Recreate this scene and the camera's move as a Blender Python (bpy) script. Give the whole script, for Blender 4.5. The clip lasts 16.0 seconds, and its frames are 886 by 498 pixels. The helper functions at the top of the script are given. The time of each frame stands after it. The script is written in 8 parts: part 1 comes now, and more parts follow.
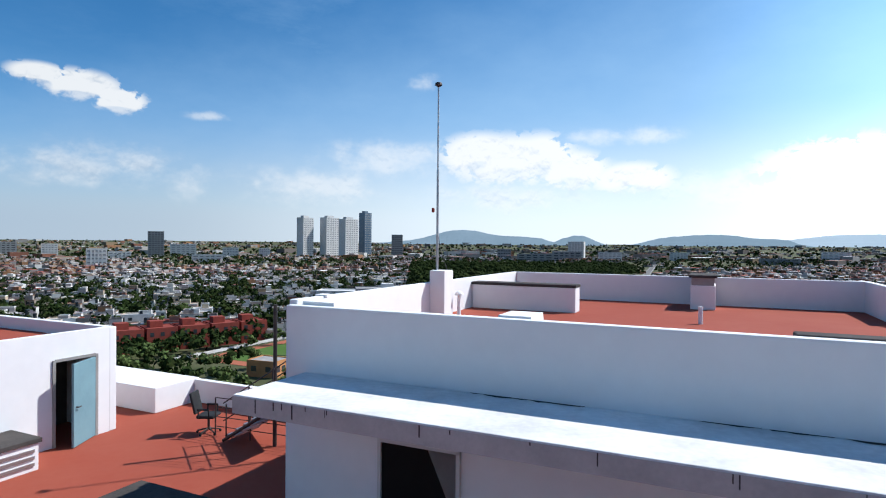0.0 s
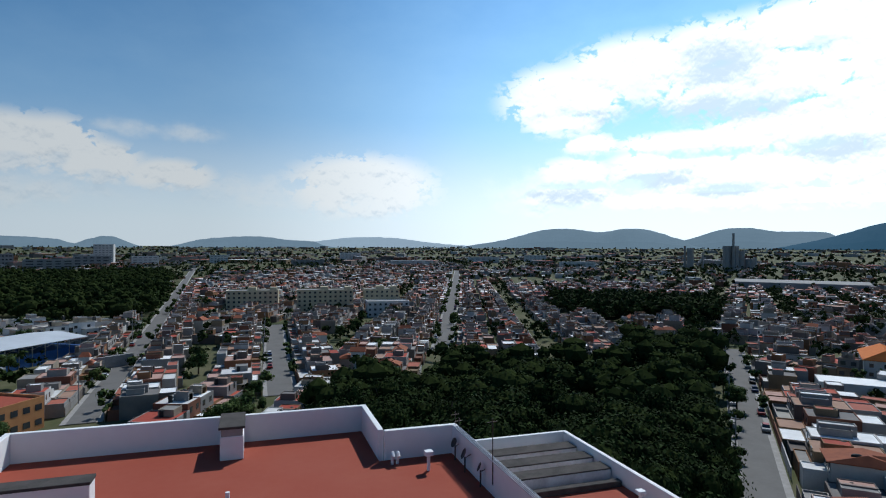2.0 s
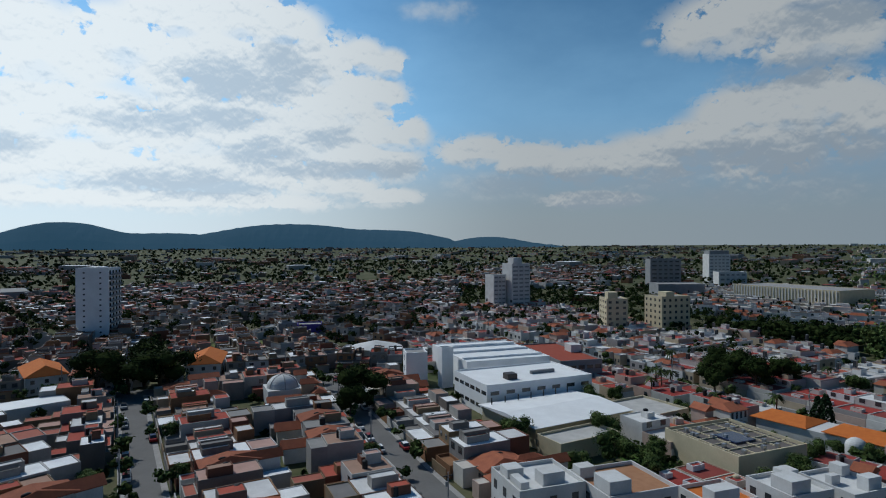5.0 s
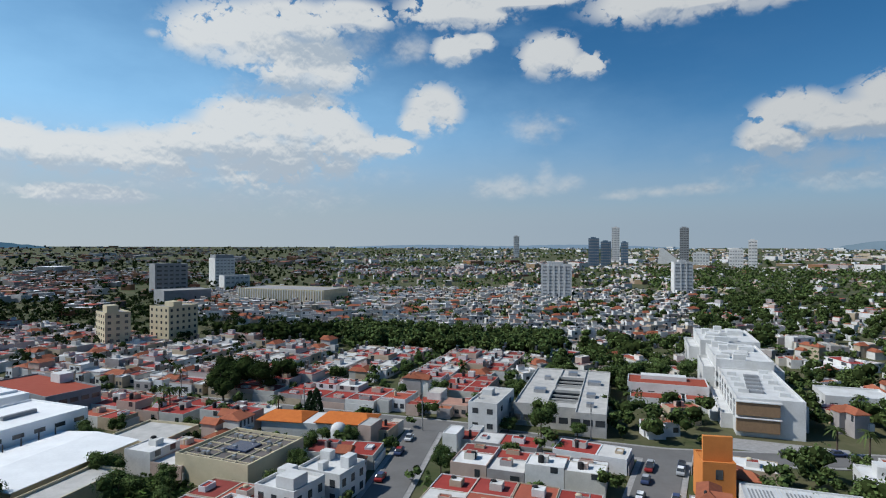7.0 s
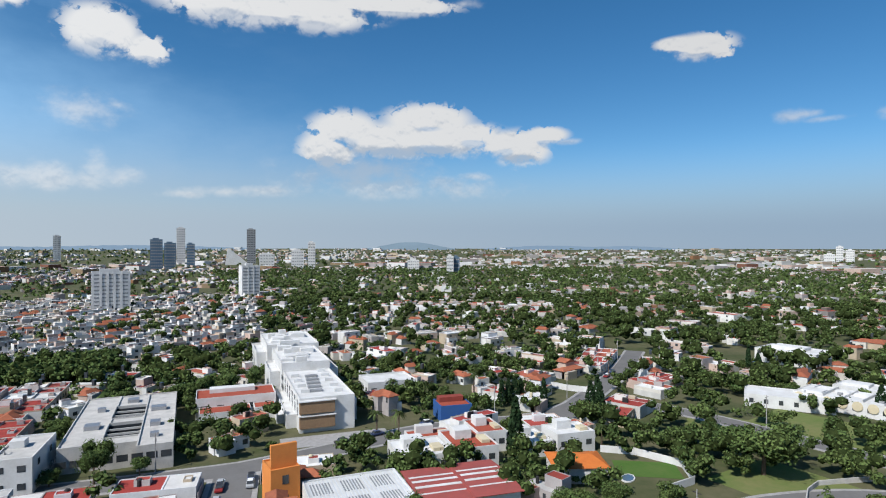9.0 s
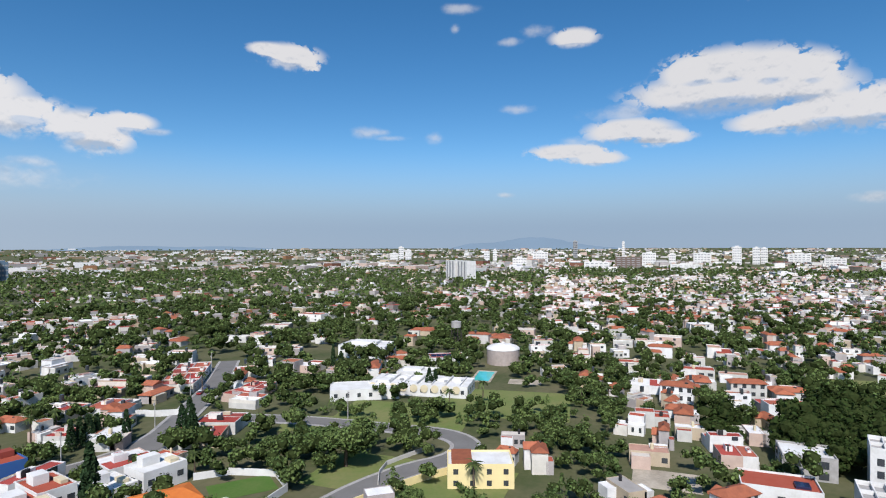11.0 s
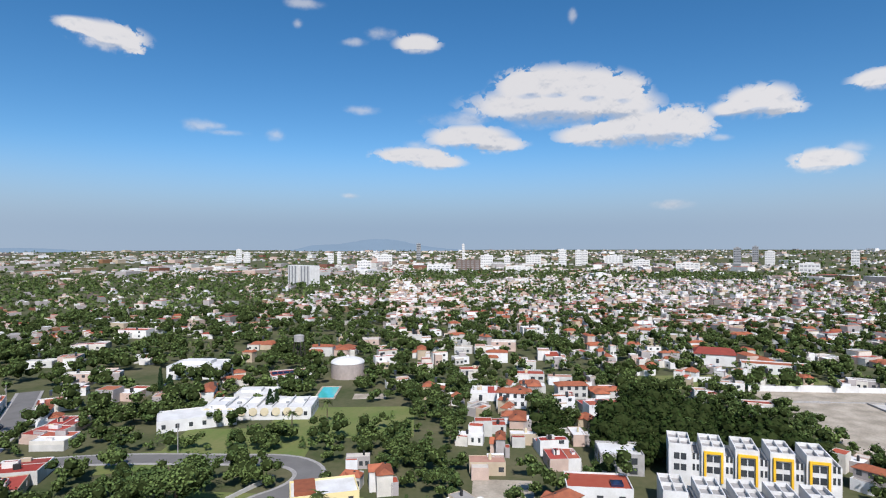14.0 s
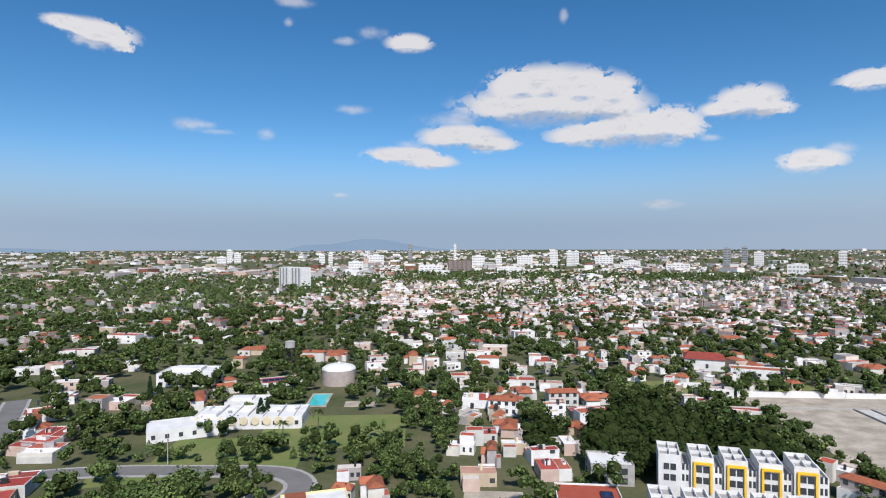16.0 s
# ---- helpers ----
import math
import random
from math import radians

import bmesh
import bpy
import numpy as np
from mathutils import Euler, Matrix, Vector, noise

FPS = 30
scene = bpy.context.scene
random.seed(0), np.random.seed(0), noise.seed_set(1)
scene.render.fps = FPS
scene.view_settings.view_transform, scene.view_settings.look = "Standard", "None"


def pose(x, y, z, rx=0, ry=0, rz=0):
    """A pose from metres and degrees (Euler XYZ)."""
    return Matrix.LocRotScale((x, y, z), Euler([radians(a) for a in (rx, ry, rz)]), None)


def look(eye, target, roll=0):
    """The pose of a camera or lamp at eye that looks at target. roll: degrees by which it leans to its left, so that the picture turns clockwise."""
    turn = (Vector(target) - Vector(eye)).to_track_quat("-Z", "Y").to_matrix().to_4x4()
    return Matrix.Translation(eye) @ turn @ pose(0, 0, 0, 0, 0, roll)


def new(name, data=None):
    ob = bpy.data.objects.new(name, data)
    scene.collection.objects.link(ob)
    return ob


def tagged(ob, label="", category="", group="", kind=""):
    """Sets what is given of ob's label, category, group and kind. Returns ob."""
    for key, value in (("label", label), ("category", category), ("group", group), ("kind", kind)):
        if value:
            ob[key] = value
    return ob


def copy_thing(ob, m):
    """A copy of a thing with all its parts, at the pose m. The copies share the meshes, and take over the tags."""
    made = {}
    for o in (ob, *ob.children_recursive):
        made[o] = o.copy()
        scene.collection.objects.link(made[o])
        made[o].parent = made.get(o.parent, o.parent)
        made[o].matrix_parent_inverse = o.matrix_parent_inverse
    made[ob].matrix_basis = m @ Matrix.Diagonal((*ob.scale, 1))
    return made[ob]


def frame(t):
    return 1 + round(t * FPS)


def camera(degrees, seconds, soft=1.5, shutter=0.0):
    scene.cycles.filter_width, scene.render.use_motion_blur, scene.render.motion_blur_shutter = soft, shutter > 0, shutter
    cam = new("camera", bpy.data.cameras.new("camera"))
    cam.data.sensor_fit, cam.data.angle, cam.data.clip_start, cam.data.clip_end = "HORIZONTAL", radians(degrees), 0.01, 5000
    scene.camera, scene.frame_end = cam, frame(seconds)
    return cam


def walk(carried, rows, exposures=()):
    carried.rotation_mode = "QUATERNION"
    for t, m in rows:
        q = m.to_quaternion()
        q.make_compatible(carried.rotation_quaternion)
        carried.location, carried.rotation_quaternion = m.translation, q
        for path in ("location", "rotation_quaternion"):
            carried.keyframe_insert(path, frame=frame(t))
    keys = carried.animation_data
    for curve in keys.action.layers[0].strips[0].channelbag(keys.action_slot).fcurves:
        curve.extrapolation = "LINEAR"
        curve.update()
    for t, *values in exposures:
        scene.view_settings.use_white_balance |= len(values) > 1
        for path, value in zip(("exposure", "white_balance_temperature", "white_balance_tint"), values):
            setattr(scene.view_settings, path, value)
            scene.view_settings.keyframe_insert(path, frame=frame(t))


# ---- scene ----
# camera and its walk: seconds, place, then the turns about x, y, z
cam = camera(74.43, 16.0, 1.1)
PATH = [
    (0.0, 0.00, 0.00, 35.09, 89.54, -0.46, 0.00),
    (0.2, -0.03, 0.06, 35.53, 89.59, -0.37, -4.05),
    (0.4, -0.08, 0.08, 36.00, 89.63, -0.28, -8.25),
    (0.7, -0.04, -0.08, 36.73, 89.67, -0.27, -14.36),
    (1.0, -0.05, -0.15, 37.51, 89.69, -0.28, -20.64),
    (1.5, -0.00, -0.21, 38.68, 89.74, -0.21, -31.75),
    (2.0, 0.28, -0.10, 39.74, 89.85, -0.20, -43.02),
    (2.5, 0.56, 0.19, 40.80, 89.89, -0.02, -54.69),
    (3.0, 0.78, 0.42, 41.80, 89.90, 0.08, -66.52),
    (3.5, 1.03, 0.71, 42.73, 89.89, 0.14, -78.50),
    (4.0, 1.23, 1.09, 43.70, 89.85, 0.25, -90.79),
    (4.5, 1.10, 1.50, 44.78, 89.76, 0.28, -102.66),
    (5.0, 0.60, 1.80, 45.65, 89.73, 0.29, -115.04),
    (5.2, 0.37, 1.93, 45.94, 89.72, 0.30, -120.08),
    (7.3, 2.40, 2.03, 49.89, 89.81, -0.20, -166.47),
    (7.6, 2.52, 2.11, 50.49, 89.82, -0.21, -171.72),
    (8.0, 2.45, 2.26, 51.37, 89.82, -0.24, -180.01),
    (8.5, 2.42, 2.42, 52.41, 89.83, -0.16, -190.83),
    (9.0, 2.49, 2.38, 53.40, 89.85, -0.04, -201.67),
    (9.5, 2.55, 2.47, 54.52, 89.84, 0.08, -212.20),
    (10.0, 2.71, 2.57, 55.74, 89.78, 0.15, -222.32),
    (10.2, 2.70, 2.60, 56.21, 89.78, 0.16, -226.32),
    (12.3, 1.55, 1.91, 60.54, 89.78, 0.07, -252.49),
    (12.5, 1.59, 1.94, 60.88, 89.79, 0.08, -253.21),
    (13.0, 1.78, 2.06, 61.73, 89.81, 0.09, -254.17),
    (13.5, 1.87, 2.17, 62.72, 89.84, 0.09, -254.75),
    (14.0, 1.98, 2.16, 63.65, 89.84, 0.10, -255.16),
    (14.5, 2.04, 2.13, 64.50, 89.83, 0.09, -255.48),
    (15.0, 2.09, 2.22, 65.21, 89.81, 0.09, -255.72),
    (15.5, 2.07, 2.25, 66.05, 89.83, 0.05, -255.86),
    (16.0, 2.08, 2.31, 66.98, 89.80, 0.11, -255.98),
]
EXPOSURE = [(0, 0.30, 6200, 9), (0.7, 0.14, 6100, 7), (1.5, -0.25, 6050, 6), (2.5, -0.7, 6050, 6), (3.5, -1.05, 6050, 5), (5.0, -0.95, 6050, 5), (7.3, -0.12, 6300, 8), (9.0, 0.15, 6450, 10), (12.3, 0.24, 6450, 14), (16, 0.24, 6450, 14)]
walk(cam, [(r[0], pose(*r[1:])) for r in PATH], EXPOSURE)

# ---- sky and sun ----
SUN_AZ, SUN_EL = 67.0, 47.0


def bearing(a, r=1.0):
    """Plan point at bearing a (degrees clockwise from +y) and distance r."""
    return r * math.sin(radians(a)), r * math.cos(radians(a))


# clouds by sector: bearing, height over the horizon, half width, half height, in degrees
NORTH = [(325.3, 13.3, 1.6, 0.6), (328.0, 12.8, 2.4, 0.9), (330.9, 11.9, 1.6, 0.8), (3.6, 8.7, 2.9, 1.5), (6.6, 8.1, 4.6, 1.8), (9.6, 8.3, 2.3, 1.7), (12.3, 7.1, 2.6, 1.4), (17.9, 6.2, 2.7, 1.1), (35.1, 5.8, 5.2, 2.2)]
NORTH_THIN = [(336.2, 5.4, 2.0, 1.4), (342.3, 5.5, 0.7, 0.7), (338.3, 11.3, 1.8, 0.4), (358.0, 15.5, 1.4, 0.7), (13.8, 10.1, 3.7, 0.7), (19.4, 10.1, 2.2, 1.0), (6.4, 4.6, 7.1, 1.5), (355.3, 8.1, 6.6, 1.6), (347.7, 5.5, 6.9, 1.6), (328.4, 6.5, 6.4, 1.7), (19.3, 9.9, 2.3, 0.7), (14.8, 10.2, 2.6, 0.6), (13.9, 6.6, 0.8, 0.5), (26.1, 5.1, 6.1, 1.5), (52.1, 5.1, 4.9, 2.2)]
EAST_TOP = [(54.8, 13.9, 4.4, 2.3), (54.8, 11.8, 2.8, 1.1), (61.6, 16.0, 5.1, 2.2), (68.4, 16.9, 4.8, 2.0), (76.1, 17.7, 6.1, 1.9), (80.5, 15.6, 5.5, 2.6), (70.6, 14.5, 7.0, 2.6), (86.6, 17.5, 4.3, 2.2), (90.9, 19.7, 4.2, 1.9), (96.1, 20.2, 4.5, 2.1), (100.0, 19.9, 2.9, 1.6), (93.5, 16.1, 6.2, 3.5), (99.5, 16.0, 4.8, 3.3), (103.7, 16.9, 2.7, 2.3), (107.3, 17.8, 1.7, 1.3), (110.0, 17.3, 1.3, 1.0), (108.9, 14.4, 2.1, 1.3), (106.0, 13.4, 3.9, 2.8), (102.8, 10.4, 6.4, 2.9), (110.1, 10.5, 2.8, 1.0), (112.1, 11.1, 1.2, 1.1)]
EAST_LOW = [(107.2, 8.1, 4.7, 1.7), (93.0, 10.5, 6.2, 2.6), (82.7, 10.9, 6.6, 2.4), (75.0, 10.1, 6.1, 1.9), (66.3, 9.5, 5.3, 0.8), (55.7, 7.1, 2.5, 1.1), (62.1, 7.4, 2.6, 1.2), (69.5, 6.5, 7.5, 1.4), (82.2, 7.0, 8.2, 2.0), (95.5, 6.7, 8.6, 1.9), (108.9, 4.7, 1.9, 0.7), (55.2, 4.8, 3.5, 0.8), (73.9, 4.3, 12.5, 0.8), (93.0, 4.2, 9.3, 0.9), (57.2, 9.7, 1.9, 0.8)]
SOUTH = [(118.7, 9.1, 3.3, 1.2), (123.7, 8.2, 3.2, 1.3), (129.5, 7.6, 4.2, 1.5), (134.6, 7.9, 3.9, 1.8), (138.9, 9.1, 3.2, 1.7), (141.6, 10.6, 2.7, 2.2), (145.5, 11.1, 2.5, 2.1), (143.8, 8.3, 3.8, 2.4), (148.3, 11.8, 2.3, 2.2), (150.5, 9.9, 2.2, 2.6), (109.9, 4.8, 2.5, 0.7), (106.0, 5.8, 2.2, 0.9), (129.5, 4.3, 3.6, 0.7), (139.8, 18.5, 3.2, 1.5), (143.8, 18.4, 3.8, 2.1), (147.9, 16.8, 3.9, 2.0)]
SOUTH_THIN = [(121.5, 6.1, 7.6, 1.4), (134.6, 5.7, 7.9, 1.3), (145.9, 14.3, 4.9, 1.6), (114.9, 21.9, 3.3, 0.9), (134.6, 18.1, 0.7, 0.4), (143.8, 5.0, 8.5, 1.9)]
SOUTH_WEST = [(134.9, 7.7, 2.6, 1.7), (137.6, 8.6, 2.0, 1.4), (142.6, 11.2, 3.3, 1.8), (146.2, 12.1, 2.3, 1.5), (149.1, 11.2, 1.9, 1.6), (142.2, 8.8, 3.5, 1.7), (151.5, 9.7, 2.5, 1.4), (155.6, 9.6, 2.1, 0.8), (142.1, 18.9, 4.8, 2.0), (146.2, 20.2, 4.2, 1.6), (152.0, 21.2, 3.0, 1.1), (162.0, 18.6, 1.6, 1.1), (164.4, 19.2, 1.2, 0.7), (160.1, 13.2, 2.0, 1.7), (158.5, 11.9, 1.3, 1.1), (171.3, 17.8, 2.2, 1.5), (174.8, 16.8, 1.3, 0.9), (162.5, 22.0, 4.4, 1.3), (168.6, 22.7, 4.4, 0.6), (181.7, 21.6, 4.8, 1.5), (187.4, 21.7, 4.5, 0.7)]
SOUTH_WEST_THIN = [(149.0, 13.5, 1.5, 0.8), (150.5, 18.7, 5.4, 1.9), (148.6, 16.4, 3.1, 1.2), (151.5, 16.1, 1.9, 0.7), (157.7, 18.6, 2.1, 1.2), (169.7, 11.5, 3.0, 1.3), (172.5, 12.0, 1.1, 0.5), (167.5, 5.8, 4.1, 1.1), (171.1, 6.9, 1.4, 1.2), (173.1, 6.0, 1.5, 0.9), (183.9, 5.3, 2.9, 0.5), (178.0, 4.8, 2.4, 0.4), (142.6, 6.7, 11.3, 1.9)]
WEST_HEAP = [(192.1, 11.1, 2.6, 1.4), (190.5, 9.3, 2.0, 1.4), (196.5, 10.2, 3.6, 1.3), (200.2, 12.2, 3.2, 1.2), (200.3, 10.5, 5.0, 1.4), (204.3, 10.9, 2.2, 0.8), (209.4, 9.5, 2.0, 1.3), (208.1, 10.0, 2.1, 0.9), (211.6, 10.7, 1.6, 0.6), (225.5, 17.5, 2.1, 0.8), (223.3, 18.0, 1.3, 0.4), (185.3, 21.3, 7.1, 1.0), (189.4, 21.3, 3.2, 1.2), (196.5, 22.4, 4.9, 0.7)]
WEST_HEAP_THIN = [(213.7, 10.1, 1.2, 0.3), (193.7, 7.5, 6.8, 1.5), (197.0, 5.9, 9.8, 1.1), (204.8, 6.9, 1.7, 0.5), (233.3, 11.0, 1.8, 0.4), (181.3, 5.1, 4.9, 0.5), (203.6, 22.6, 1.6, 0.4)]
WEST = [(224.0, 17.7, 1.5, 0.6), (225.7, 17.3, 1.8, 0.7), (227.0, 16.8, 0.9, 0.5), (252.7, 19.2, 1.6, 0.6), (263.7, 15.2, 2.5, 1.3), (266.1, 15.1, 3.2, 1.4), (269.2, 14.7, 2.8, 1.4), (272.2, 14.2, 1.8, 1.2), (265.6, 13.5, 5.8, 1.2), (270.7, 13.0, 3.5, 1.1), (273.2, 11.0, 3.7, 1.2), (276.6, 10.9, 2.8, 1.3), (270.2, 10.5, 3.0, 0.8), (257.7, 10.6, 2.9, 0.9), (260.2, 9.9, 2.2, 0.6), (252.4, 8.9, 2.9, 0.6), (254.4, 8.3, 2.1, 0.5), (283.6, 12.4, 2.1, 1.0), (281.9, 12.0, 1.6, 0.5), (285.2, 11.6, 1.4, 0.5), (288.3, 7.1, 1.8, 0.7), (292.2, 13.0, 1.6, 0.6)]
WEST_THIN = [(241.5, 22.1, 1.6, 0.4), (241.3, 20.4, 0.5, 0.4), (249.3, 20.0, 1.5, 0.6), (246.4, 19.2, 1.2, 0.4), (247.5, 13.1, 1.6, 0.4), (232.8, 10.9, 1.3, 0.5), (239.1, 10.6, 0.9, 0.6), (261.3, 13.3, 3.8, 0.7), (266.1, 12.0, 5.8, 0.8), (256.9, 12.3, 2.8, 0.8), (253.6, 9.6, 2.5, 0.6), (290.0, 7.9, 1.1, 0.5), (276.6, 3.9, 1.7, 0.4), (245.8, 5.0, 1.0, 0.3), (280.6, 9.6, 1.0, 0.3), (267.7, 21.1, 0.4, 0.6), (234.8, 10.5, 1.5, 0.3)]
SHADE = [(68.4, 15.9, 3.0, 1.8), (65.8, 12.0, 7.9, 1.2), (95.0, 15.0, 4.6, 1.9), (100.0, 16.5, 2.9, 1.9), (88.7, 11.1, 4.3, 1.1), (98.0, 8.7, 3.0, 1.3), (103.7, 10.4, 2.7, 0.8), (103.7, 7.3, 6.3, 0.7), (77.2, 8.1, 2.7, 1.0), (90.9, 5.8, 5.8, 1.2), (55.2, 5.0, 3.3, 0.7), (68.4, 5.1, 2.2, 0.5), (63.1, 6.3, 3.1, 0.7), (109.7, 7.5, 4.5, 0.7), (83.9, 22.5, 3.3, 0.8), (94.5, 11.7, 3.6, 1.0), (137.0, 4.1, 12.3, 2.0), (147.9, 6.9, 5.9, 2.5), (145.9, 14.2, 4.9, 1.1), (126.9, 6.0, 7.9, 1.2)]
SHADE_WEST = [(142.2, 8.1, 6.9, 1.0), (150.5, 18.2, 5.4, 1.4), (137.2, 6.7, 4.3, 0.7), (197.0, 9.3, 6.0, 0.5), (193.7, 7.3, 6.5, 1.4), (209.2, 8.6, 1.6, 0.4), (266.6, 12.2, 5.8, 0.5), (274.2, 9.7, 4.3, 0.4), (283.6, 11.3, 2.5, 0.3), (258.0, 9.6, 2.8, 0.3)]


def make_sky():
    world = bpy.data.worlds.new("sky")
    scene.world = world
    world.use_nodes = True
    t = world.node_tree
    n, l = t.nodes, t.links
    n.clear()

    def put(socket, value):
        if hasattr(value, "is_linked"):
            l.new(value, socket)
        else:
            socket.default_value = value

    def maths(op, a, b=0.0, c=0.0):
        k = n.new("ShaderNodeMath")
        k.operation = op
        for s, v in zip(k.inputs, (a, b, c)):
            put(s, v)
        return k.outputs[0]

    def span(v, a, b, lo=0.0, hi=1.0, smooth=True):
        k = n.new("ShaderNodeMapRange")
        k.interpolation_type = "SMOOTHSTEP" if smooth else "LINEAR"
        for s, x in zip(k.inputs, (v, a, b, lo, hi)):
            put(s, x)
        return k.outputs[0]

    def blend(f, a, b):
        k = n.new("ShaderNodeMix")
        k.data_type = "RGBA"
        put(k.inputs["Factor"], f)
        put(k.inputs["A"], a)
        put(k.inputs["B"], b)
        return k.outputs["Result"]

    co = n.new("ShaderNodeTexCoord").outputs["Generated"]
    sep = n.new("ShaderNodeSeparateXYZ")
    l.new(co, sep.inputs[0])
    deg = 180 / math.pi
    az = maths("MULTIPLY", maths("ARCTAN2", sep.outputs[0], sep.outputs[1]), deg)
    az = maths("FLOORED_MODULO", maths("SUBTRACT", az, 308.0), 360.0)
    el = maths("MULTIPLY", maths("ARCSINE", sep.outputs[2]), deg)
    comb = n.new("ShaderNodeCombineXYZ")
    l.new(az, comb.inputs[0])
    l.new(el, comb.inputs[1])

    def noise_at(scale, detail, rough, shift=0.0, stretch=1.0):
        m = n.new("ShaderNodeVectorMath")
        m.operation = "MULTIPLY_ADD"
        l.new(comb.outputs[0], m.inputs[0])
        m.inputs[1].default_value, m.inputs[2].default_value = (scale, scale * stretch, 0), (shift, -shift * 0.6, shift)
        k = n.new("ShaderNodeTexNoise")
        k.inputs["Scale"].default_value, k.inputs["Detail"].default_value, k.inputs["Roughness"].default_value = 1.0, detail, rough
        l.new(m.outputs[0], k.inputs["Vector"])
        return k.outputs["Fac"]

    def blobs(rows, up=0.0):
        got = None
        for a, e, wa, we in rows:
            a, wa, we = (a - 308) % 360, wa * 1.0, we * 1.0
            m = n.new("ShaderNodeVectorMath")
            m.operation = "MULTIPLY_ADD"
            l.new(comb.outputs[0], m.inputs[0])
            m.inputs[1].default_value, m.inputs[2].default_value = (1 / wa, 1 / we, 0), (-a / wa, (up - e) / we, 0)
            k = n.new("ShaderNodeVectorMath")
            k.operation = "LENGTH"
            l.new(m.outputs[0], k.inputs[0])
            got = k.outputs["Value"] if got is None else maths("SMOOTH_MIN", got, k.outputs["Value"], 0.35)
        return maths("SUBTRACT", 1.0, got)

    sky = n.new("ShaderNodeTexSky")
    sky.sky_type, sky.sun_disc = "NISHITA", False
    sky.sun_elevation, sky.sun_rotation = radians(SUN_EL), radians(SUN_AZ)
    sky.altitude, sky.air_density, sky.dust_density, sky.ozone_density = 1500, 1.0, 0.4, 3.2
    blue = n.new("ShaderNodeHueSaturation")
    blue.inputs["Hue"].default_value = 0.495
    blue.inputs["Saturation"].default_value, blue.inputs["Value"].default_value = 1.28, 1.26
    l.new(sky.outputs[0], blue.inputs["Color"])
    # white haze, thicker towards the sun's side and near the horizon
    side = maths("MULTIPLY", maths("COSINE", maths("MULTIPLY", maths("SUBTRACT", az, (72 - 308) % 360), 1 / deg)), 0.5)
    side = maths("ADD", side, 0.5)
    puff = noise_at(0.12, 5, 0.6, 3.0, 2.0)
    wisp = span(noise_at(0.06, 7, 0.65, 9.0, 3.0), 0.42, 0.75)
    top = span(side, 0.12, 0.9, 9.0, 38.0, False)
    low = span(maths("DIVIDE", maths("ADD", el, maths("MULTIPLY", maths("SUBTRACT", puff, 0.5), 7.0)), top), 0.05, 1.0, 1.0, 0.0)
    veil = maths("MULTIPLY", low, span(side, 0.0, 1.0, 0.72, 0.92, False))
    veil = maths("MAXIMUM", veil, span(el, 1.5, 10.0, 0.96, 0.0))
    veil = maths("MAXIMUM", veil, maths("MULTIPLY", maths("MULTIPLY", wisp, span(side, 0.15, 0.9, 0.0, 0.75)), span(el, 0, 30, 1.0, 0.4)))
    south_side = span(maths("COSINE", maths("MULTIPLY", maths("SUBTRACT", az, (112 - 308) % 360), 1 / deg)), 0.1, 1.0)
    north_east = span(maths("COSINE", maths("MULTIPLY", maths("SUBTRACT", az, 100.0), 1 / deg)), 0.24, 0.9)
    haze_colour = blend(span(el, 3.0, 13.0), blend(north_east, blend(side, (3.1, 4.3, 5.8, 1), (7.2, 7.9, 8.3, 1)), (9.6, 10.5, 11.2, 1)), blend(south_side, blend(side, (2.6, 4.2, 6.6, 1), (5.0, 7.7, 10.6, 1)), (6.0, 10.5, 15.0, 1)))
    base = blend(veil, blue.outputs["Color"], haze_colour)
    # heaped clouds: rounded puffs on the lobes' outlines, thin ones in softer sheets
    def puffs(scale, shift):
        m = n.new("ShaderNodeVectorMath")
        m.operation = "MULTIPLY_ADD"
        l.new(bent, m.inputs[0])
        m.inputs[1].default_value, m.inputs[2].default_value = (scale, scale * 1.3, 0), (0.0, shift * scale * 1.3, 0)
        k = n.new("ShaderNodeTexVoronoi")
        k.voronoi_dimensions, k.feature, k.normalize = "2D", "SMOOTH_F1", True
        k.inputs["Scale"].default_value, k.inputs["Detail"].default_value, k.inputs["Roughness"].default_value = 1.0, 3.0, 0.55
        k.inputs["Smoothness"].default_value = 0.25
        l.new(m.outputs[0], k.inputs["Vector"])
        return maths("SUBTRACT", 0.42, k.outputs["Distance"])

    swirl = n.new("ShaderNodeTexNoise")
    swirl.inputs["Scale"].default_value, swirl.inputs["Detail"].default_value = 0.55, 4
    l.new(comb.outputs[0], swirl.inputs["Vector"])
    bend = n.new("ShaderNodeVectorMath")
    bend.operation = "MULTIPLY_ADD"
    l.new(swirl.outputs["Color"], bend.inputs[0])
    bend.inputs[1].default_value = (1.3, 1.0, 0)
    l.new(comb.outputs[0], bend.inputs[2])
    bent = bend.outputs[0]
    rough = maths("SUBTRACT", noise_at(0.34, 7, 0.55, 0.0, 1.4), 0.5)
    puff = maths("ADD", maths("MULTIPLY", puffs(0.36, 0.0), 0.62), maths("MULTIPLY", puffs(0.95, 0.0), 0.5))
    heaps = NORTH + EAST_TOP + EAST_LOW + SOUTH + SOUTH_WEST + WEST_HEAP + WEST
    form = blobs(heaps)
    under = span(maths("SUBTRACT", blobs(heaps, 0.7), form), -0.05, 0.55)
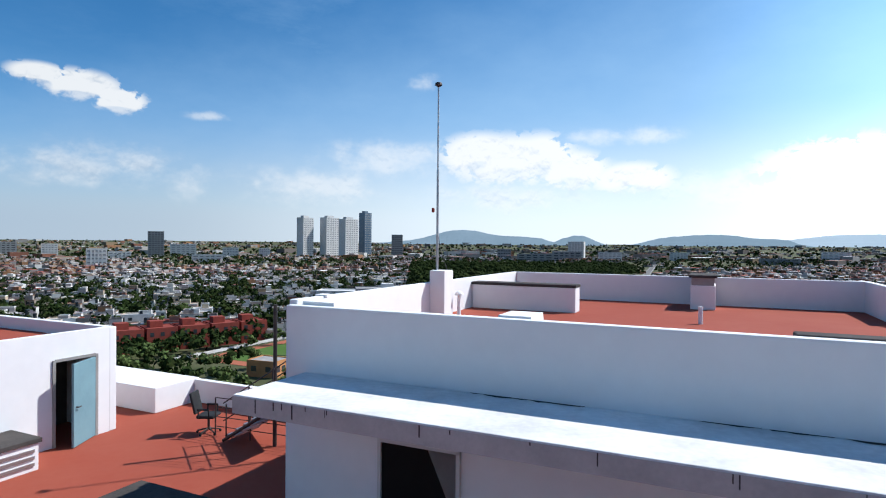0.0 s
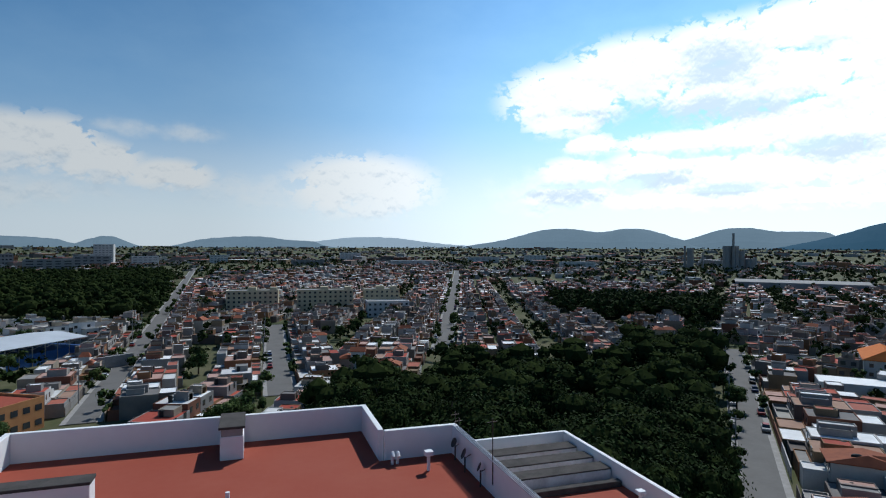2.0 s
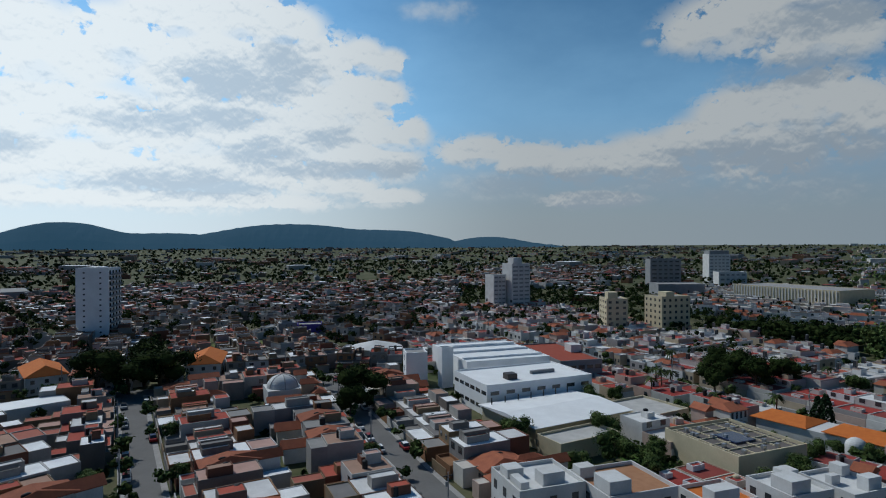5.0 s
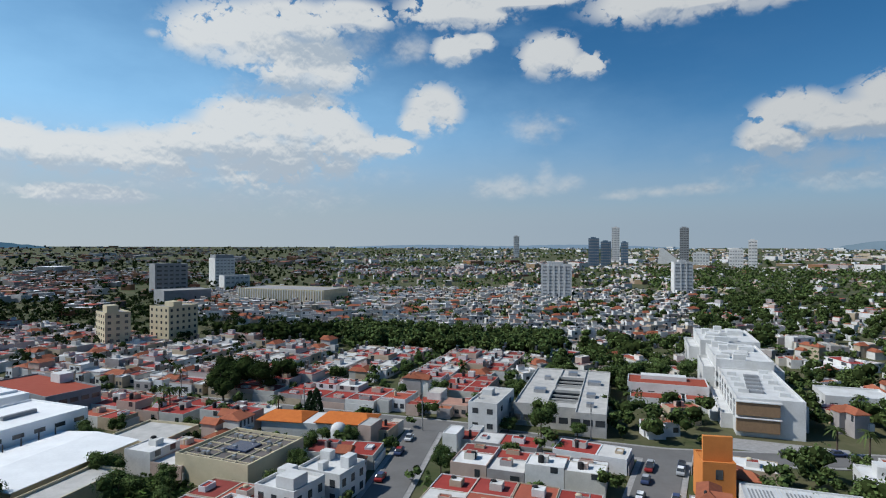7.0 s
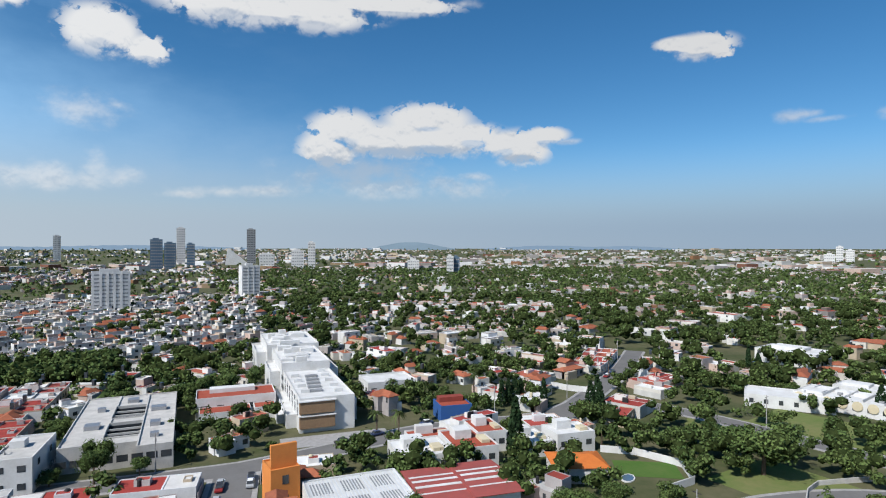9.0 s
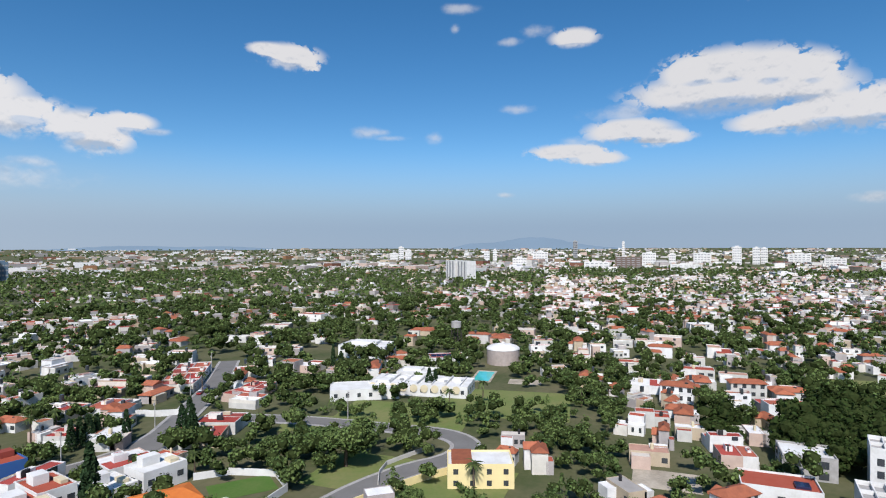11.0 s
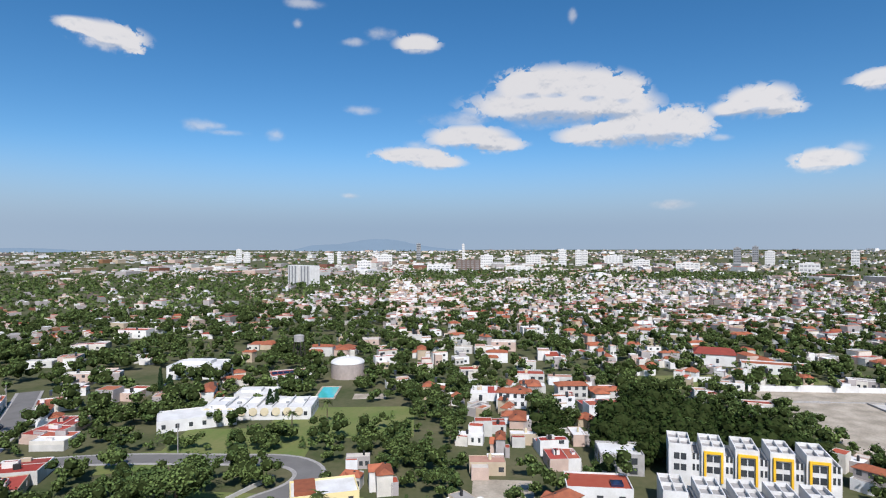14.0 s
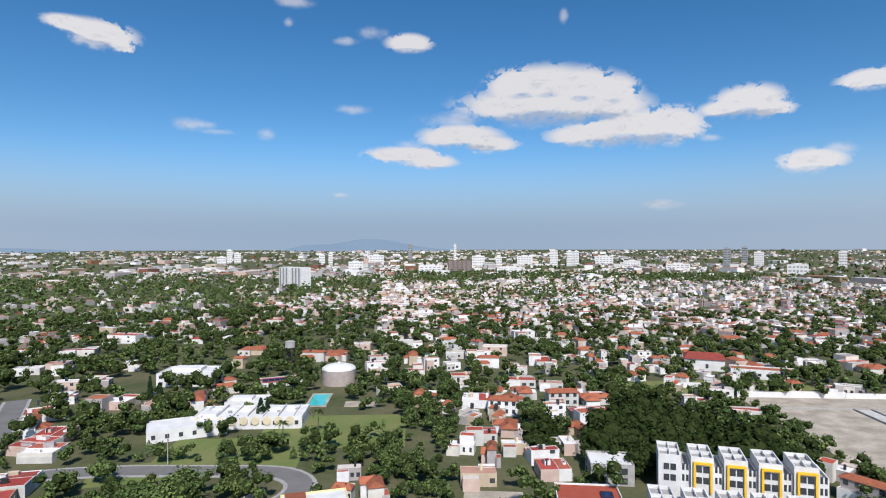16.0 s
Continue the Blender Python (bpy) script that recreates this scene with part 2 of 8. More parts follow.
    body = maths("ADD", maths("ADD", form, maths("MULTIPLY", puff, 4.6)), maths("MULTIPLY", rough, 1.7))
    soft = span(under, 0.0, 1.0, 0.42, 1.1, False)
    mask = span(maths("DIVIDE", maths("ADD", body, 0.2), soft), 0.0, 1.0)
    mask = maths("MULTIPLY", mask, span(form, -0.8, 0.05))
    mask = maths("MULTIPLY", mask, span(under, 0.3, 1.0, 1.0, 0.72))
    faint = blobs(NORTH_THIN + SOUTH_THIN + SOUTH_WEST_THIN + WEST_HEAP_THIN + WEST_THIN)
    thin = span(maths("ADD", maths("ADD", faint, maths("MULTIPLY", rough, 3.2)), maths("MULTIPLY", puff, 1.0)), -0.3, 1.3, 0.0, 0.55)
    mask = maths("MAXIMUM", mask, maths("MULTIPLY", thin, span(faint, -0.9, 0.3)))
    # puffs turn their upper sides to the light; thick cores and flat bases are greyer
    lit = maths("ADD", maths("MULTIPLY", puffs(0.36, 0.5), 0.62), maths("MULTIPLY", puffs(0.95, 0.22), 0.5))
    lit = maths("SUBTRACT", lit, puff)
    grey = maths("ADD", span(blobs(SHADE + SHADE_WEST), -0.9, 0.8, 0.0, 1.0), maths("MULTIPLY", lit, 2.7))
    grey = maths("ADD", grey, maths("MULTIPLY", under, 0.35))
    grey = span(maths("ADD", grey, maths("MULTIPLY", rough, 0.9)), 0.05, 1.1)
    shade = blend(side, (4.7, 5.2, 5.9, 1), (6.9, 7.9, 9.0, 1))
    bright = blend(side, (7.9, 7.9, 7.85, 1), (11.2, 11.3, 11.3, 1))
    cloud = blend(grey, bright, shade)
    out = blend(maths("MULTIPLY", mask, 0.96), base, cloud)
    # the ground's own light below the horizon
    out = blend(span(el, -1.5, -0.2), (0.9, 0.95, 1.0, 1), out)
    bg = n.new("ShaderNodeBackground")
    # glare of the hazy air round the sun
    glare = span(side, 0.80, 1.02, 0.08, 0.148)
    l.new(glare, bg.inputs[1])
    l.new(out, bg.inputs[0])
    wo = n.new("ShaderNodeOutputWorld")
    l.new(bg.outputs[0], wo.inputs[0])


make_sky()
lamp = bpy.data.lights.new("sun", "SUN")
lamp.energy, lamp.angle, lamp.color = 5.0, radians(0.6), (1.0, 0.965, 0.91)
sx, sy = bearing(SUN_AZ, math.cos(radians(SUN_EL)))
sun = new("sun", lamp)
sun.matrix_world = look((sx * 200, sy * 200, math.sin(radians(SUN_EL)) * 200), (0, 0, 0))


# ---- materials ----
def mat(name, a, b=None, scale=1.0, rough=0.8, spread=0.5, bump=0.0, per="", vary=0.0, metal=0.0, spec=0.12):
    """A surface of colour a, stained towards b by noise of about that many metres; per: vary brightness by "object" or "island"."""
    m = bpy.data.materials.new(name)
    m.use_nodes = True
    t = m.node_tree
    n, l = t.nodes, t.links
    p = n["Principled BSDF"]
    p.inputs["Roughness"].default_value, p.inputs["Metallic"].default_value = rough, metal
    p.inputs["Specular IOR Level"].default_value = spec
    b = b or tuple(c * 0.75 for c in a)
    co = n.new("ShaderNodeTexCoord")
    no = n.new("ShaderNodeTexNoise")
    no.inputs["Scale"].default_value, no.inputs["Detail"].default_value = 1.0 / scale, 6
    fine = n.new("ShaderNodeTexNoise")
    fine.inputs["Scale"].default_value, fine.inputs["Detail"].default_value = 9.0 / scale, 4
    geo = n.new("ShaderNodeNewGeometry")
    l.new(geo.outputs["Position"], no.inputs["Vector"])
    l.new(geo.outputs["Position"], fine.inputs["Vector"])
    add = n.new("ShaderNodeMath")
    add.operation = "MULTIPLY_ADD"
    add.inputs[1].default_value = 0.4
    l.new(fine.outputs["Fac"], add.inputs[0])
    l.new(no.outputs["Fac"], add.inputs[2])
    ramp = n.new("ShaderNodeMapRange")
    ramp.inputs["From Min"].default_value, ramp.inputs["From Max"].default_value = 0.7 - spread / 2, 0.7 + spread / 2
    l.new(add.outputs[0], ramp.inputs["Value"])
    mix = n.new("ShaderNodeMix")
    mix.data_type = "RGBA"
    mix.inputs["A"].default_value, mix.inputs["B"].default_value = (*a, 1), (*b, 1)
    l.new(ramp.outputs[0], mix.inputs["Factor"])
    colour = mix.outputs["Result"]
    if per:
        src = n.new("ShaderNodeObjectInfo").outputs["Random"] if per == "object" else geo.outputs["Random Per Island"]
        hsv = n.new("ShaderNodeHueSaturation")
        mr = n.new("ShaderNodeMapRange")
        mr.inputs["To Min"].default_value, mr.inputs["To Max"].default_value = 1 - vary, 1 + vary
        l.new(src, mr.inputs["Value"])
        l.new(mr.outputs[0], hsv.inputs["Value"])
        l.new(colour, hsv.inputs["Color"])
        colour = hsv.outputs["Color"]
    l.new(colour, p.inputs["Base Color"])
    if bump:
        bp = n.new("ShaderNodeBump")
        bp.inputs["Strength"].default_value, bp.inputs["Distance"].default_value = 0.6, bump
        l.new(add.outputs[0], bp.inputs["Height"])
        l.new(bp.outputs[0], p.inputs["Normal"])
    return m


def palette(name, colours, per="island", rough=0.85, stain=0.25, scale=3.0):
    """Paints picked from a row of colours, one for each object or island, with stains."""
    m = mat(name, (1, 1, 1), (1 - stain,) * 3, scale, rough)
    n, l = m.node_tree.nodes, m.node_tree.links
    src = n.new("ShaderNodeObjectInfo").outputs["Random"] if per == "object" else n["Geometry"].outputs["Random Per Island"]
    cr = n.new("ShaderNodeValToRGB")
    cr.color_ramp.interpolation = "CONSTANT"
    while len(cr.color_ramp.elements) < len(colours):
        cr.color_ramp.elements.new(0.5)
    for i, c in enumerate(colours):
        cr.color_ramp.elements[i].position = i / len(colours)
        cr.color_ramp.elements[i].color = (*c, 1)
    l.new(src, cr.inputs[0])
    mul = n.new("ShaderNodeMix")
    mul.data_type, mul.blend_type = "RGBA", "MULTIPLY"
    mul.inputs["Factor"].default_value = 1
    l.new(cr.outputs[0], mul.inputs["A"])
    l.new(n["Mix"].outputs["Result"], mul.inputs["B"])
    l.new(mul.outputs["Result"], n["Principled BSDF"].inputs["Base Color"])
    return m


WHITE = mat("white_paint", (0.80, 0.80, 0.80), (0.66, 0.66, 0.67), 2.5, 0.75, 0.9, 0.004)
STAINED = mat("stained_white_concrete", (0.78, 0.78, 0.77), (0.50, 0.50, 0.49), 0.9, 0.85, 0.5, 0.006)
RED_ROOF = mat("red_waterproofing", (0.27, 0.055, 0.033), (0.31, 0.082, 0.052), 2.0, 0.8, 0.7, 0.004)
DARK_CAP = mat("dark_roofing_felt", (0.045, 0.042, 0.04), (0.09, 0.08, 0.075), 0.5, 0.95)
CONCRETE = mat("grey_concrete", (0.36, 0.35, 0.34), (0.22, 0.21, 0.20), 1.2, 0.9, 0.7, 0.01)
STEEL = mat("dark_steel", (0.05, 0.05, 0.055), (0.09, 0.07, 0.06), 0.2, 0.5, 0.5, 0, "", 0, 0.5)
GALV = mat("galvanised_steel", (0.45, 0.46, 0.48), (0.35, 0.35, 0.36), 0.3, 0.4, 0.5, 0, "", 0, 0.8)
TEAL_PAINT = mat("blue_grey_paint", (0.17, 0.29, 0.33), (0.14, 0.24, 0.28), 0.6, 0.5)
BLACK_PLASTIC = mat("black_plastic", (0.02, 0.02, 0.022), (0.035, 0.035, 0.035), 0.4, 0.6)
ASPHALT = mat("asphalt", (0.17, 0.165, 0.16), (0.12, 0.115, 0.11), 6, 0.9, 0.8)
GROUND = mat("dry_ground_and_yards", (0.115, 0.105, 0.060), (0.045, 0.062, 0.022), 22, 0.95, 0.45)
GRASS = mat("grass", (0.09, 0.14, 0.035), (0.17, 0.165, 0.07), 12, 0.95, 0.5)
LAWN = mat("mown_lawn", (0.05, 0.115, 0.02), (0.085, 0.13, 0.035), 8, 0.95, 0.5)
EARTH = mat("pale_bare_earth", (0.40, 0.35, 0.285), (0.24, 0.21, 0.165), 7, 0.95, 0.35)
# Wall tones hold the shade of west fronts; roof tones are raised as sunlit.
SHADED_WALL_TONES = [(0.324, 0.306, 0.288), (0.216, 0.198, 0.18), (0.468, 0.459, 0.441), (0.234, 0.171, 0.108), (0.288, 0.243, 0.189), (0.153, 0.13, 0.117), (0.36, 0.342, 0.315), (0.189, 0.086, 0.058), (0.252, 0.135, 0.072), (0.252, 0.243, 0.234)]
ROOF_TONES = [(0.624, 0.612, 0.6), (0.348, 0.072, 0.05), (0.264, 0.252, 0.24), (0.82, 0.82, 0.82), (0.36, 0.12, 0.084), (0.36, 0.228, 0.168), (0.82, 0.82, 0.816), (0.192, 0.18, 0.174), (0.456, 0.288, 0.24), (0.396, 0.09, 0.06)]
VILLA_TONES = [(0.65, 0.64, 0.62), (0.50, 0.49, 0.46), (0.68, 0.68, 0.68), (0.45, 0.37, 0.27), (0.59, 0.56, 0.50), (0.36, 0.33, 0.32), (0.67, 0.66, 0.63), (0.50, 0.38, 0.32)]
VILLA_ROOF_TONES = [(0.68, 0.67, 0.66), (0.33, 0.07, 0.045), (0.44, 0.43, 0.41), (0.36, 0.13, 0.07), (0.72, 0.71, 0.70), (0.28, 0.06, 0.045), (0.32, 0.30, 0.28), (0.42, 0.24, 0.18), (0.38, 0.09, 0.055), (0.55, 0.50, 0.44)]
SOUTH_ROOF_TONES = [(0.34, 0.055, 0.045), (0.30, 0.05, 0.04), (0.70, 0.69, 0.67), (0.36, 0.07, 0.055), (0.26, 0.06, 0.05), (0.60, 0.58, 0.55), (0.38, 0.11, 0.07), (0.33, 0.06, 0.05)]
TERRACE_TONES = [(0.62, 0.58, 0.52), (0.70, 0.68, 0.65), (0.50, 0.44, 0.37), (0.66, 0.60, 0.50), (0.40, 0.36, 0.31), (0.72, 0.71, 0.69), (0.44, 0.30, 0.23), (0.56, 0.50, 0.43)]
TERRACE_ROOFS = palette("cream_flat_roofs", TERRACE_TONES)
SOUTH_ROOFS = palette("red_flat_roofs", SOUTH_ROOF_TONES)
SOUTH_ROOF = palette("red_house_roofing", SOUTH_ROOF_TONES, "object")
WALLS = palette("walls_with_painted_shade", SHADED_WALL_TONES)
ROOFS = palette("flat_roofs", ROOF_TONES)
VILLA_WALLS = palette("villa_walls", VILLA_TONES)
VILLA_ROOFS = palette("villa_roofs", VILLA_ROOF_TONES)
HOUSE_WALL = palette("house_paint_with_shade", SHADED_WALL_TONES, "object")
HOUSE_ROOF = palette("house_roofing", ROOF_TONES, "object")
VILLA_WALL = palette("villa_paint", VILLA_TONES, "object")
VILLA_ROOF = palette("villa_roofing", VILLA_ROOF_TONES, "object")
TILE = mat("terracotta_roof_tiles", (0.34, 0.115, 0.06), (0.22, 0.075, 0.045), 1.2, 0.85, 0.6, 0.02, "object", 0.25)
ORANGE_TILE = mat("orange_roof_tiles", (0.55, 0.17, 0.04), (0.44, 0.12, 0.03), 1.2, 0.85, 0.6, 0.02)
RED_BRICK = mat("dark_red_paint", (0.26, 0.055, 0.04), (0.18, 0.045, 0.035), 2, 0.9)
BRICK = mat("orange_brick", (0.50, 0.24, 0.10), (0.40, 0.18, 0.08), 2, 0.9)
CREAM = mat("cream_paint", (0.55, 0.48, 0.33), (0.45, 0.39, 0.27), 3, 0.85)
OCHRE = mat("yellow_paint", (0.70, 0.42, 0.03), (0.62, 0.36, 0.03), 3, 0.8)
ORANGE = mat("orange_paint", (0.60, 0.22, 0.06), (0.50, 0.18, 0.05), 3, 0.8)
BLUE = mat("blue_paint", (0.03, 0.09, 0.28), (0.04, 0.10, 0.24), 3, 0.7)
SLATE = mat("grey_cladding", (0.26, 0.27, 0.28), (0.20, 0.205, 0.21), 4, 0.7)
LIGHT_WALL = mat("pale_render", (0.62, 0.62, 0.61), (0.48, 0.47, 0.45), 4, 0.8)
PALE_CONCRETE = mat("pale_weathered_concrete", (0.50, 0.48, 0.45), (0.34, 0.33, 0.31), 3, 0.9)
BRIGHT_WHITE = mat("fresh_white_paint", (0.83, 0.83, 0.83), (0.72, 0.72, 0.72), 5, 0.7)
WHITE_SHEET = mat("white_sheet_roof", (0.80, 0.80, 0.79), (0.68, 0.68, 0.67), 5, 0.6)
METAL_ROOF = mat("pale_metal_sheet", (0.60, 0.62, 0.64), (0.50, 0.52, 0.54), 6, 0.5, 0.5, 0, "", 0, 0.3)
GLASS = mat("dark_window_glass", (0.03, 0.035, 0.04), (0.05, 0.055, 0.06), 2, 0.12, 0.5, 0, "", 0, 0, 0.6)
BLUE_GLASS = mat("blue_tower_glass", (0.06, 0.11, 0.17), (0.10, 0.15, 0.20), 8, 0.15, 0.5, 0, "", 0, 0, 0.7)
SOLAR = mat("solar_cells", (0.012, 0.018, 0.05), (0.02, 0.025, 0.06), 0.5, 0.15, 0.5, 0, "", 0, 0, 0.7)
POOL = mat("pool_water", (0.05, 0.42, 0.42), (0.08, 0.48, 0.46), 2, 0.05, 0.5, 0.02, "", 0, 0, 0.6)
LEAF = mat("leaves", (0.112, 0.150, 0.046), (0.038, 0.068, 0.022), 9, 0.75, 0.5, 0, "island", 0.38, 0, 0.06)
LEAF_THING = mat("leaves_of_near_trees", (0.112, 0.152, 0.046), (0.038, 0.070, 0.022), 7, 0.75, 0.5, 0, "island", 0.38, 0, 0.06)
# Inner leaves darker than the crown's skin: shade inside it put into colour.
CROWN_SHADE = mat("inner_leaves_with_painted_shade", (0.036, 0.048, 0.016), (0.016, 0.024, 0.008), 1.0, 0.9, 0.6, 0, "", 0, 0, 0.0)
# Darker copy of the leaves: backlit shade of eastern trees, also dark ravine trees.
DARK_BACKLIT_LEAF = mat("dark_backlit_leaves", (0.030, 0.048, 0.013), (0.009, 0.017, 0.005), 5, 0.85, 0.6, 0, "island", 0.6, 0, 0.03)
PALE_YELLOW = mat("pale_yellow_paint", (0.70, 0.58, 0.30), (0.60, 0.50, 0.27), 3, 0.8)
PINE = mat("dark_conifer_leaves", (0.022, 0.045, 0.016), (0.014, 0.03, 0.012), 1.5, 0.8, 0.6, 0, "island", 0.4)
PALM = mat("palm_leaves", (0.075, 0.10, 0.03), (0.045, 0.065, 0.02), 1.5, 0.7, 0.6, 0, "island", 0.4)
BARK = mat("bark", (0.12, 0.09, 0.065), (0.07, 0.05, 0.04), 0.3, 0.95)
# Air haze over the hills is put into their colour as blue emission.
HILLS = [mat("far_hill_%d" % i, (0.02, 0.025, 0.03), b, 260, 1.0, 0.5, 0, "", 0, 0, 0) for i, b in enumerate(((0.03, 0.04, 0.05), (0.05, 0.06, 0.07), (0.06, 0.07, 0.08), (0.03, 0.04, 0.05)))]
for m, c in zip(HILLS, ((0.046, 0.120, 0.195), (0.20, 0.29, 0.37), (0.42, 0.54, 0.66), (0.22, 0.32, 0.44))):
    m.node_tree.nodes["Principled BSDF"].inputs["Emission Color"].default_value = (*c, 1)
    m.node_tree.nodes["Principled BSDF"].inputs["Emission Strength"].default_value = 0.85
CAR_PAINT = palette("car_paint", [(0.7, 0.7, 0.7), (0.03, 0.03, 0.035), (0.35, 0.36, 0.37), (0.75, 0.75, 0.74), (0.25, 0.03, 0.03), (0.05, 0.07, 0.14)], "object", 0.3, 0.05)
RUBBER = mat("black_rubber", (0.02, 0.02, 0.02), (0.03, 0.03, 0.03), 0.3, 0.9)


# ---- building blocks ----
def part(name, bm, material, parent=None, label=""):
    me = bpy.data.meshes.new(name)
    bm.normal_update()
    bm.to_mesh(me)
    bm.free()
    me.materials.append(material)
    ob = new(name, me)
    ob.parent = parent
    if label:
        tagged(ob, label)
    return ob


def shared(name, me, m, parent):
    """Another object on a mesh that exists already, placed in its parent's space."""
    ob = new(name, me)
    ob.parent = parent
    ob.matrix_local = m
    return ob


def empty(name, m, label="", category="", group="", kind=""):
    ob = new(name)
    ob.matrix_world = m
    return tagged(ob, label, category, group, kind)


def block(bm, x0, x1, y0, y1, z0, z1, bevel=0.0):
    """A box between those limits, with its edges taken off where bevel is given."""
    r = bmesh.ops.create_cube(bm, size=1, matrix=Matrix.LocRotScale(((x0 + x1) / 2, (y0 + y1) / 2, (z0 + z1) / 2), None, (x1 - x0, y1 - y0, z1 - z0)))
    if bevel:
        es = list({e for v in r["verts"] for e in v.link_edges})
        bmesh.ops.bevel(bm, geom=es, offset=bevel, segments=2, affect="EDGES", profile=0.5)
    return bm


def tub(bm, x0, x1, y0, y1, z0, z1, lip=0.45, t=0.18):
    """A box whose top is sunk behind a parapet."""
    def ring(a, z):
        return [bm.verts.new(p) for p in ((x0 + a, y0 + a, z), (x1 - a, y0 + a, z), (x1 - a, y1 - a, z), (x0 + a, y1 - a, z))]
    rings = [ring(0, z0), ring(0, z1), ring(t, z1), ring(t, z1 - lip)]
    for a, b in zip(rings, rings[1:]):
        for i in range(4):
            bm.faces.new((a[i], a[(i + 1) % 4], b[(i + 1) % 4], b[i]))
    bm.faces.new(rings[3])
    return bm


def gable(bm, x0, x1, y0, y1, z, rise, over=0.35, hip=0.0):
    """A pitched roof with its ridge along x; hip draws the ridge's ends in."""
    x0, x1, y0, y1 = x0 - over, x1 + over, y0 - over, y1 + over
    ym = (y0 + y1) / 2
    b = [bm.verts.new(p) for p in ((x0, y0, z), (x1, y0, z), (x1, y1, z), (x0, y1, z))]
    u = [bm.verts.new(p) for p in ((x0, y0, z + 0.15), (x1, y0, z + 0.15), (x1, y1, z + 0.15), (x0, y1, z + 0.15))]
    r = [bm.verts.new(p) for p in ((x0 + hip, ym, z + rise), (x1 - hip, ym, z + rise))]
    bm.faces.new(b[::-1])
    for i in range(4):
        bm.faces.new((b[i], b[(i + 1) % 4], u[(i + 1) % 4], u[i]))
    bm.faces.new((u[0], u[1], r[1], r[0]))
    bm.faces.new((u[2], u[3], r[0], r[1]))
    bm.faces.new((u[1], u[2], r[1]))
    bm.faces.new((u[3], u[0], r[0]))
    return bm


def tube(bm, a, b, r, seg=8, r2=None):
    """A round bar from a to b."""
    a, b = Vector(a), Vector(b)
    d = b - a
    m = Matrix.Translation((a + b) / 2) @ d.to_track_quat("Z", "Y").to_matrix().to_4x4()
    bmesh.ops.create_cone(bm, cap_ends=True, segments=seg, radius1=r, radius2=r if r2 is None else r2, depth=d.length, matrix=m)
    return bm


def dome(bm, x, y, z, r, h, seg=20, rings=6):
    prev = None
    for i in range(rings + 1):
        a = i / rings * math.pi / 2
        if i == rings:
            tip = bm.verts.new((x, y, z + h))
            for k in range(seg):
                bm.faces.new((prev[k], prev[(k + 1) % seg], tip))
        else:
            ring = [bm.verts.new((x + r * math.cos(a) * math.cos(2 * math.pi * k / seg), y + r * math.cos(a) * math.sin(2 * math.pi * k / seg), z + h * math.sin(a))) for k in range(seg)]
            if prev:
                for k in range(seg):
                    bm.faces.new((prev[k], prev[(k + 1) % seg], ring[(k + 1) % seg], ring[k]))
            prev = ring
    return bm


BOX_FACES = np.array([(0, 1, 5, 4), (1, 2, 6, 5), (2, 3, 7, 6), (3, 0, 4, 7), (4, 5, 6, 7)])


class Heap:
    """Gathers many shapes into one mesh; faces of one call have equally many corners."""

    def __init__(self):
        self.v, self.f, self.m, self.k, self.n = [], [], [], [], 0

    def add(self, verts, faces, index):
        faces = np.asarray(faces)
        self.v.append(np.asarray(verts, dtype=np.float32))
        self.f.append((faces + self.n).ravel())
        self.k.append(np.full(len(faces), faces.shape[1], dtype=np.int32))
        self.m.append(np.broadcast_to(np.asarray(index, dtype=np.int32), (len(faces),)))
        self.n += len(verts)

    def box(self, x, y, z0, w, d, h, rot, index, top=None):
        c, s = math.cos(rot), math.sin(rot)
        px, py = np.array((-w, w, w, -w)) / 2, np.array((-d, -d, d, d)) / 2
        vx, vy = x + px * c - py * s, y + px * s + py * c
        v = np.empty((8, 3), dtype=np.float32)
        v[:4, 0] = v[4:, 0] = vx
        v[:4, 1] = v[4:, 1] = vy
        v[:4, 2], v[4:, 2] = z0, z0 + h
        self.add(v, BOX_FACES, index if top is None else (index, index, index, index, top))

    def prism(self, x, y, z, w, d, rise, rot, index):
        """A pitched roof along the longer side, with small eaves."""
        if d > w:
            w, d, rot = d, w, rot + math.pi / 2
        c, s = math.cos(rot), math.sin(rot)
        w, d = w + 0.6, d + 0.6
        px, py = np.array((-w, w, w, -w, -w * 0.6, w * 0.6)) / 2, np.array((-d, -d, d, d, 0, 0)) / 2
        v = np.stack((x + px * c - py * s, y + px * s + py * c, np.array((z, z, z, z, z + rise, z + rise))), 1)
        self.add(v, ((0, 1, 5, 4), (2, 3, 4, 5)), index)
        self.add(v, ((1, 2, 5), (3, 0, 4)), index)

    def make(self, name, mats, label, category, parent=None, kind="stuff"):
        me = bpy.data.meshes.new(name)
        v, f, k, m = np.concatenate(self.v), np.concatenate(self.f), np.concatenate(self.k), np.concatenate(self.m)
        me.vertices.add(len(v))
        me.vertices.foreach_set("co", v.ravel())
        me.loops.add(len(f))
        me.loops.foreach_set("vertex_index", f.astype(np.int32))
        me.polygons.add(len(k))
        me.polygons.foreach_set("loop_start", np.concatenate(([0], np.cumsum(k)[:-1])).astype(np.int32))
        for x in mats:
            me.materials.append(x)
        me.polygons.foreach_set("material_index", m.astype(np.int32))
        me.polygons.foreach_set("use_smooth", np.zeros(len(k), dtype=bool))
        me.update(calc_edges=True)
        ob = new(name, me)
        ob.parent = parent
        return tagged(ob, label, category, "", kind)


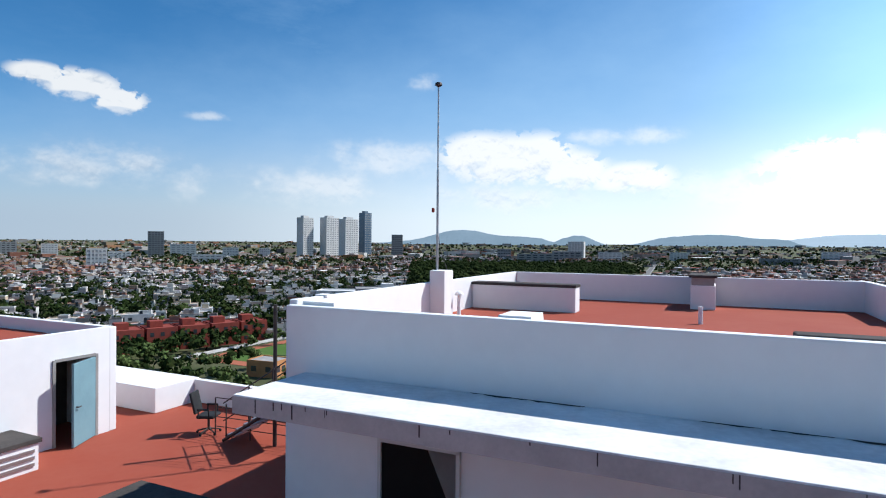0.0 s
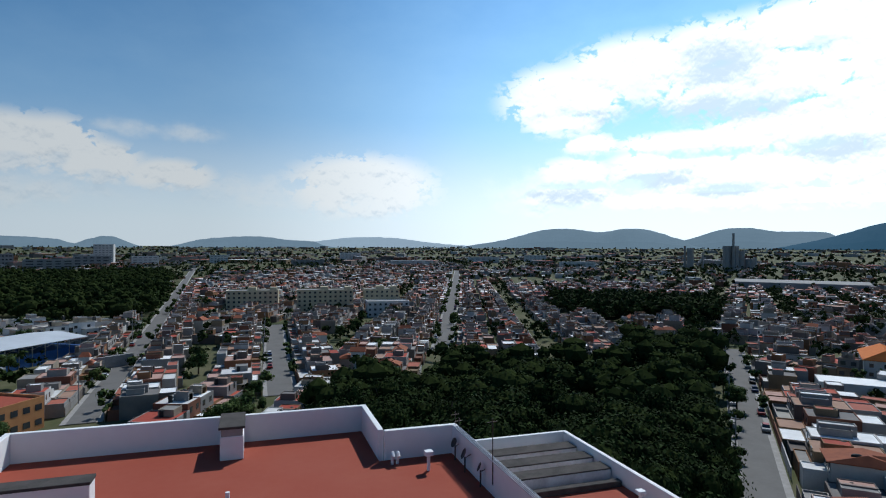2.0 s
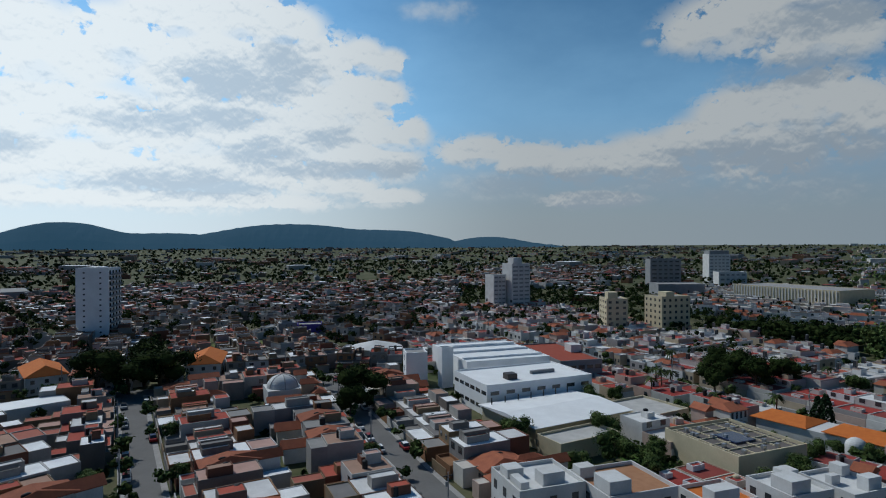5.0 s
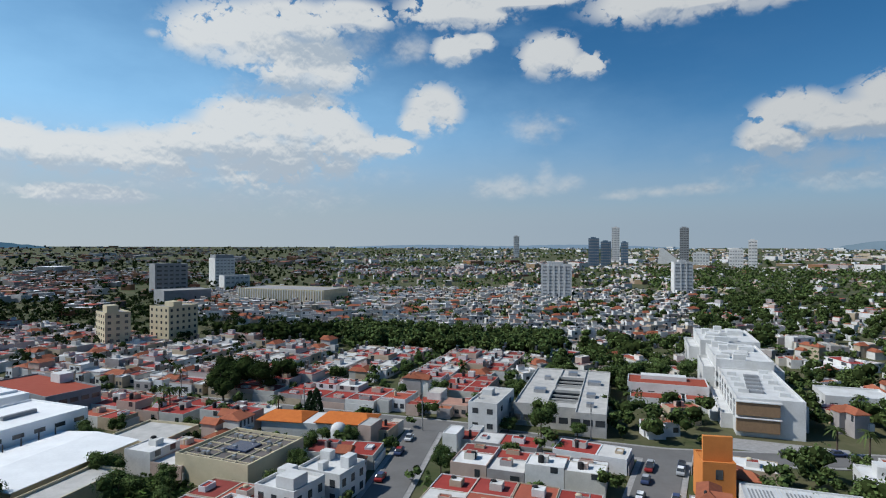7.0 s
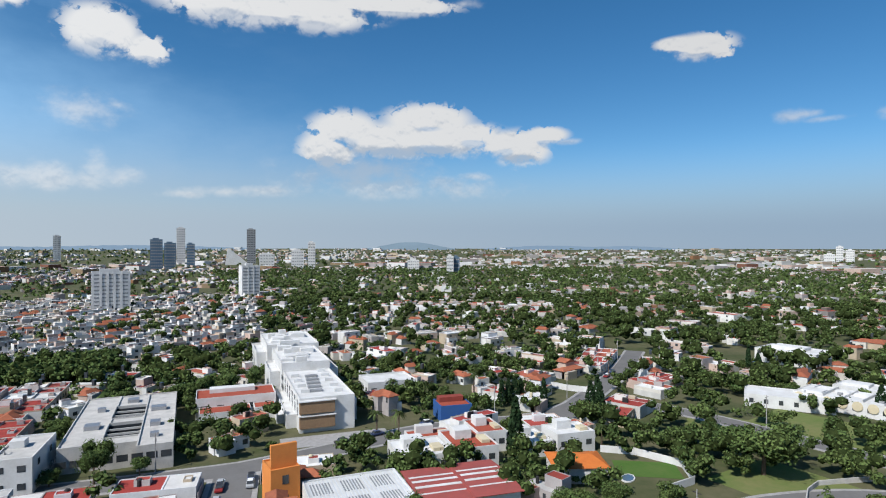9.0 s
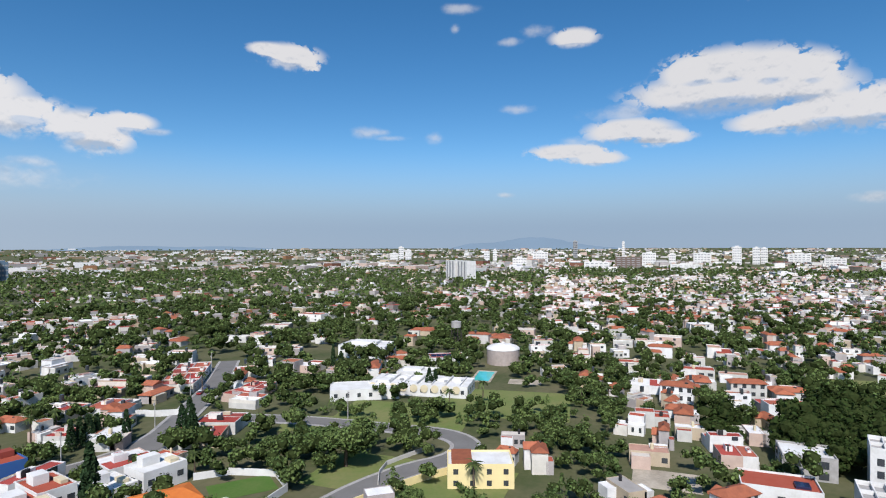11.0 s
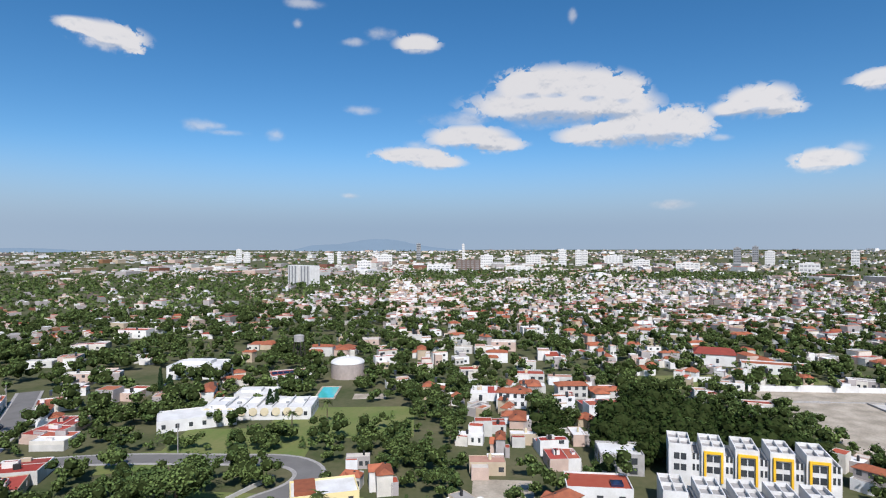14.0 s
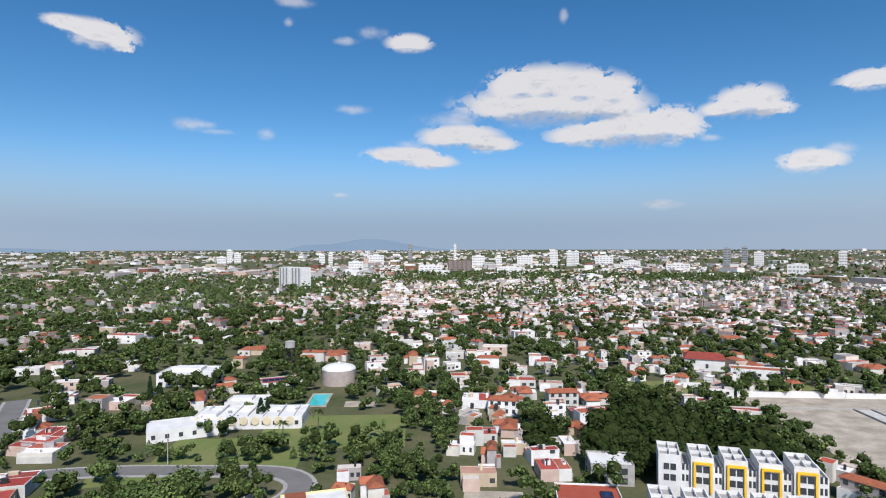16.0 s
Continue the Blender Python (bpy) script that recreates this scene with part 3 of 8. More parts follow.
# ---- ground: flat by the building, rising gently to the far plain's edge ----
def lie(r):
    """Height of the ground at that distance from the building."""
    k = min(max((r - 1500) / 3100, 0), 1)
    return 44.0 * k ** 1.3


def make_ground():
    radii = [0, 60, 120, 200, 300, 450, 700, 1000, 1500, 2000, 2500, 3000, 3500, 4000, 4400, 4700]
    seg = 96
    vs, fs = [(0, 0, 0)], []
    for r in radii[1:]:
        vs += [(*bearing(360 * k / seg, r), lie(r)) for k in range(seg)]
    for k in range(seg):
        fs.append((0, 1 + (k + 1) % seg, 1 + k))
    for i in range(len(radii) - 2):
        a, b = 1 + i * seg, 1 + (i + 1) * seg
        for k in range(seg):
            fs.append((a + k, a + (k + 1) % seg, b + (k + 1) % seg, b + k))
    me = bpy.data.meshes.new("ground")
    me.from_pydata(vs, [], fs)
    me.materials.append(GROUND)
    tagged(new("ground", me), "dry earth, grass and yards between the houses", "ground", "", "structure")


make_ground()


def hill(name, a0, a1, peaks, r, tone, rough=1.0):
    """A far ridge between two bearings; peaks: bearing, height, half width."""
    steps, rows = int((a1 - a0) * 4) + 2, 7
    vs, fs = [], []
    for i in range(steps + 1):
        a = a0 + (a1 - a0) * i / steps
        top = sum((p[1] / (1 + (abs(a - p[0]) / p[2]) ** 2.6)) ** 4 for p in peaks) ** 0.25
        edge = min(1.0, min(a - a0, a1 - a) / 2.5)
        top *= max(0, edge) ** 0.7
        top += rough * 4 * noise.noise((a * 1.7, r, 0)) * edge
        for k in range(rows):
            q = k / (rows - 1)
            h = math.sin(q * math.pi / 2) ** 0.8
            bump = 1 + 0.10 * noise.noise((a * 2.3, q * 5, r)) * (1 - q)
            vs.append((*bearing(a, r - 420 + 420 * q), 34 + top * h * bump))
    for i in range(steps):
        for k in range(rows - 1):
            b = i * rows + k
            fs.append((b, b + rows, b + rows + 1, b + 1))
    me = bpy.data.meshes.new(name)
    me.from_pydata(vs, [], fs)
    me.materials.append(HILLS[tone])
    tagged(new(name, me), "hazy blue hill on the horizon", "hill", "", "structure")


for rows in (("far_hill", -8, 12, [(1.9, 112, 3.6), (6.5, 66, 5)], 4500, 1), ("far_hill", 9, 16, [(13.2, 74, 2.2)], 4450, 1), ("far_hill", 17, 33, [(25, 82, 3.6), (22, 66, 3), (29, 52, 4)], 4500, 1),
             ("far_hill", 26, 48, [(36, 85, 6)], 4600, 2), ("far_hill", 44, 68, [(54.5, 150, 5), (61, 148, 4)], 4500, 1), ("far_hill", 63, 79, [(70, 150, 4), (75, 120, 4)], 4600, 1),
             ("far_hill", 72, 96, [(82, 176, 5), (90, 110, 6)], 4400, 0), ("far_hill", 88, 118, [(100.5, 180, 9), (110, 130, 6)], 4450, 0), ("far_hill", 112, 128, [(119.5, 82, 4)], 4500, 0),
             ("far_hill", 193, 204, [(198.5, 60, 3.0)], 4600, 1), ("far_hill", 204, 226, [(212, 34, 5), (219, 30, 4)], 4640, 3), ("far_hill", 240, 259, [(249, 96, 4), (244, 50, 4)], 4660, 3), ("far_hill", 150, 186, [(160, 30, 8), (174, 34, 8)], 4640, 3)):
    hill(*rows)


# ---- streets ----
ROADS = [
    (6, ((30, 150), (44, 186), (80, 275), (119, 375), (247, 708), (400, 1100))),
    (7, ((148, 159), (161, 172), (229, 240), (542, 554), (800, 815))),
    (7, ((75, 143), (84, 162), (105, 205), (140, 275))),
    (6, ((90, 28), (134, 46), (168, 60), (210, 77), (240, 90))),
    (6, ((60, 2), (101, 5), (139, 8), (178, 11), (205, 13))),
    (6, ((60, -42), (109, -42), (145, -44), (180, -46), (205, -47))),
    (7, ((208, 90), (206, 13), (204, -50), (196, -70))),
    (9, ((40, -149), (112, -148), (162, -146), (300, -142))),
    (8, ((47, -80), (51, -106), (54, -124), (58, -148))),
    (9, ((2, -100), (0, -121), (-3, -146))),
    (8, ((60, -148), (0, -145), (-11, -147), (-36, -153), (-60, -160), (-99, -154), (-133, -180), (-160, -201), (-200, -240))),
    (7, ((-99, -154), (-114, -161), (-130, -163), (-142, -141), (-151, -103), (-155, -87), (-149, -76), (-137, -74), (-123, -82), (-97, -86), (-60, -80))),
]


def smooth(pts):
    """Two rounds of corner cutting, the ends kept."""
    for _ in range(2):
        out = [pts[0]]
        for a, b in zip(pts, pts[1:]):
            out += [(a[0] * 0.75 + b[0] * 0.25, a[1] * 0.75 + b[1] * 0.25), (a[0] * 0.25 + b[0] * 0.75, a[1] * 0.25 + b[1] * 0.75)]
        pts = out + [pts[-1]]
    return pts


def ribbon(name, width, pts, z, material, label, category="road", thick=0.0):
    vs, fs = [], []
    for i, p in enumerate(pts):
        a, b = Vector(pts[max(i - 1, 0)]), Vector(pts[min(i + 1, len(pts) - 1)])
        d = (b - a).normalized()
        for s in (-0.5, 0.5):
            vs.append((p[0] - d.y * width * s, p[1] + d.x * width * s, z))
    for i in range(len(pts) - 1):
        fs.append((2 * i, 2 * i + 2, 2 * i + 3, 2 * i + 1))
    if thick:
        n = len(vs)
        vs += [(x, y, z - thick) for x, y, _ in vs]
        for i in range(len(pts) - 1):
            fs += [(2 * i, n + 2 * i, n + 2 * i + 2, 2 * i + 2), (2 * i + 1, 2 * i + 3, n + 2 * i + 3, n + 2 * i + 1)]
    me = bpy.data.meshes.new(name)
    me.from_pydata(vs, [], fs)
    me.materials.append(material)
    return tagged(new(name, me), label, category, "", "structure")


for i, (w, pts) in enumerate(ROADS):
    pts = smooth(pts)
    ribbon("pavement_%d" % (i + 1), w + 2.4, pts, 0.16 + 0.003 * i, CONCRETE, "pale concrete pavement along the street", "pavement", 0.2)
    ribbon("road_%d" % (i + 1), w, pts, 0.21 + 0.004 * i, ASPHALT, "worn grey asphalt street between houses")

SEGS = np.array([(*a, *b, w + 3) for w, pts in ROADS for a, b in zip(pts, pts[1:])])


def road_gap(x, y):
    """Distance from a plan point to the nearest kerb."""
    a, d = SEGS[:, :2], SEGS[:, 2:4] - SEGS[:, :2]
    t = np.clip(((x - a[:, 0]) * d[:, 0] + (y - a[:, 1]) * d[:, 1]) / (d ** 2).sum(1), 0, 1)
    return float((np.hypot(x - a[:, 0] - t * d[:, 0], y - a[:, 1] - t * d[:, 1]) - SEGS[:, 4] / 2).min())


# ---- zones of the town ----
def polar(x, y):
    return math.degrees(math.atan2(x, y)) % 360, math.hypot(x, y)


def in_wood(x, y):
    a, r = polar(x, y)
    if 31 < a < 69 and 66 < r < 148 and y - 46 > 0.408 * (x - 134) + 9:
        return True
    if 44 < a < 69 and 62 < r < (178 if a < 60 else 230) and y - 46 > 0.408 * (x - 134) + 9:
        return not (a < 53 and r > 190)
    if (a > 357 or a < 18) and 330 < r < 900 and r > 420 - 8 * (a if a < 180 else 0):
        return True
    if 54 < a < 69 and 330 < r < 430:
        return True
    return False


CLEAR = [(-122, -108, 40), (-195, -85, 42), (-172, -104, 22), (-150, -140, 20), (-265, -135, 14), (-27, -160, 16), (-96, -108, 16)]


def leafy(a, r):
    """How much the far quarters at that bearing and distance are given to trees."""
    if 183 < a < 302 and r < 1250:
        return 0.30 if a < 250 else 0.05 if 480 < r < 1100 else 0.14
    return 0.22 if 58 < a < 172 else 0.1


def no_house(x, y):
    """Woods and gardens that hold no houses."""
    return in_wood(x, y) or any(math.hypot(x - a, y - b) < q for a, b, q in CLEAR)


PLOTS, CELL = {}, 40.0


def reserve(x, y, w, d, deg):
    """Keep a plot free of other houses and trees."""
    reach = math.hypot(w, d) / 2
    row = (x, y, w / 2, d / 2, math.cos(radians(deg)), math.sin(radians(deg)), reach)
    for i in range(int((x - reach - 20) // CELL), int((x + reach + 20) // CELL) + 1):
        for j in range(int((y - reach - 20) // CELL), int((y + reach + 20) // CELL) + 1):
            PLOTS.setdefault((i, j), []).append(row)


def is_free(x, y, rad):
    for cx, cy, hw, hd, c, s, reach in PLOTS.get((int(x // CELL), int(y // CELL)), ()):
        dx, dy = x - cx, y - cy
        if abs(dx) > reach + rad or abs(dy) > reach + rad:
            continue
        if abs(dx * c + dy * s) < hw + rad and abs(-dx * s + dy * c) < hd + rad:
            return False
    return True


# ---- the apartment block that the camera rises from; u runs to the right, v ahead ----
TURN = -25.0
BASE = pose(0, 0, 0, 0, 0, TURN)
FLOOR, TERRACE, LIP = 33.2, 30.0, 34.1
tower = empty("apartment_block", BASE, "white apartment block with red waterproofed flat roofs", "building")


def piece(name, material, boxes, label="", bevel=0.02, parent=None):
    bm = bmesh.new()
    for b in boxes:
        block(bm, *b, bevel)
    return part(name, bm, material, parent or tower, label)


W = 0.18
piece("wall", WHITE, [(-6.72, 4.6, 8.0, 8.0 + W, 29.7, LIP - 0.08)], "white rendered parapet wall")
piece("wall", WHITE, [(-6.8, -6.8 + W, 8.0 + W, 20.8, 29.7, LIP)])
piece("wall", WHITE, [(-6.8 + W, 4.15, 20.8 - W, 20.8, 29.7, LIP)])
piece("wall", WHITE, [(4.15 - W, 4.15, 17.75, 20.8 - W, 29.7, LIP)])
piece("wall", WHITE, [(4.15, 6.5, 17.75 - W, 17.75, 29.7, LIP)])
piece("wall", WHITE, [(6.5 - W, 6.5, 5.0, 17.75 - W, 29.7, LIP)])
piece("wall", WHITE, [(4.6 - W, 4.6, 5.0, 8.0, 29.7, LIP - 0.3)])
piece("roof_floor", RED_ROOF, [(-6.8 + W, 4.15 - W, 8.0 + W, 20.8 - W, 32.9, FLOOR), (4.15 - W, 6.5 - W, 8.0 + W, 17.75 - W, 32.9, FLOOR), (4.6, 6.5 - W, 5.0, 8.0 + W, 32.9, FLOOR)], "red waterproofed roof floor", 0)
# low step along the foot of the near parapet and a hump at its left end
piece("ledge", DARK_CAP, [(0.9, 3.75, 8.0 + W, 8.5, FLOOR, LIP - 0.06)], "dark felt-covered ledge behind the parapet")
for a, b, rise in ((-6.6, -5.75, -0.02), (-3.0, -2.3, -0.05), (3.6, 4.4, -0.04)):
    bm = bmesh.new()
    block(bm, a, b, 8.0 + W, 8.82, FLOOR, LIP + rise)
    for v in bm.verts:
        if v.co.z > LIP - 0.3:
            v.co.x += 0.1 if v.co.x < (a + b) / 2 else -0.1
    part("hump", bm, WHITE, tower, "white masonry block behind the parapet")
piece("pillar", WHITE, [(-6.84, -6.56, 8.95, 9.2, FLOOR, LIP + 0.03)], "short white pillar on the parapet")
# canopy slab over the terrace with drips, a window beneath
piece("canopy", STAINED, [(-6.3, 4.6, 6.35, 7.995, 32.62, 32.9)], "white concrete canopy slab with weathered edge", 0.015)
piece("fascia", mat("rain_stained_fascia", (0.50, 0.50, 0.48), (0.36, 0.36, 0.35), 0.5, 0.9, 0.5, 0.006), [(-6.3, 4.6, 6.343, 6.35, 32.63, 32.875)], "rain-stained grey edge of the canopy", 0)
dr = random.Random(12)
for k in range(16):
    u = -6.2 + 10.7 * dr.random()
    piece("drip_streak", DARK_CAP, [(u, u + dr.uniform(0.006, 0.02), 6.338, 6.344, 32.87 - dr.uniform(0.03, 0.2), 32.872)], "", 0)
mr = random.Random(3)
for k in range(9):
    a = (-2.9 + 0.5 * k) if k < 3 else (0.2 + 0.75 * (k - 3))
    bm = bmesh.new()
    rim = []
    for i in range(18):
        q = i / 18 * 2 * math.pi
        rim.append(bm.verts.new((a + mr.uniform(0.3, 0.42) * math.cos(q), 7.985 - abs(math.sin(q)) * mr.uniform(0.01, 0.10) * (math.sin(q) < 0) - 0.01, 32.904 + 0.0004 * k)))
    bm.faces.new(rim)
    part("stain", bm, DARK_CAP, tower, "dark damp stain along the foot of the wall")
win = piece("window_frame", LIGHT_WALL, [(-4.82, -4.76, 7.93, 8.0, 30.7, 32.0), (-3.46, -3.40, 7.93, 8.0, 30.7, 32.0), (-4.82, -3.40, 7.93, 8.0, 31.96, 32.03), (-4.82, -3.40, 7.93, 8.0, 30.65, 30.71)], "thin pale metal window frame", 0)
# Black sheet filling the window: darkness of the room behind put into colour.
piece("pane", mat("unlit_room_black", (0.006, 0.006, 0.006), (0.01, 0.01, 0.01), 1, 0.6, 0.5, 0, "", 0, 0, 0.1), [(-4.76, -3.46, 7.97, 7.99, 30.71, 31.96)], "black sheet painting the unlit room", 0, win)
# Thin grey triangle over the upper right of the black sheet.
bm = bmesh.new()
bm.faces.new([bm.verts.new(p) for p in ((-3.46, 7.964, 31.96), (-3.95, 7.964, 31.96), (-3.46, 7.964, 30.9))])
bmesh.ops.solidify(bm, geom=bm.faces[:], thickness=0.004)
part("curtain", bm, CONCRETE, win, "grey triangle at the upper right of the window")
# low box and roof hatch with dark felt tops
lowbox = piece("low_box", WHITE, [(-6.6, -3.5, 16.25, 16.8, FLOOR, FLOOR + 0.7)], "low white masonry box")
piece("felt", DARK_CAP, [(-6.62, -3.48, 16.23, 16.82, FLOOR + 0.7, FLOOR + 0.78)], "dark felt cover", 0.01, lowbox)
hatch = piece("roof_hatch", WHITE, [(-0.66, 0.03, 19.0, 20.6, FLOOR, FLOOR + 0.72)], "white masonry duct against the parapet")
piece("felt", DARK_CAP, [(-0.70, 0.07, 18.96, 20.6, FLOOR + 0.95, FLOOR + 1.03)], "dark felt cover", 0.01, hatch)
piece("grille", CONCRETE, [(-0.63, 0.0, 19.03, 20.6, FLOOR + 0.72, FLOOR + 0.95)], "grey vent slot", 0, hatch)


def capped_pipe(name, u, v, h, r, label, head=0.0):
    bm = bmesh.new()
    tube(bm, (u, v, FLOOR), (u, v, FLOOR + h), r, 14)
    p = part(name, bm, WHITE, tower, label)
    if head:
        bm = bmesh.new()
        block(bm, u - head, u + head, v - head, v + head, FLOOR + h, FLOOR + h + head * 1.1, 0.015)
        part("cap", bm, WHITE, p)
    return p


capped_pipe("vent_pipe", -0.3, 15.5, 0.42, 0.055, "white vent pipe stub")
capped_pipe("vent_pipe", 5.2, 16.4, 0.45, 0.05, "white vent pipe with a boxed head", 0.12)
for k in range(2):
    bm = bmesh.new()
    u = 4.3 + 0.16 * k
    tube(bm, (u, 17.2, FLOOR), (u, 17.2, FLOOR + 0.32), 0.045, 10)
    bmesh.ops.create_uvsphere(bm, u_segments=10, v_segments=6, radius=0.06, matrix=Matrix.Translation((u, 17.16, FLOOR + 0.34)))
    tube(bm, (u, 17.16, FLOOR + 0.36), (u, 17.02, FLOOR + 0.26), 0.05, 10)
    part("gooseneck_pipe", bm, WHITE, tower, "white bent vent pipe")
# conduit on the roof floor with its clips
bm = bmesh.new()
tube(bm, (-6.5, 13.55, FLOOR + 0.03), (1.95, 13.62, FLOOR + 0.03), 0.018, 8)
conduit = part("conduit", bm, GALV, tower, "thin conduit pipe along the roof floor")
for k in range(7):
    bm = bmesh.new()
    block(bm, -5.8 + k * 1.2, -5.74 + k * 1.2, 13.5, 13.66, FLOOR, FLOOR + 0.06)
    part("clip", bm, CONCRETE, conduit)
bm = bmesh.new()
block(bm, 1.7, 2.05, 13.55, 13.68, FLOOR, FLOOR + 0.07, 0.01)
part("end_box", bm, CONCRETE, conduit)
# lightning rod post and mast
piece("post", WHITE, [(-6.62, -6.2, 13.4, 13.95, FLOOR, LIP + 0.32)], "white masonry post for the mast")
bm = bmesh.new()
dome(bm, -6.1, 14.1, FLOOR + 0.55, 0.12, 0.12, 12, 4)
tube(bm, (-6.1, 14.1, FLOOR), (-6.1, 14.1, FLOOR + 0.56), 0.05, 10)
part("vent_pipe", bm, WHITE, tower, "white vent pipe beside the post")
mast = empty("lightning_mast", BASE @ pose(-6.55, 13.7, LIP + 0.32), "tall thin galvanised lightning mast on the parapet", "mast")
bm = bmesh.new()
tube(bm, (0, 0, -0.3), (0, 0, 2.6), 0.032, 10)
tube(bm, (0, 0, 2.6), (0, 0, 4.75), 0.022, 10)
part("pole", bm, GALV, mast)
bm = bmesh.new()
tube(bm, (0, 0, 4.75), (0, 0, 4.80), 0.02, 10, 0.10)
tube(bm, (0, 0, 4.80), (0, 0, 4.86), 0.10, 14, 0.085)
part("head", bm, STEEL, mast, "dark disc head of the mast")
bm = bmesh.new()
block(bm, -0.16, -0.10, -0.03, 0.03, 1.5, 1.62, 0.01)
part("lamp", bm, RED_BRICK, mast, "small red warning lamp")
bm = bmesh.new()
tube(bm, (0, 0, 1.1), (0.05, 0.06, 0.55), 0.008, 6)
tube(bm, (0.05, 0.06, 0.55), (0.28, 0.1, -0.1), 0.008, 6)
part("cable", bm, STEEL, mast)
# pipes, dishes and rods at the right-hand parapet
bm = bmesh.new()
for k in range(4):
    o = 0.05 * k
    tube(bm, (6.42 - o, 17.3, LIP + 0.04), (6.42 - o, 5.2, LIP + 0.04), 0.016, 6)
part("pipe_run", bm, GALV, tower, "bundle of thin pipes on the parapet top")


def dish(u, v, z, size, turn, label):
    d = empty("satellite_dish", BASE @ pose(u, v, z, 0, 0, turn), label, "dish", "dishes on the roof")
    bm = bmesh.new()
    tube(bm, (0, 0, 0), (0, 0, 0.45), 0.025, 8)
    part("mount", bm, STEEL, d)
    bm = bmesh.new()
    dome(bm, 0, 0, 0, size, size * 0.28, 18, 4)
    bmesh.ops.transform(bm, matrix=pose(0, 0.05, 0.55, 115, 0, 0), verts=bm.verts)
    part("reflector", bm, STEEL, d)
    bm = bmesh.new()
    tube(bm, (0, 0.02, 0.4), (0, -0.35, 0.62), 0.012, 6)
    part("arm", bm, STEEL, d)


dish(6.2, 16.9, FLOOR + 0.02, 0.15, 95, "dark satellite dish by the parapet corner")
dish(6.15, 15.9, FLOOR + 0.02, 0.16, 80, "dark satellite dish on a short mount")
dish(6.2, 14.8, FLOOR + 0.02, 0.13, 70, "small dark satellite dish by the parapet")
for u, v, h in ((6.45, 17.6, 0.5), (6.3, 14.2, 1.25), (6.5, 17.4, 0.35)):
    bm = bmesh.new()
    tube(bm, (u, v, LIP - 0.6), (u, v, LIP - 0.6 + h + 0.5), 0.014, 6)
    tube(bm, (u - 0.15, v, LIP - 0.2 + h), (u + 0.15, v + 0.05, LIP - 0.2 + h), 0.01, 6)
    part("aerial", bm, STEEL, tower, "thin rusty aerial rod")
# louvred box at the near right corner
vent = piece("louvre_box", WHITE, [(4.8, 6.2, 6.0, 7.6, FLOOR, FLOOR + 0.8)], "white louvred ventilation box")
for k in range(5):
    piece("slat", GALV, [(4.85, 6.15, 5.93, 6.0, FLOOR + 0.1 + k * 0.14, FLOOR + 0.16 + k * 0.14)], "", 0, vent)

# lower wing behind to the right
piece("wing_wall", WHITE, [(15.1, 15.3, 8, 26.1, 29.2, 30.55)])
piece("wing_wall", WHITE, [(6.5, 15.1, 25.9, 26.1, 29.2, 30.55)])
piece("wing_floor", RED_ROOF, [(6.5, 15.1, 8, 25.9, 29.0, 29.75)], "red waterproofed lower roof", 0)
for v in (24.5, 23.1, 21.7):
    beam = piece("roof_beam", STAINED, [(9.6, 15.0, v, v + 0.8, 29.75, 30.2)], "weathered white roof beam", 0.02)
    piece("felt", DARK_CAP, [(9.58, 15.0, v - 0.02, v + 0.82, 30.2, 30.26)], "dark felt cover", 0.01, beam)
piece("upstand", DARK_CAP, [(9.4, 15.0, 20.9, 21.2, 29.75, 30.0)], "dark felt upstand", 0.02)
piece("beam_post", WHITE, [(9.0, 9.6, 21.9, 22.5, 29.75, 30.45)])
piece("roof_beam", DARK_CAP, [(10.5, 15.0, 15.5, 16.6, 29.75, 30.1)], "dark weathered roof beam", 0.02)
bm = bmesh.new()
tube(bm, (14.2, 18.6, 29.75), (14.2, 18.6, 30.5), 0.07, 12)
block(bm, 14.05, 14.35, 18.45, 18.75, 30.5, 30.62, 0.02)
part("vent_pipe", bm, WHITE, tower, "white capped vent pipe on the lower roof")

# terrace: floor, penthouse, parapets
piece("terrace_floor", RED_ROOF, [(-34, 6.5, -6, 13.7, 29.6, TERRACE)], "red waterproofed terrace floor", 0)
piece("body", WHITE, [(-34, 6.5, -6, 13.7, 0, 29.6), (-6.8, 3.75, 13.7, 20.8, 0, 29.6), (3.75, 15.3, 8, 26.1, 0, 28.95), (3.75, 6.5, 8, 17.75, 28.9, 29.6)], "white storeys of the block", 0)
piece("wall", WHITE, [(-24, -14.7, 10.4, 10.6, TERRACE, 32.8)])
piece("wall", WHITE, [(-14.9, -14.7, -1, 8.98, TERRACE, 32.8), (-14.9, -14.7, 9.98, 10.4, TERRACE, 32.8), (-14.9, -14.7, 8.98, 9.98, TERRACE + 2.1, 32.8)], "", 0)
piece("penthouse_roof", RED_ROOF, [(-24, -14.9, -1, 10.4, 32.2, 32.45)], "red roof behind a low parapet", 0)
# Added dark sheet behind the door gap, painting the stairwell as unlit.
piece("stairwell_dark", DARK_CAP, [(-16.6, -16.5, 7, 10.4, TERRACE, 32.2)], "dark sheet painting the unlit stairwell", 0)
door = empty("door", BASE @ pose(-14.68, 9.97, TERRACE, 0, 0, 28), "blue-grey metal door standing ajar", "door")
bm = bmesh.new()
block(bm, -0.03, 0.03, -0.98, 0, 0.02, 2.08, 0.008)
part("leaf", bm, TEAL_PAINT, door)
bm = bmesh.new()
tube(bm, (0.03, -0.88, 1.0), (0.10, -0.88, 1.0), 0.02, 8)
tube(bm, (0.10, -0.90, 1.0), (0.10, -0.78, 1.0), 0.014, 8)
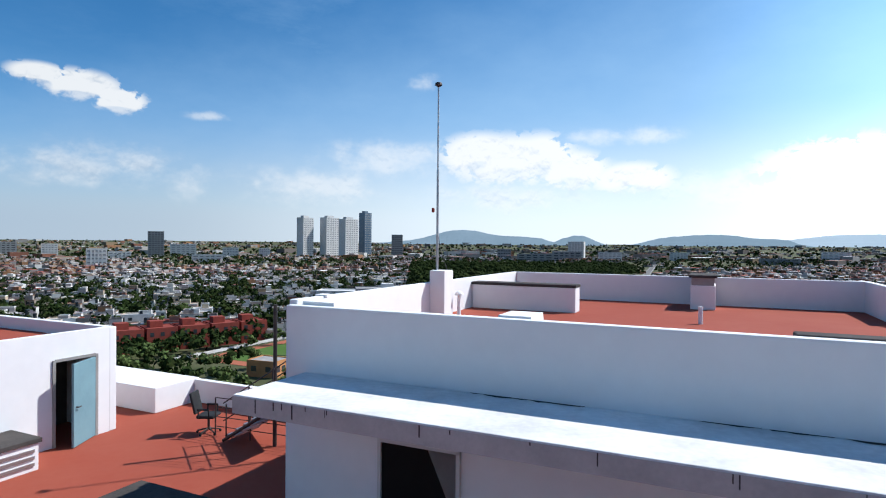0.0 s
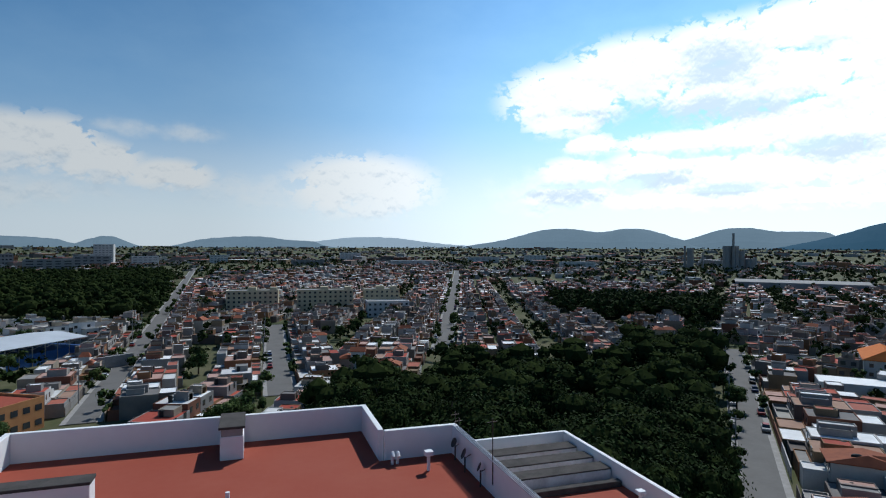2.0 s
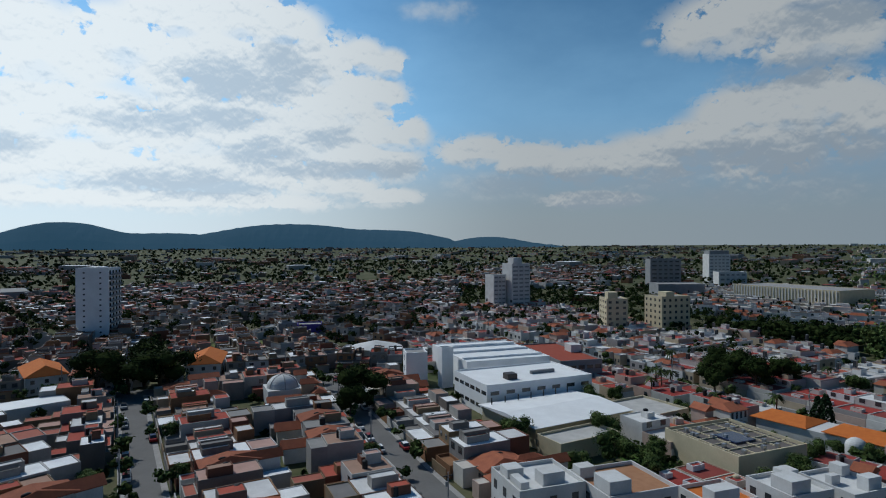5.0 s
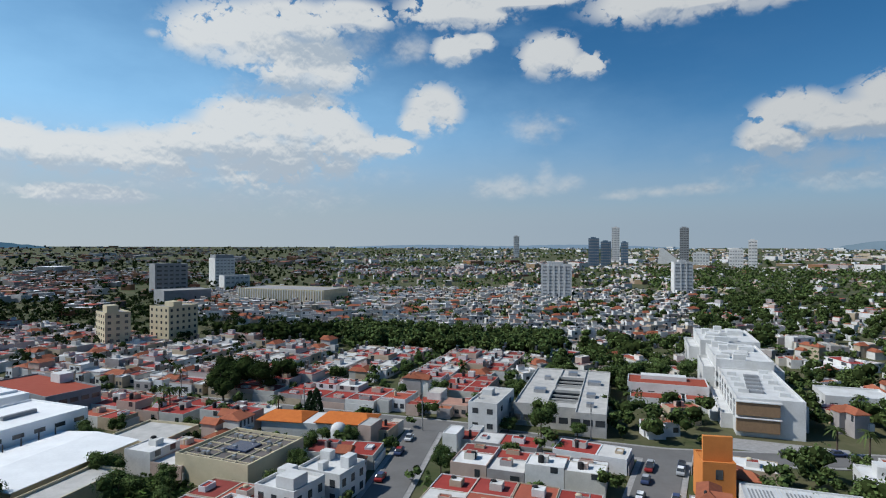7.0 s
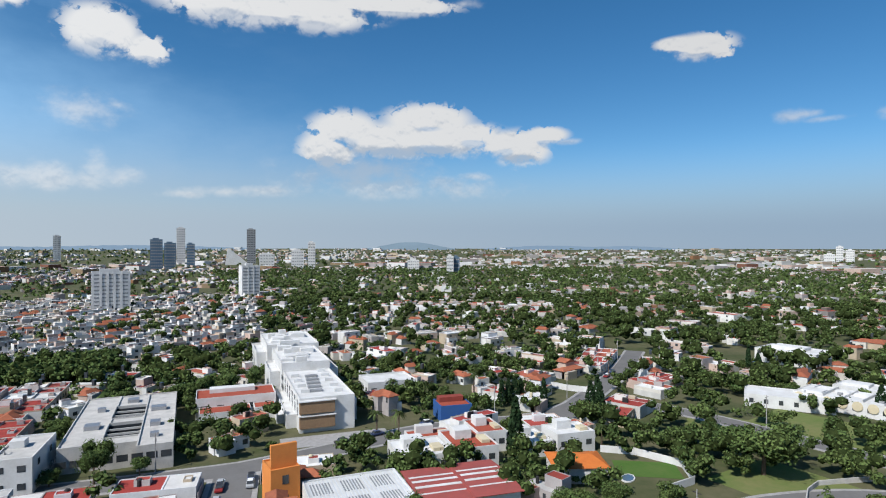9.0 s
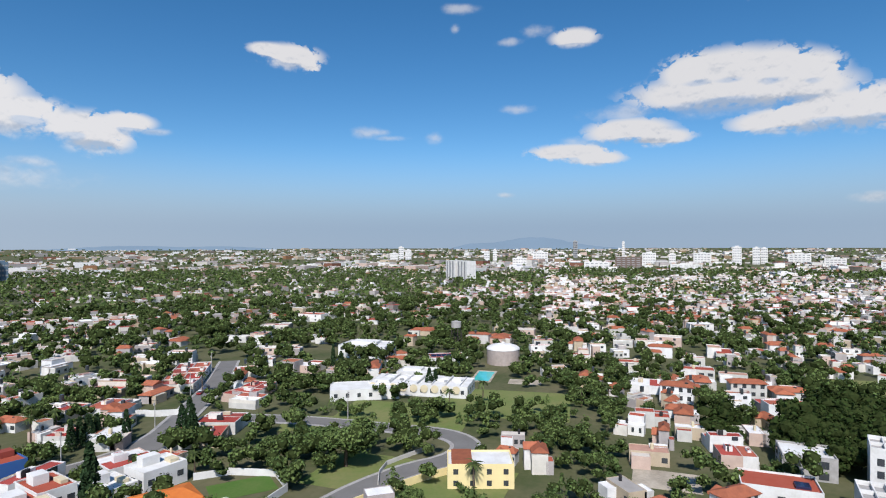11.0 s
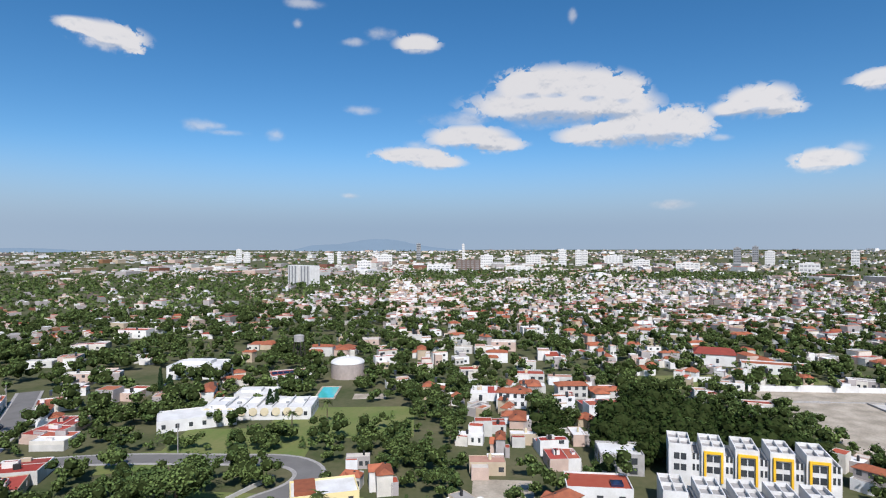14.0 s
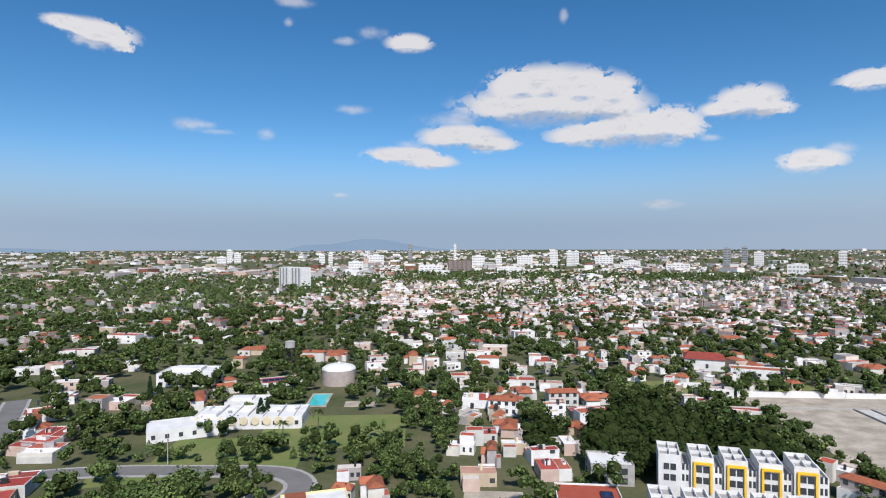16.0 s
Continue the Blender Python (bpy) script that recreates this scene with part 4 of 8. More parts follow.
part("handle", bm, STEEL, door)
piece("door_frame", CONCRETE, [(-14.72, -14.66, 8.9, 8.97, TERRACE, TERRACE + 2.15), (-14.72, -14.66, 9.99, 10.06, TERRACE, TERRACE + 2.15), (-14.72, -14.66, 8.97, 9.99, TERRACE + 2.1, TERRACE + 2.17)], "grey door frame", 0)
piece("terrace_parapet", WHITE, [(-15.0, -6.8, 13.5, 13.7, TERRACE, TERRACE + 0.72)], "white terrace parapet")
piece("stair_box", WHITE, [(-19.0, -15.0, 12.05, 13.7, TERRACE, TERRACE + 0.75)], "low white masonry box")
piece("terrace_parapet", WHITE, [(-34, -19.0, 13.5, 13.7, TERRACE, TERRACE + 0.72)])
shed = empty("louvred_cabinet", BASE @ pose(-14.5, 7.45, TERRACE), "low white louvred cabinet with a dark cover", "cabinet")
bm = bmesh.new()
block(bm, -0.5, 0.9, -0.6, 0.5, 0, 0.62, 0.01)
part("body", bm, WHITE, shed)
bm = bmesh.new()
block(bm, -0.55, 0.95, -0.65, 0.55, 0.62, 0.72, 0.01)
part("cover", bm, DARK_CAP, shed)
for k in range(3):
    bm = bmesh.new()
    block(bm, 0.895, 0.93, -0.5, 0.4, 0.12 + 0.15 * k, 0.19 + 0.15 * k)
    part("slat", bm, GALV, shed)
bin_box = empty("roof_box", BASE @ pose(-8.6, 6.4, TERRACE), "white masonry box with a dark felt top", "box")
bm = bmesh.new()
block(bm, -0.4, 2.2, -1.2, 0.55, 0, 0.85, 0.01)
part("body", bm, WHITE, bin_box)
bm = bmesh.new()
block(bm, -0.45, 2.25, -1.25, 0.6, 0.85, 0.93, 0.01)
part("cover", bm, DARK_CAP, bin_box)

# steel stair with its rail
stair = empty("steel_stair", BASE @ pose(-8.7, 9.6, TERRACE), "dark steel stair climbing to the upper roof", "stair")
for k in range(8):
    bm = bmesh.new()
    block(bm, -2.5 + k * 0.27, -2.24 + k * 0.27, 1.5, 2.4, 0.18 + k * 0.17, 0.22 + k * 0.17)
    part("tread", bm, GALV, stair)
for v in (1.48, 2.42):
    bm = bmesh.new()
    tube(bm, (-2.6, v, 0.05), (-0.36, v, 1.45), 0.045, 8)
    part("stringer", bm, STEEL, stair)
    bm = bmesh.new()
    for h in (0.45, 0.9):
        tube(bm, (-2.6, v, 0.1 + h), (-0.36, v, 1.5 + h), 0.016, 6)
    for k in range(3):
        tube(bm, (-2.5 + 0.75 * k, v, 0.1 + 0.52 * k), (-2.5 + 0.75 * k, v, 1.0 + 0.52 * k), 0.018, 6)
    part("rail", bm, STEEL, stair)
fence = empty("terrace_railing", BASE @ pose(-11.9, 11.4, TERRACE), "thin dark steel railing on the terrace", "railing")
for k in range(4):
    bm = bmesh.new()
    tube(bm, (k * 1.1, 0.1 * k, 0), (k * 1.1, 0.1 * k, 1.0), 0.02, 6)
    part("post", bm, STEEL, fence)
for h in (0.25, 0.5, 0.75, 1.0):
    bm = bmesh.new()
    tube(bm, (0, 0, h), (3.3, 0.3, h), 0.012, 6)
    part("bar", bm, STEEL, fence)
bm = bmesh.new()
tube(bm, (-9.95, 11.45, TERRACE), (-9.95, 11.45, TERRACE + 3.55), 0.05, 8)
mainpost = part("utility_post", bm, STEEL, None, "dark steel post carrying wires over the terrace")
mainpost.matrix_world = BASE
tagged(mainpost, "", "post")
for k in range(5):
    bm = bmesh.new()
    tube(bm, (-9.95, 11.45, TERRACE + 3.4 - k * 0.28), (-6.75, 12.4, TERRACE + 3.55 - k * 0.3), 0.009, 5)
    part("wire", bm, STEEL, mainpost)

# office chair
chair = empty("office_chair", BASE @ pose(-12.2, 11.45, TERRACE, 0, 0, 112), "old black swivel office chair on the terrace", "chair")
bm = bmesh.new()
block(bm, -0.25, 0.25, -0.24, 0.24, 0.44, 0.53, 0.04)
part("seat", bm, BLACK_PLASTIC, chair)
bm = bmesh.new()
block(bm, -0.22, 0.22, 0.0, 0.07, 0, 0.58, 0.03)
bmesh.ops.transform(bm, matrix=pose(0, 0.24, 0.55, -14), verts=bm.verts)
part("backrest", bm, BLACK_PLASTIC, chair)
bm = bmesh.new()
tube(bm, (0, 0, 0.12), (0, 0, 0.45), 0.03, 10)
part("column", bm, STEEL, chair)
for k in range(5):
    x, y = bearing(72 * k, 0.3)
    bm = bmesh.new()
    tube(bm, (0, 0, 0.14), (x, y, 0.07), 0.022, 6)
    leg = part("leg", bm, STEEL, chair)
    bm = bmesh.new()
    bmesh.ops.create_uvsphere(bm, u_segments=8, v_segments=6, radius=0.035, matrix=Matrix.Translation((x, y, 0.036)))
    part("castor", bm, RUBBER, leg)
for s in (-0.28, 0.28):
    bm = bmesh.new()
    tube(bm, (s, 0.15, 0.48), (s, 0.15, 0.70), 0.018, 6)
    tube(bm, (s, 0.18, 0.70), (s, -0.12, 0.70), 0.025, 6)
    tube(bm, (s, -0.12, 0.70), (s * 0.9, -0.12, 0.48), 0.018, 6)
    part("armrest", bm, BLACK_PLASTIC, chair)
reserve(-8, 6, 60, 50, TURN)


# ---- large buildings of the town ----
def make_window(w, h):
    """Mesh for one dark window in a wall that faces -y."""
    bm = bmesh.new()
    block(bm, -w / 2, w / 2, -0.05, 0.05, 0, h)
    me = bpy.data.meshes.new("pane")
    bm.to_mesh(me)
    bm.free()
    me.materials.append(GLASS)
    return me


WINDOWS = {}


def windows(parent, w, d, h, floors, front, side, size, sides="flr", base=0.0, gap=None, name="window"):
    """Rows of windows as parts: f the front, l and r the two sides, b the back."""
    if size not in WINDOWS:
        WINDOWS[size] = make_window(*size)
    me = WINDOWS[size]
    storey = (h - base) / floors
    for fl in range(floors):
        z = base + fl * storey + (storey - size[1]) * 0.55
        for s in sides:
            n, length = (front, w) if s in "fb" else (side, d)
            for k in range(n):
                p = (k + 0.5) / n * length - length / 2
                m = {"f": pose(p, -d / 2, z), "b": pose(p, d / 2, z), "l": pose(-w / 2, p, z, 0, 0, 90), "r": pose(w / 2, p, z, 0, 0, 90)}[s]
                shared(name, me, m, parent)


def building(name, label, category, x, y, w, d, h, deg, wall, roof, floors=0, front=0, side=0, size=(1.4, 1.3), sides="flr", lip=0.6, extra=(), base=0.0, z=0.0, group=""):
    """A flat-roofed building with a parapet, its roof floor, windows and roof boxes (x0, x1, y0, y1, height)."""
    b = empty(name, pose(x, y, z, 0, 0, deg), label, category, group)
    bm = bmesh.new()
    tub(bm, -w / 2, w / 2, -d / 2, d / 2, 0, h, lip, 0.25)
    part("wall", bm, wall, b)
    bm = bmesh.new()
    block(bm, -w / 2 + 0.26, w / 2 - 0.26, -d / 2 + 0.26, d / 2 - 0.26, h - lip, h - lip + 0.06)
    part("roof", bm, roof, b)
    if floors and math.hypot(x, y) > 420:
        step = (h - lip) / floors
        for fl in range(floors):
            bm = bmesh.new()
            block(bm, -w * 0.44, w * 0.44, -d / 2 - 0.15, -d / 2 + 0.1, (fl + 0.30) * step, (fl + 0.66) * step)
            part("window_band", bm, SLATE if wall is not SLATE else GLASS, b)
        for k in range(1, 5 if w > 20 else 3):
            bm = bmesh.new()
            u = (k / (5 if w > 20 else 3) - 0.5) * w * 0.88
            block(bm, u - w * 0.035, u + w * 0.035, -d / 2 - 0.4, -d / 2 - 0.02, 0, h - lip)
            part("pier", bm, wall, b)
    elif floors:
        windows(b, w, d, h - lip, floors, front, side, size, sides, base)
    for e in extra:
        bm = bmesh.new()
        block(bm, e[0], e[1], e[2], e[3], h - lip + 0.05, h + e[4], 0.05)
        part("roof_box", bm, e[5] if len(e) > 5 else wall, b)
    if z == 0:
        reserve(x, y, w + 1, d + 1, deg)
    return b


# white apartment tower among the eastern houses, blank front with small windows and a balcony side
b = building("apartment_tower", "tall white apartment tower with small windows", "tower", 334, 34, 14.5, 17, 36, -104, BRIGHT_WHITE, CONCRETE, 0, 0, 0, (1, 1), "f", 1.2, [(-5, 2, -4, 6, 0.4)])
windows(b, 14.5, 17, 35, 13, 2, 0, (0.9, 0.7), "f", 1.0)
windows(b, 14.5, 17, 35, 13, 0, 4, (2.2, 1.9), "r", 1.0)
for k in range(13):
    bm = bmesh.new()
    block(bm, 7.25, 8.3, -6, 7, 1.2 + k * 2.6, 1.45 + k * 2.6)
    block(bm, 8.2, 8.3, -6, 7, 1.45 + k * 2.6, 2.3 + k * 2.6)
    part("balcony", bm, SLATE, b)
# towers to the south-east
b = building("stepped_tower", "grey and white stepped apartment tower", "tower", 366, -228, 15, 14, 33, -91, LIGHT_WALL, CONCRETE, 11, 4, 4, (1.8, 1.2), "flr", 1.0, [(-4, 3, -3, 5, 4)])
building("side_tower", "lower white wing beside the stepped tower", "building", 372, -214, 10, 13, 25, -91, LIGHT_WALL, CONCRETE, 8, 3, 4, (1.8, 1.2), "flr")
building("cream_apartments", "cream apartment block with green-tinted balconies", "building", 244, -212, 11, 16, 18, -117, CREAM, CONCRETE, 6, 3, 4, (1.5, 1.3), "flr", 0.6, [(-4, 1, -5, 2, 3)])
building("cream_apartments", "cream apartment block with rows of windows", "building", 232, -238, 17, 15, 19, -100, CREAM, CONCRETE, 6, 5, 4, (1.3, 1.4), "flr", 0.6, [(-4, 1, -5, 2, 2)])
b = building("ribbed_office", "long pale ribbed office building", "building", 291, -436, 85, 40, 13.5, 179, CREAM, CONCRETE, 0, 0, 0, (1, 1), "f", 0.5)
for k in range(34):
    bm = bmesh.new()
    block(bm, -42 + k * 2.5, -41.4 + k * 2.5, -20.5, -20.0, 0.5, 13)
    part("rib", bm, LIGHT_WALL, b)
building("shopping_hall", "grey windowless shopping hall", "building", 377, -399, 38, 30, 12.5, -120, SLATE, CONCRETE)
building("office_tower", "white slab tower with a dark crown", "tower", 489, -583, 24, 20, 35, -119, LIGHT_WALL, CONCRETE, 9, 5, 4, (1.6, 1.5), "lr", 1, [(-11, 11, -9, 9, 4, SLATE)])
building("office_tower", "dark glazed office block with pale floors", "tower", 472, -481, 32, 20, 31, -119, SLATE, CONCRETE, 7, 6, 4, (4.2, 2.4), "flr")
building("low_office", "white low office wing", "building", 452, -560, 30, 16, 16, -119, LIGHT_WALL, CONCRETE, 3, 6, 3, (3.0, 1.5), "flr")
# school or works group with long white roofs
b = building("white_school", "two-storey white school with ribbon windows", "building", 146, -91.5, 34, 21, 8.6, -92, BRIGHT_WHITE, WHITE_SHEET, 2, 7, 6, (2.6, 1.0), "fl", 0.5, [(-8, -5, -6, -3, 1.2, STEEL), (2, 10, -2, -1, 0.5, SLATE)])
b = building("school_hall", "long white school hall with a pale flat roof", "building", 178, -98, 29, 35, 9.6, -96, BRIGHT_WHITE, WHITE_SHEET, 0, 0, 0, (1, 1), "f", 0.3, [(-14, 14, -2, -0.5, 0.5, BRIGHT_WHITE), (-14, 14, -13, -12, 0.4, BRIGHT_WHITE), (-13.9, 14, 8, 9, 0.7, BRIGHT_WHITE)])
building("school_block", "slate blue building with a dark red roof", "building", 170, -122, 15, 34, 8.5, -100, SLATE, RED_ROOF, 2, 5, 9, (2.2, 1.2), "fl", 0.5, [(4, 8, -2, 3, 2.2, LIGHT_WALL)])
building("stair_tower", "plain white stair tower", "building", 181, -72, 7, 9, 11, -105, BRIGHT_WHITE, CONCRETE, 3, 1, 1, (0.8, 1.8), "l")
building("stair_tower", "slim white stair shaft", "building", 172, -79, 4, 3.4, 13, -92, BRIGHT_WHITE, CONCRETE)
b = empty("white_hall", pose(122.5, -86, 0, 0, 0, -86), "low hall with a broad white sheet roof", "building")
bm = bmesh.new()
block(bm, -14.5, 14.5, -11, 11, 0, 4.6)
part("wall", bm, CREAM, b)
bm = bmesh.new()
gable(bm, -15, 15, -11.5, 11.5, 4.6, 1.0, 0.3)
part("roof", bm, WHITE_SHEET, b, "broad white sheet roof")
for k in range(7):
    bm = bmesh.new()
    tube(bm, (-12.6 + k * 4.2, 9.5, 4.6), (-12.6 + k * 4.2, 9.5, 6.6), 0.16, 8)
    part("roof_vent", bm, STEEL, b)
reserve(122.5, -86, 31, 24, -86)
building("annexe", "low cream annexe with a pale roof", "building", 116, -110, 15, 15, 4, -86, CREAM, PALE_CONCRETE)
building("annexe", "low cream workshop with a sheet roof", "building", 105, -80, 17, 8, 4.2, -86, CREAM, PALE_CONCRETE)
# cream flat-roofed house with a framed roof deck
b = building("cream_courtyard_house", "cream low building with a gridded roof deck", "building", 85, -104, 19, 18.5, 6, -3, CREAM, mat("brown_roof_gravel", (0.16, 0.14, 0.13), (0.10, 0.09, 0.085), 1.5, 0.95), 0, 0, 0, (1, 1), "f", 0.7)
for k in range(11):
    bm = bmesh.new()
    if k < 6:
        block(bm, -8.6 + k * 3.4, -8.4 + k * 3.4, -8.9, 8.9, 5.36, 5.62)
    else:
        block(bm, -9.1, 9.1, -7.6 + (k - 6) * 3.7, -7.4 + (k - 6) * 3.7, 5.37, 5.6)
    part("deck_beam", bm, CREAM, b)
bm = bmesh.new()
block(bm, -3.2, 2.6, -2.8, 2.6, 5.4, 5.8, 0.1)
part("skylight", bm, SOLAR, b)
ur = random.Random(5)
for k in range(16):
    bm = bmesh.new()
    u, v = ur.uniform(-8, 7), ur.uniform(-7, 7)
    block(bm, u, u + 0.8, v, v + 0.7, 5.4, 6.2, 0.05)
    part("air_conditioner", bm, GALV, b)
# white houses by the planted plot
for x, y, w, d, h, roof, lab, extra in ((83, -54, 11, 12, 7.2, LIGHT_WALL, "white two-storey house with tanks and a small roof dome", [(-4, -1, -3, 1, 1.5), (1, 4, 2, 5, 0.9), (-4, 0, 3.5, 5, 0.6)]), (76, -66, 12, 13, 7.0, mat("brown_terrace_tiles", (0.38, 0.20, 0.11), (0.30, 0.15, 0.08), 1.2, 0.85), "white house with a brown-tiled roof terrace", [(-5.4, -1, 2, 6, 2.0), (3, 5.4, 3, 6, 1.2)]), (68, -79, 8, 9, 5.4, ORANGE_TILE, "white house with an orange terrace roof", [(-3.6, -1, -1, 4, 1.8)]), (64, -91, 9, 9, 6.2, LIGHT_WALL, "white stepped house with open roof rooms", [(-4, 0, 0, 4, 2.0), (1.5, 4, -4, -1, 1.0)]), (61, -101, 10, 9, 6.0, LIGHT_WALL, "white flat-roofed house with roof clutter", [(-4, -2, -3, 0, 1.6), (0, 1.2, 1, 3, 0.9), (2, 4.4, -4, -2, 1.2)])):
    building("white_townhouse", lab, "house", x, y, w, d, h, -6, LIGHT_WALL, roof, 2, 3, 3, (1.2, 1.5), "flrb", 0.7, extra)
# southern group
b = empty("courtyard_school", pose(24.5, -180, 0, 0, 0, 182), "grey concrete building round two open courts", "building")
for e in ((-12.5, -3.5, -22, 27), (4.5, 12.5, -27, 27), (-3.5, 4.5, -23, -17), (-3.5, 4.5, -4, 1), (-3.5, 4.5, 14, 27)):
    bm = bmesh.new()
    tub(bm, *e, 0, 6.2, 0.45, 0.25)
    part("wall", bm, PALE_CONCRETE, b)
    bm = bmesh.new()
    block(bm, e[0] + 0.26, e[1] - 0.26, e[2] + 0.26, e[3] - 0.26, 5.6, 5.8)
    part("roof", bm, PALE_CONCRETE, b)
for e in ((-9, -5.5, -8, -4.5), (6.5, 9, -10, -7), (6, 10, 6, 9), (-8, -6, 10, 12), (7, 9, -20, -18), (-1, 2, 18, 21)):
    bm = bmesh.new()
    block(bm, *e, 5.8, 6.9, 0.05)
    part("air_conditioner", bm, GALV, b)
windows(b, 25, 54, 6, 1, 8, 14, (2.4, 1.6), "flr", 1.0)
# Added dark panels round both courts, standing in for their shaded corridors.
for y0, y1 in ((-17, -4), (1, 14)):
    for e in ((-3.48, -3.4, y0, y1), (4.4, 4.48, y0, y1), (-3.4, 4.4, y0 + 0.02, y0 + 0.1), (-3.4, 4.4, y1 - 0.1, y1 - 0.02)):
        bm = bmesh.new()
        block(bm, *e, 0.1, 5.4)
        part("court_shade_panel", bm, GLASS, b)
    for k in range(2):
        bm = bmesh.new()
        block(bm, -3.4, 4.4, y0 + 4.2 + k * 4.3, y0 + 4.6 + k * 4.3, 5.2, 5.7)
        part("court_beam", bm, PALE_CONCRETE, b)
reserve(24.5, -180, 26, 55, 182)
reserve(24.5, -148, 26, 8, 182)
reserve(-27, -162, 36, 10, 180)
reserve(-252, -112, 20, 22, 107)
reserve(-222, -106, 16, 26, 107)
reserve(-266, -145, 12, 12, 0)
reserve(-88, -104, 22, 16, 150)
TIMBER = mat("brown_timber_slats", (0.26, 0.17, 0.10), (0.20, 0.13, 0.08), 0.5, 0.8)
b = empty("white_apartments", pose(-29, -188, 0, 0, 0, 180), "long white modern apartment building with wood-clad balconies", "building")
for x0, x1, y0, y1, h in ((-8, 8, -20, 21, 10.0), (-8.5, 8.5, 21, 56, 12.6), (-10, 11, 60, 96, 13.0), (-6, 9, 55, 61, 11.6), (-11, -8.01, -14, 18, 4.0), (-13, -11.01, -8, 12, 2.6)):
    bm = bmesh.new()
    tub(bm, x0, x1, y0, y1, 0, h, 0.5, 0.25)
    part("wall", bm, LIGHT_WALL, b)
    bm = bmesh.new()
    block(bm, x0 + 0.26, x1 - 0.26, y0 + 0.26, y1 - 0.26, h - 0.7, h - 0.45)
    part("roof", bm, LIGHT_WALL, b)
for k in range(2):
    bm = bmesh.new()
    block(bm, -8.1, 2.0, -21.3, -19.9, 1.5 + k * 4.2, 4.9 + k * 4.2, 0.05)
    part("balcony", bm, TIMBER, b, "timber-clad balcony")
    bm = bmesh.new()
    block(bm, -8.4, 2.4, -21.6, -19.8, 4.92 + k * 4.2, 5.2 + k * 4.2, 0.03)
    part("slab_edge", bm, LIGHT_WALL, b)
for k in range(5):
    bm = bmesh.new()
    block(bm, -4 + k * 0.5, 0 + k * 0.5, -12 + k * 5.2, -10 + k * 5.2, 9.5, 10.2, 0.05)
    part("skylight", bm, SLATE, b)
for e in ((-6, -2, 30, 35, 13.5), (1, 6, 42, 48, 13.8), (-7, -2, 70, 76, 14.2), (2, 8, 80, 88, 14.4)):
    bm = bmesh.new()
    block(bm, *e[:4], 11.9, e[4], 0.05)
    part("roof_room", bm, LIGHT_WALL, b)
wr = random.Random(9)
for k in range(16):
    y = 22 + k * 4.5
    x = wr.uniform(-8, 2)
    top = 12.6 if y < 56 else 13.0
    bm = bmesh.new()
    block(bm, x, x + wr.uniform(2.5, 6.0), y, y + wr.uniform(1.8, 3.6), top - 0.7, top + wr.uniform(0.3, 1.9), 0.04)
    part("roof_room", bm, LIGHT_WALL, b)
for k in range(9):
    bm = bmesh.new()
    x, y = (-6.5, -16 + k * 3.8) if k % 2 else (3.2, -14 + k * 3.8)
    block(bm, x, x + 2.6, y, y + 0.5, 9.4, 10.6, 0.03)
    part("roof_screen", bm, LIGHT_WALL, b)
for k, (x0, x1, y0, y1, z) in enumerate(((8.01, 10.5, -12, 8, 6.6), (8.51, 12, 24, 50, 9.2), (-12, -8.51, 26, 48, 9.0), (-14, -10.01, 64, 90, 9.6))):
    bm = bmesh.new()
    tub(bm, x0, x1, y0, y1, 0, z, 0.9, 0.2)
    part("terrace_wing", bm, LIGHT_WALL, b)
WINDOWS[(2.2, 1.5)] = make_window(2.2, 1.5)
for fl in range(3):
    for k in range(12):
        y = -16 + k * 6.1
        x = -8 if y < 20 else -8.5
        shared("window", WINDOWS[(2.2, 1.5)], pose(x, y, 1.0 + fl * 3.1 if x < -8.2 or fl else 5.2, 0, 0, 90), b)
reserve(-29, -225, 24, 120, 180)
building("white_terrace_house", "white house with a curved roof terrace and pool", "house", -58, -206, 18, 14, 5.5, 180, LIGHT_WALL, LIGHT_WALL, 1, 4, 3, (2, 1.5), "flr")
b = building("red_roofed_villa", "white villa with red waterproofed roofs", "house", -5, -200, 24, 13, 6.4, 180, LIGHT_WALL, RED_ROOF, 1, 5, 3, (2.0, 1.5), "flr", 0.5, [(-8, 6, 1, 5, 0.9)])
for e in ((-11, 4, -14, -6.4, 3.6, RED_ROOF), (5, 11.5, -13, -6.4, 3.8, RED_ROOF)):
    bm = bmesh.new()
    tub(bm, *e[:4], 0, e[4], 0.3, 0.2)
    part("wall", bm, LIGHT_WALL, b)
    bm = bmesh.new()
    block(bm, e[0] + 0.21, e[1] - 0.21, e[2] + 0.21, e[3] - 0.21, e[4] - 0.5, e[4] - 0.22)
    part("roof", bm, e[5], b)
reserve(-5, -190, 24, 12, 180)
building("grey_townhouse", "grey modern townhouse with a garage", "house", 42, -156, 8, 18, 8.2, 178, LIGHT_WALL, PALE_CONCRETE, 2, 2, 2, (1.6, 1.4), "flr", 0.5, [(-3, 0, 0, 3, 1.2)])
b = building("orange_tower_house", "orange painted house front with a tall screen", "house", -11, -123, 6, 7, 8.5, -171, ORANGE, ORANGE, 2, 1, 1, (1.3, 1.8), "fr", 0.4, [(-2.6, 2.8, -2, -1.2, 4.5)])
b = building("blue_house", "house with a deep blue wall and red roofs", "house", -68, -167, 10, 9, 5, 175, BLUE, RED_ROOF, 0, 0, 0, (1, 1), "f", 0.4, [(-4, 4, 1, 4, 1.2, RED_BRICK)])
b = empty("white_ribbed_roof_hall", pose(-25, -111.5, 0, 0, 0, 180), "low hall under a white corrugated sheet roof", "building")
bm = bmesh.new()
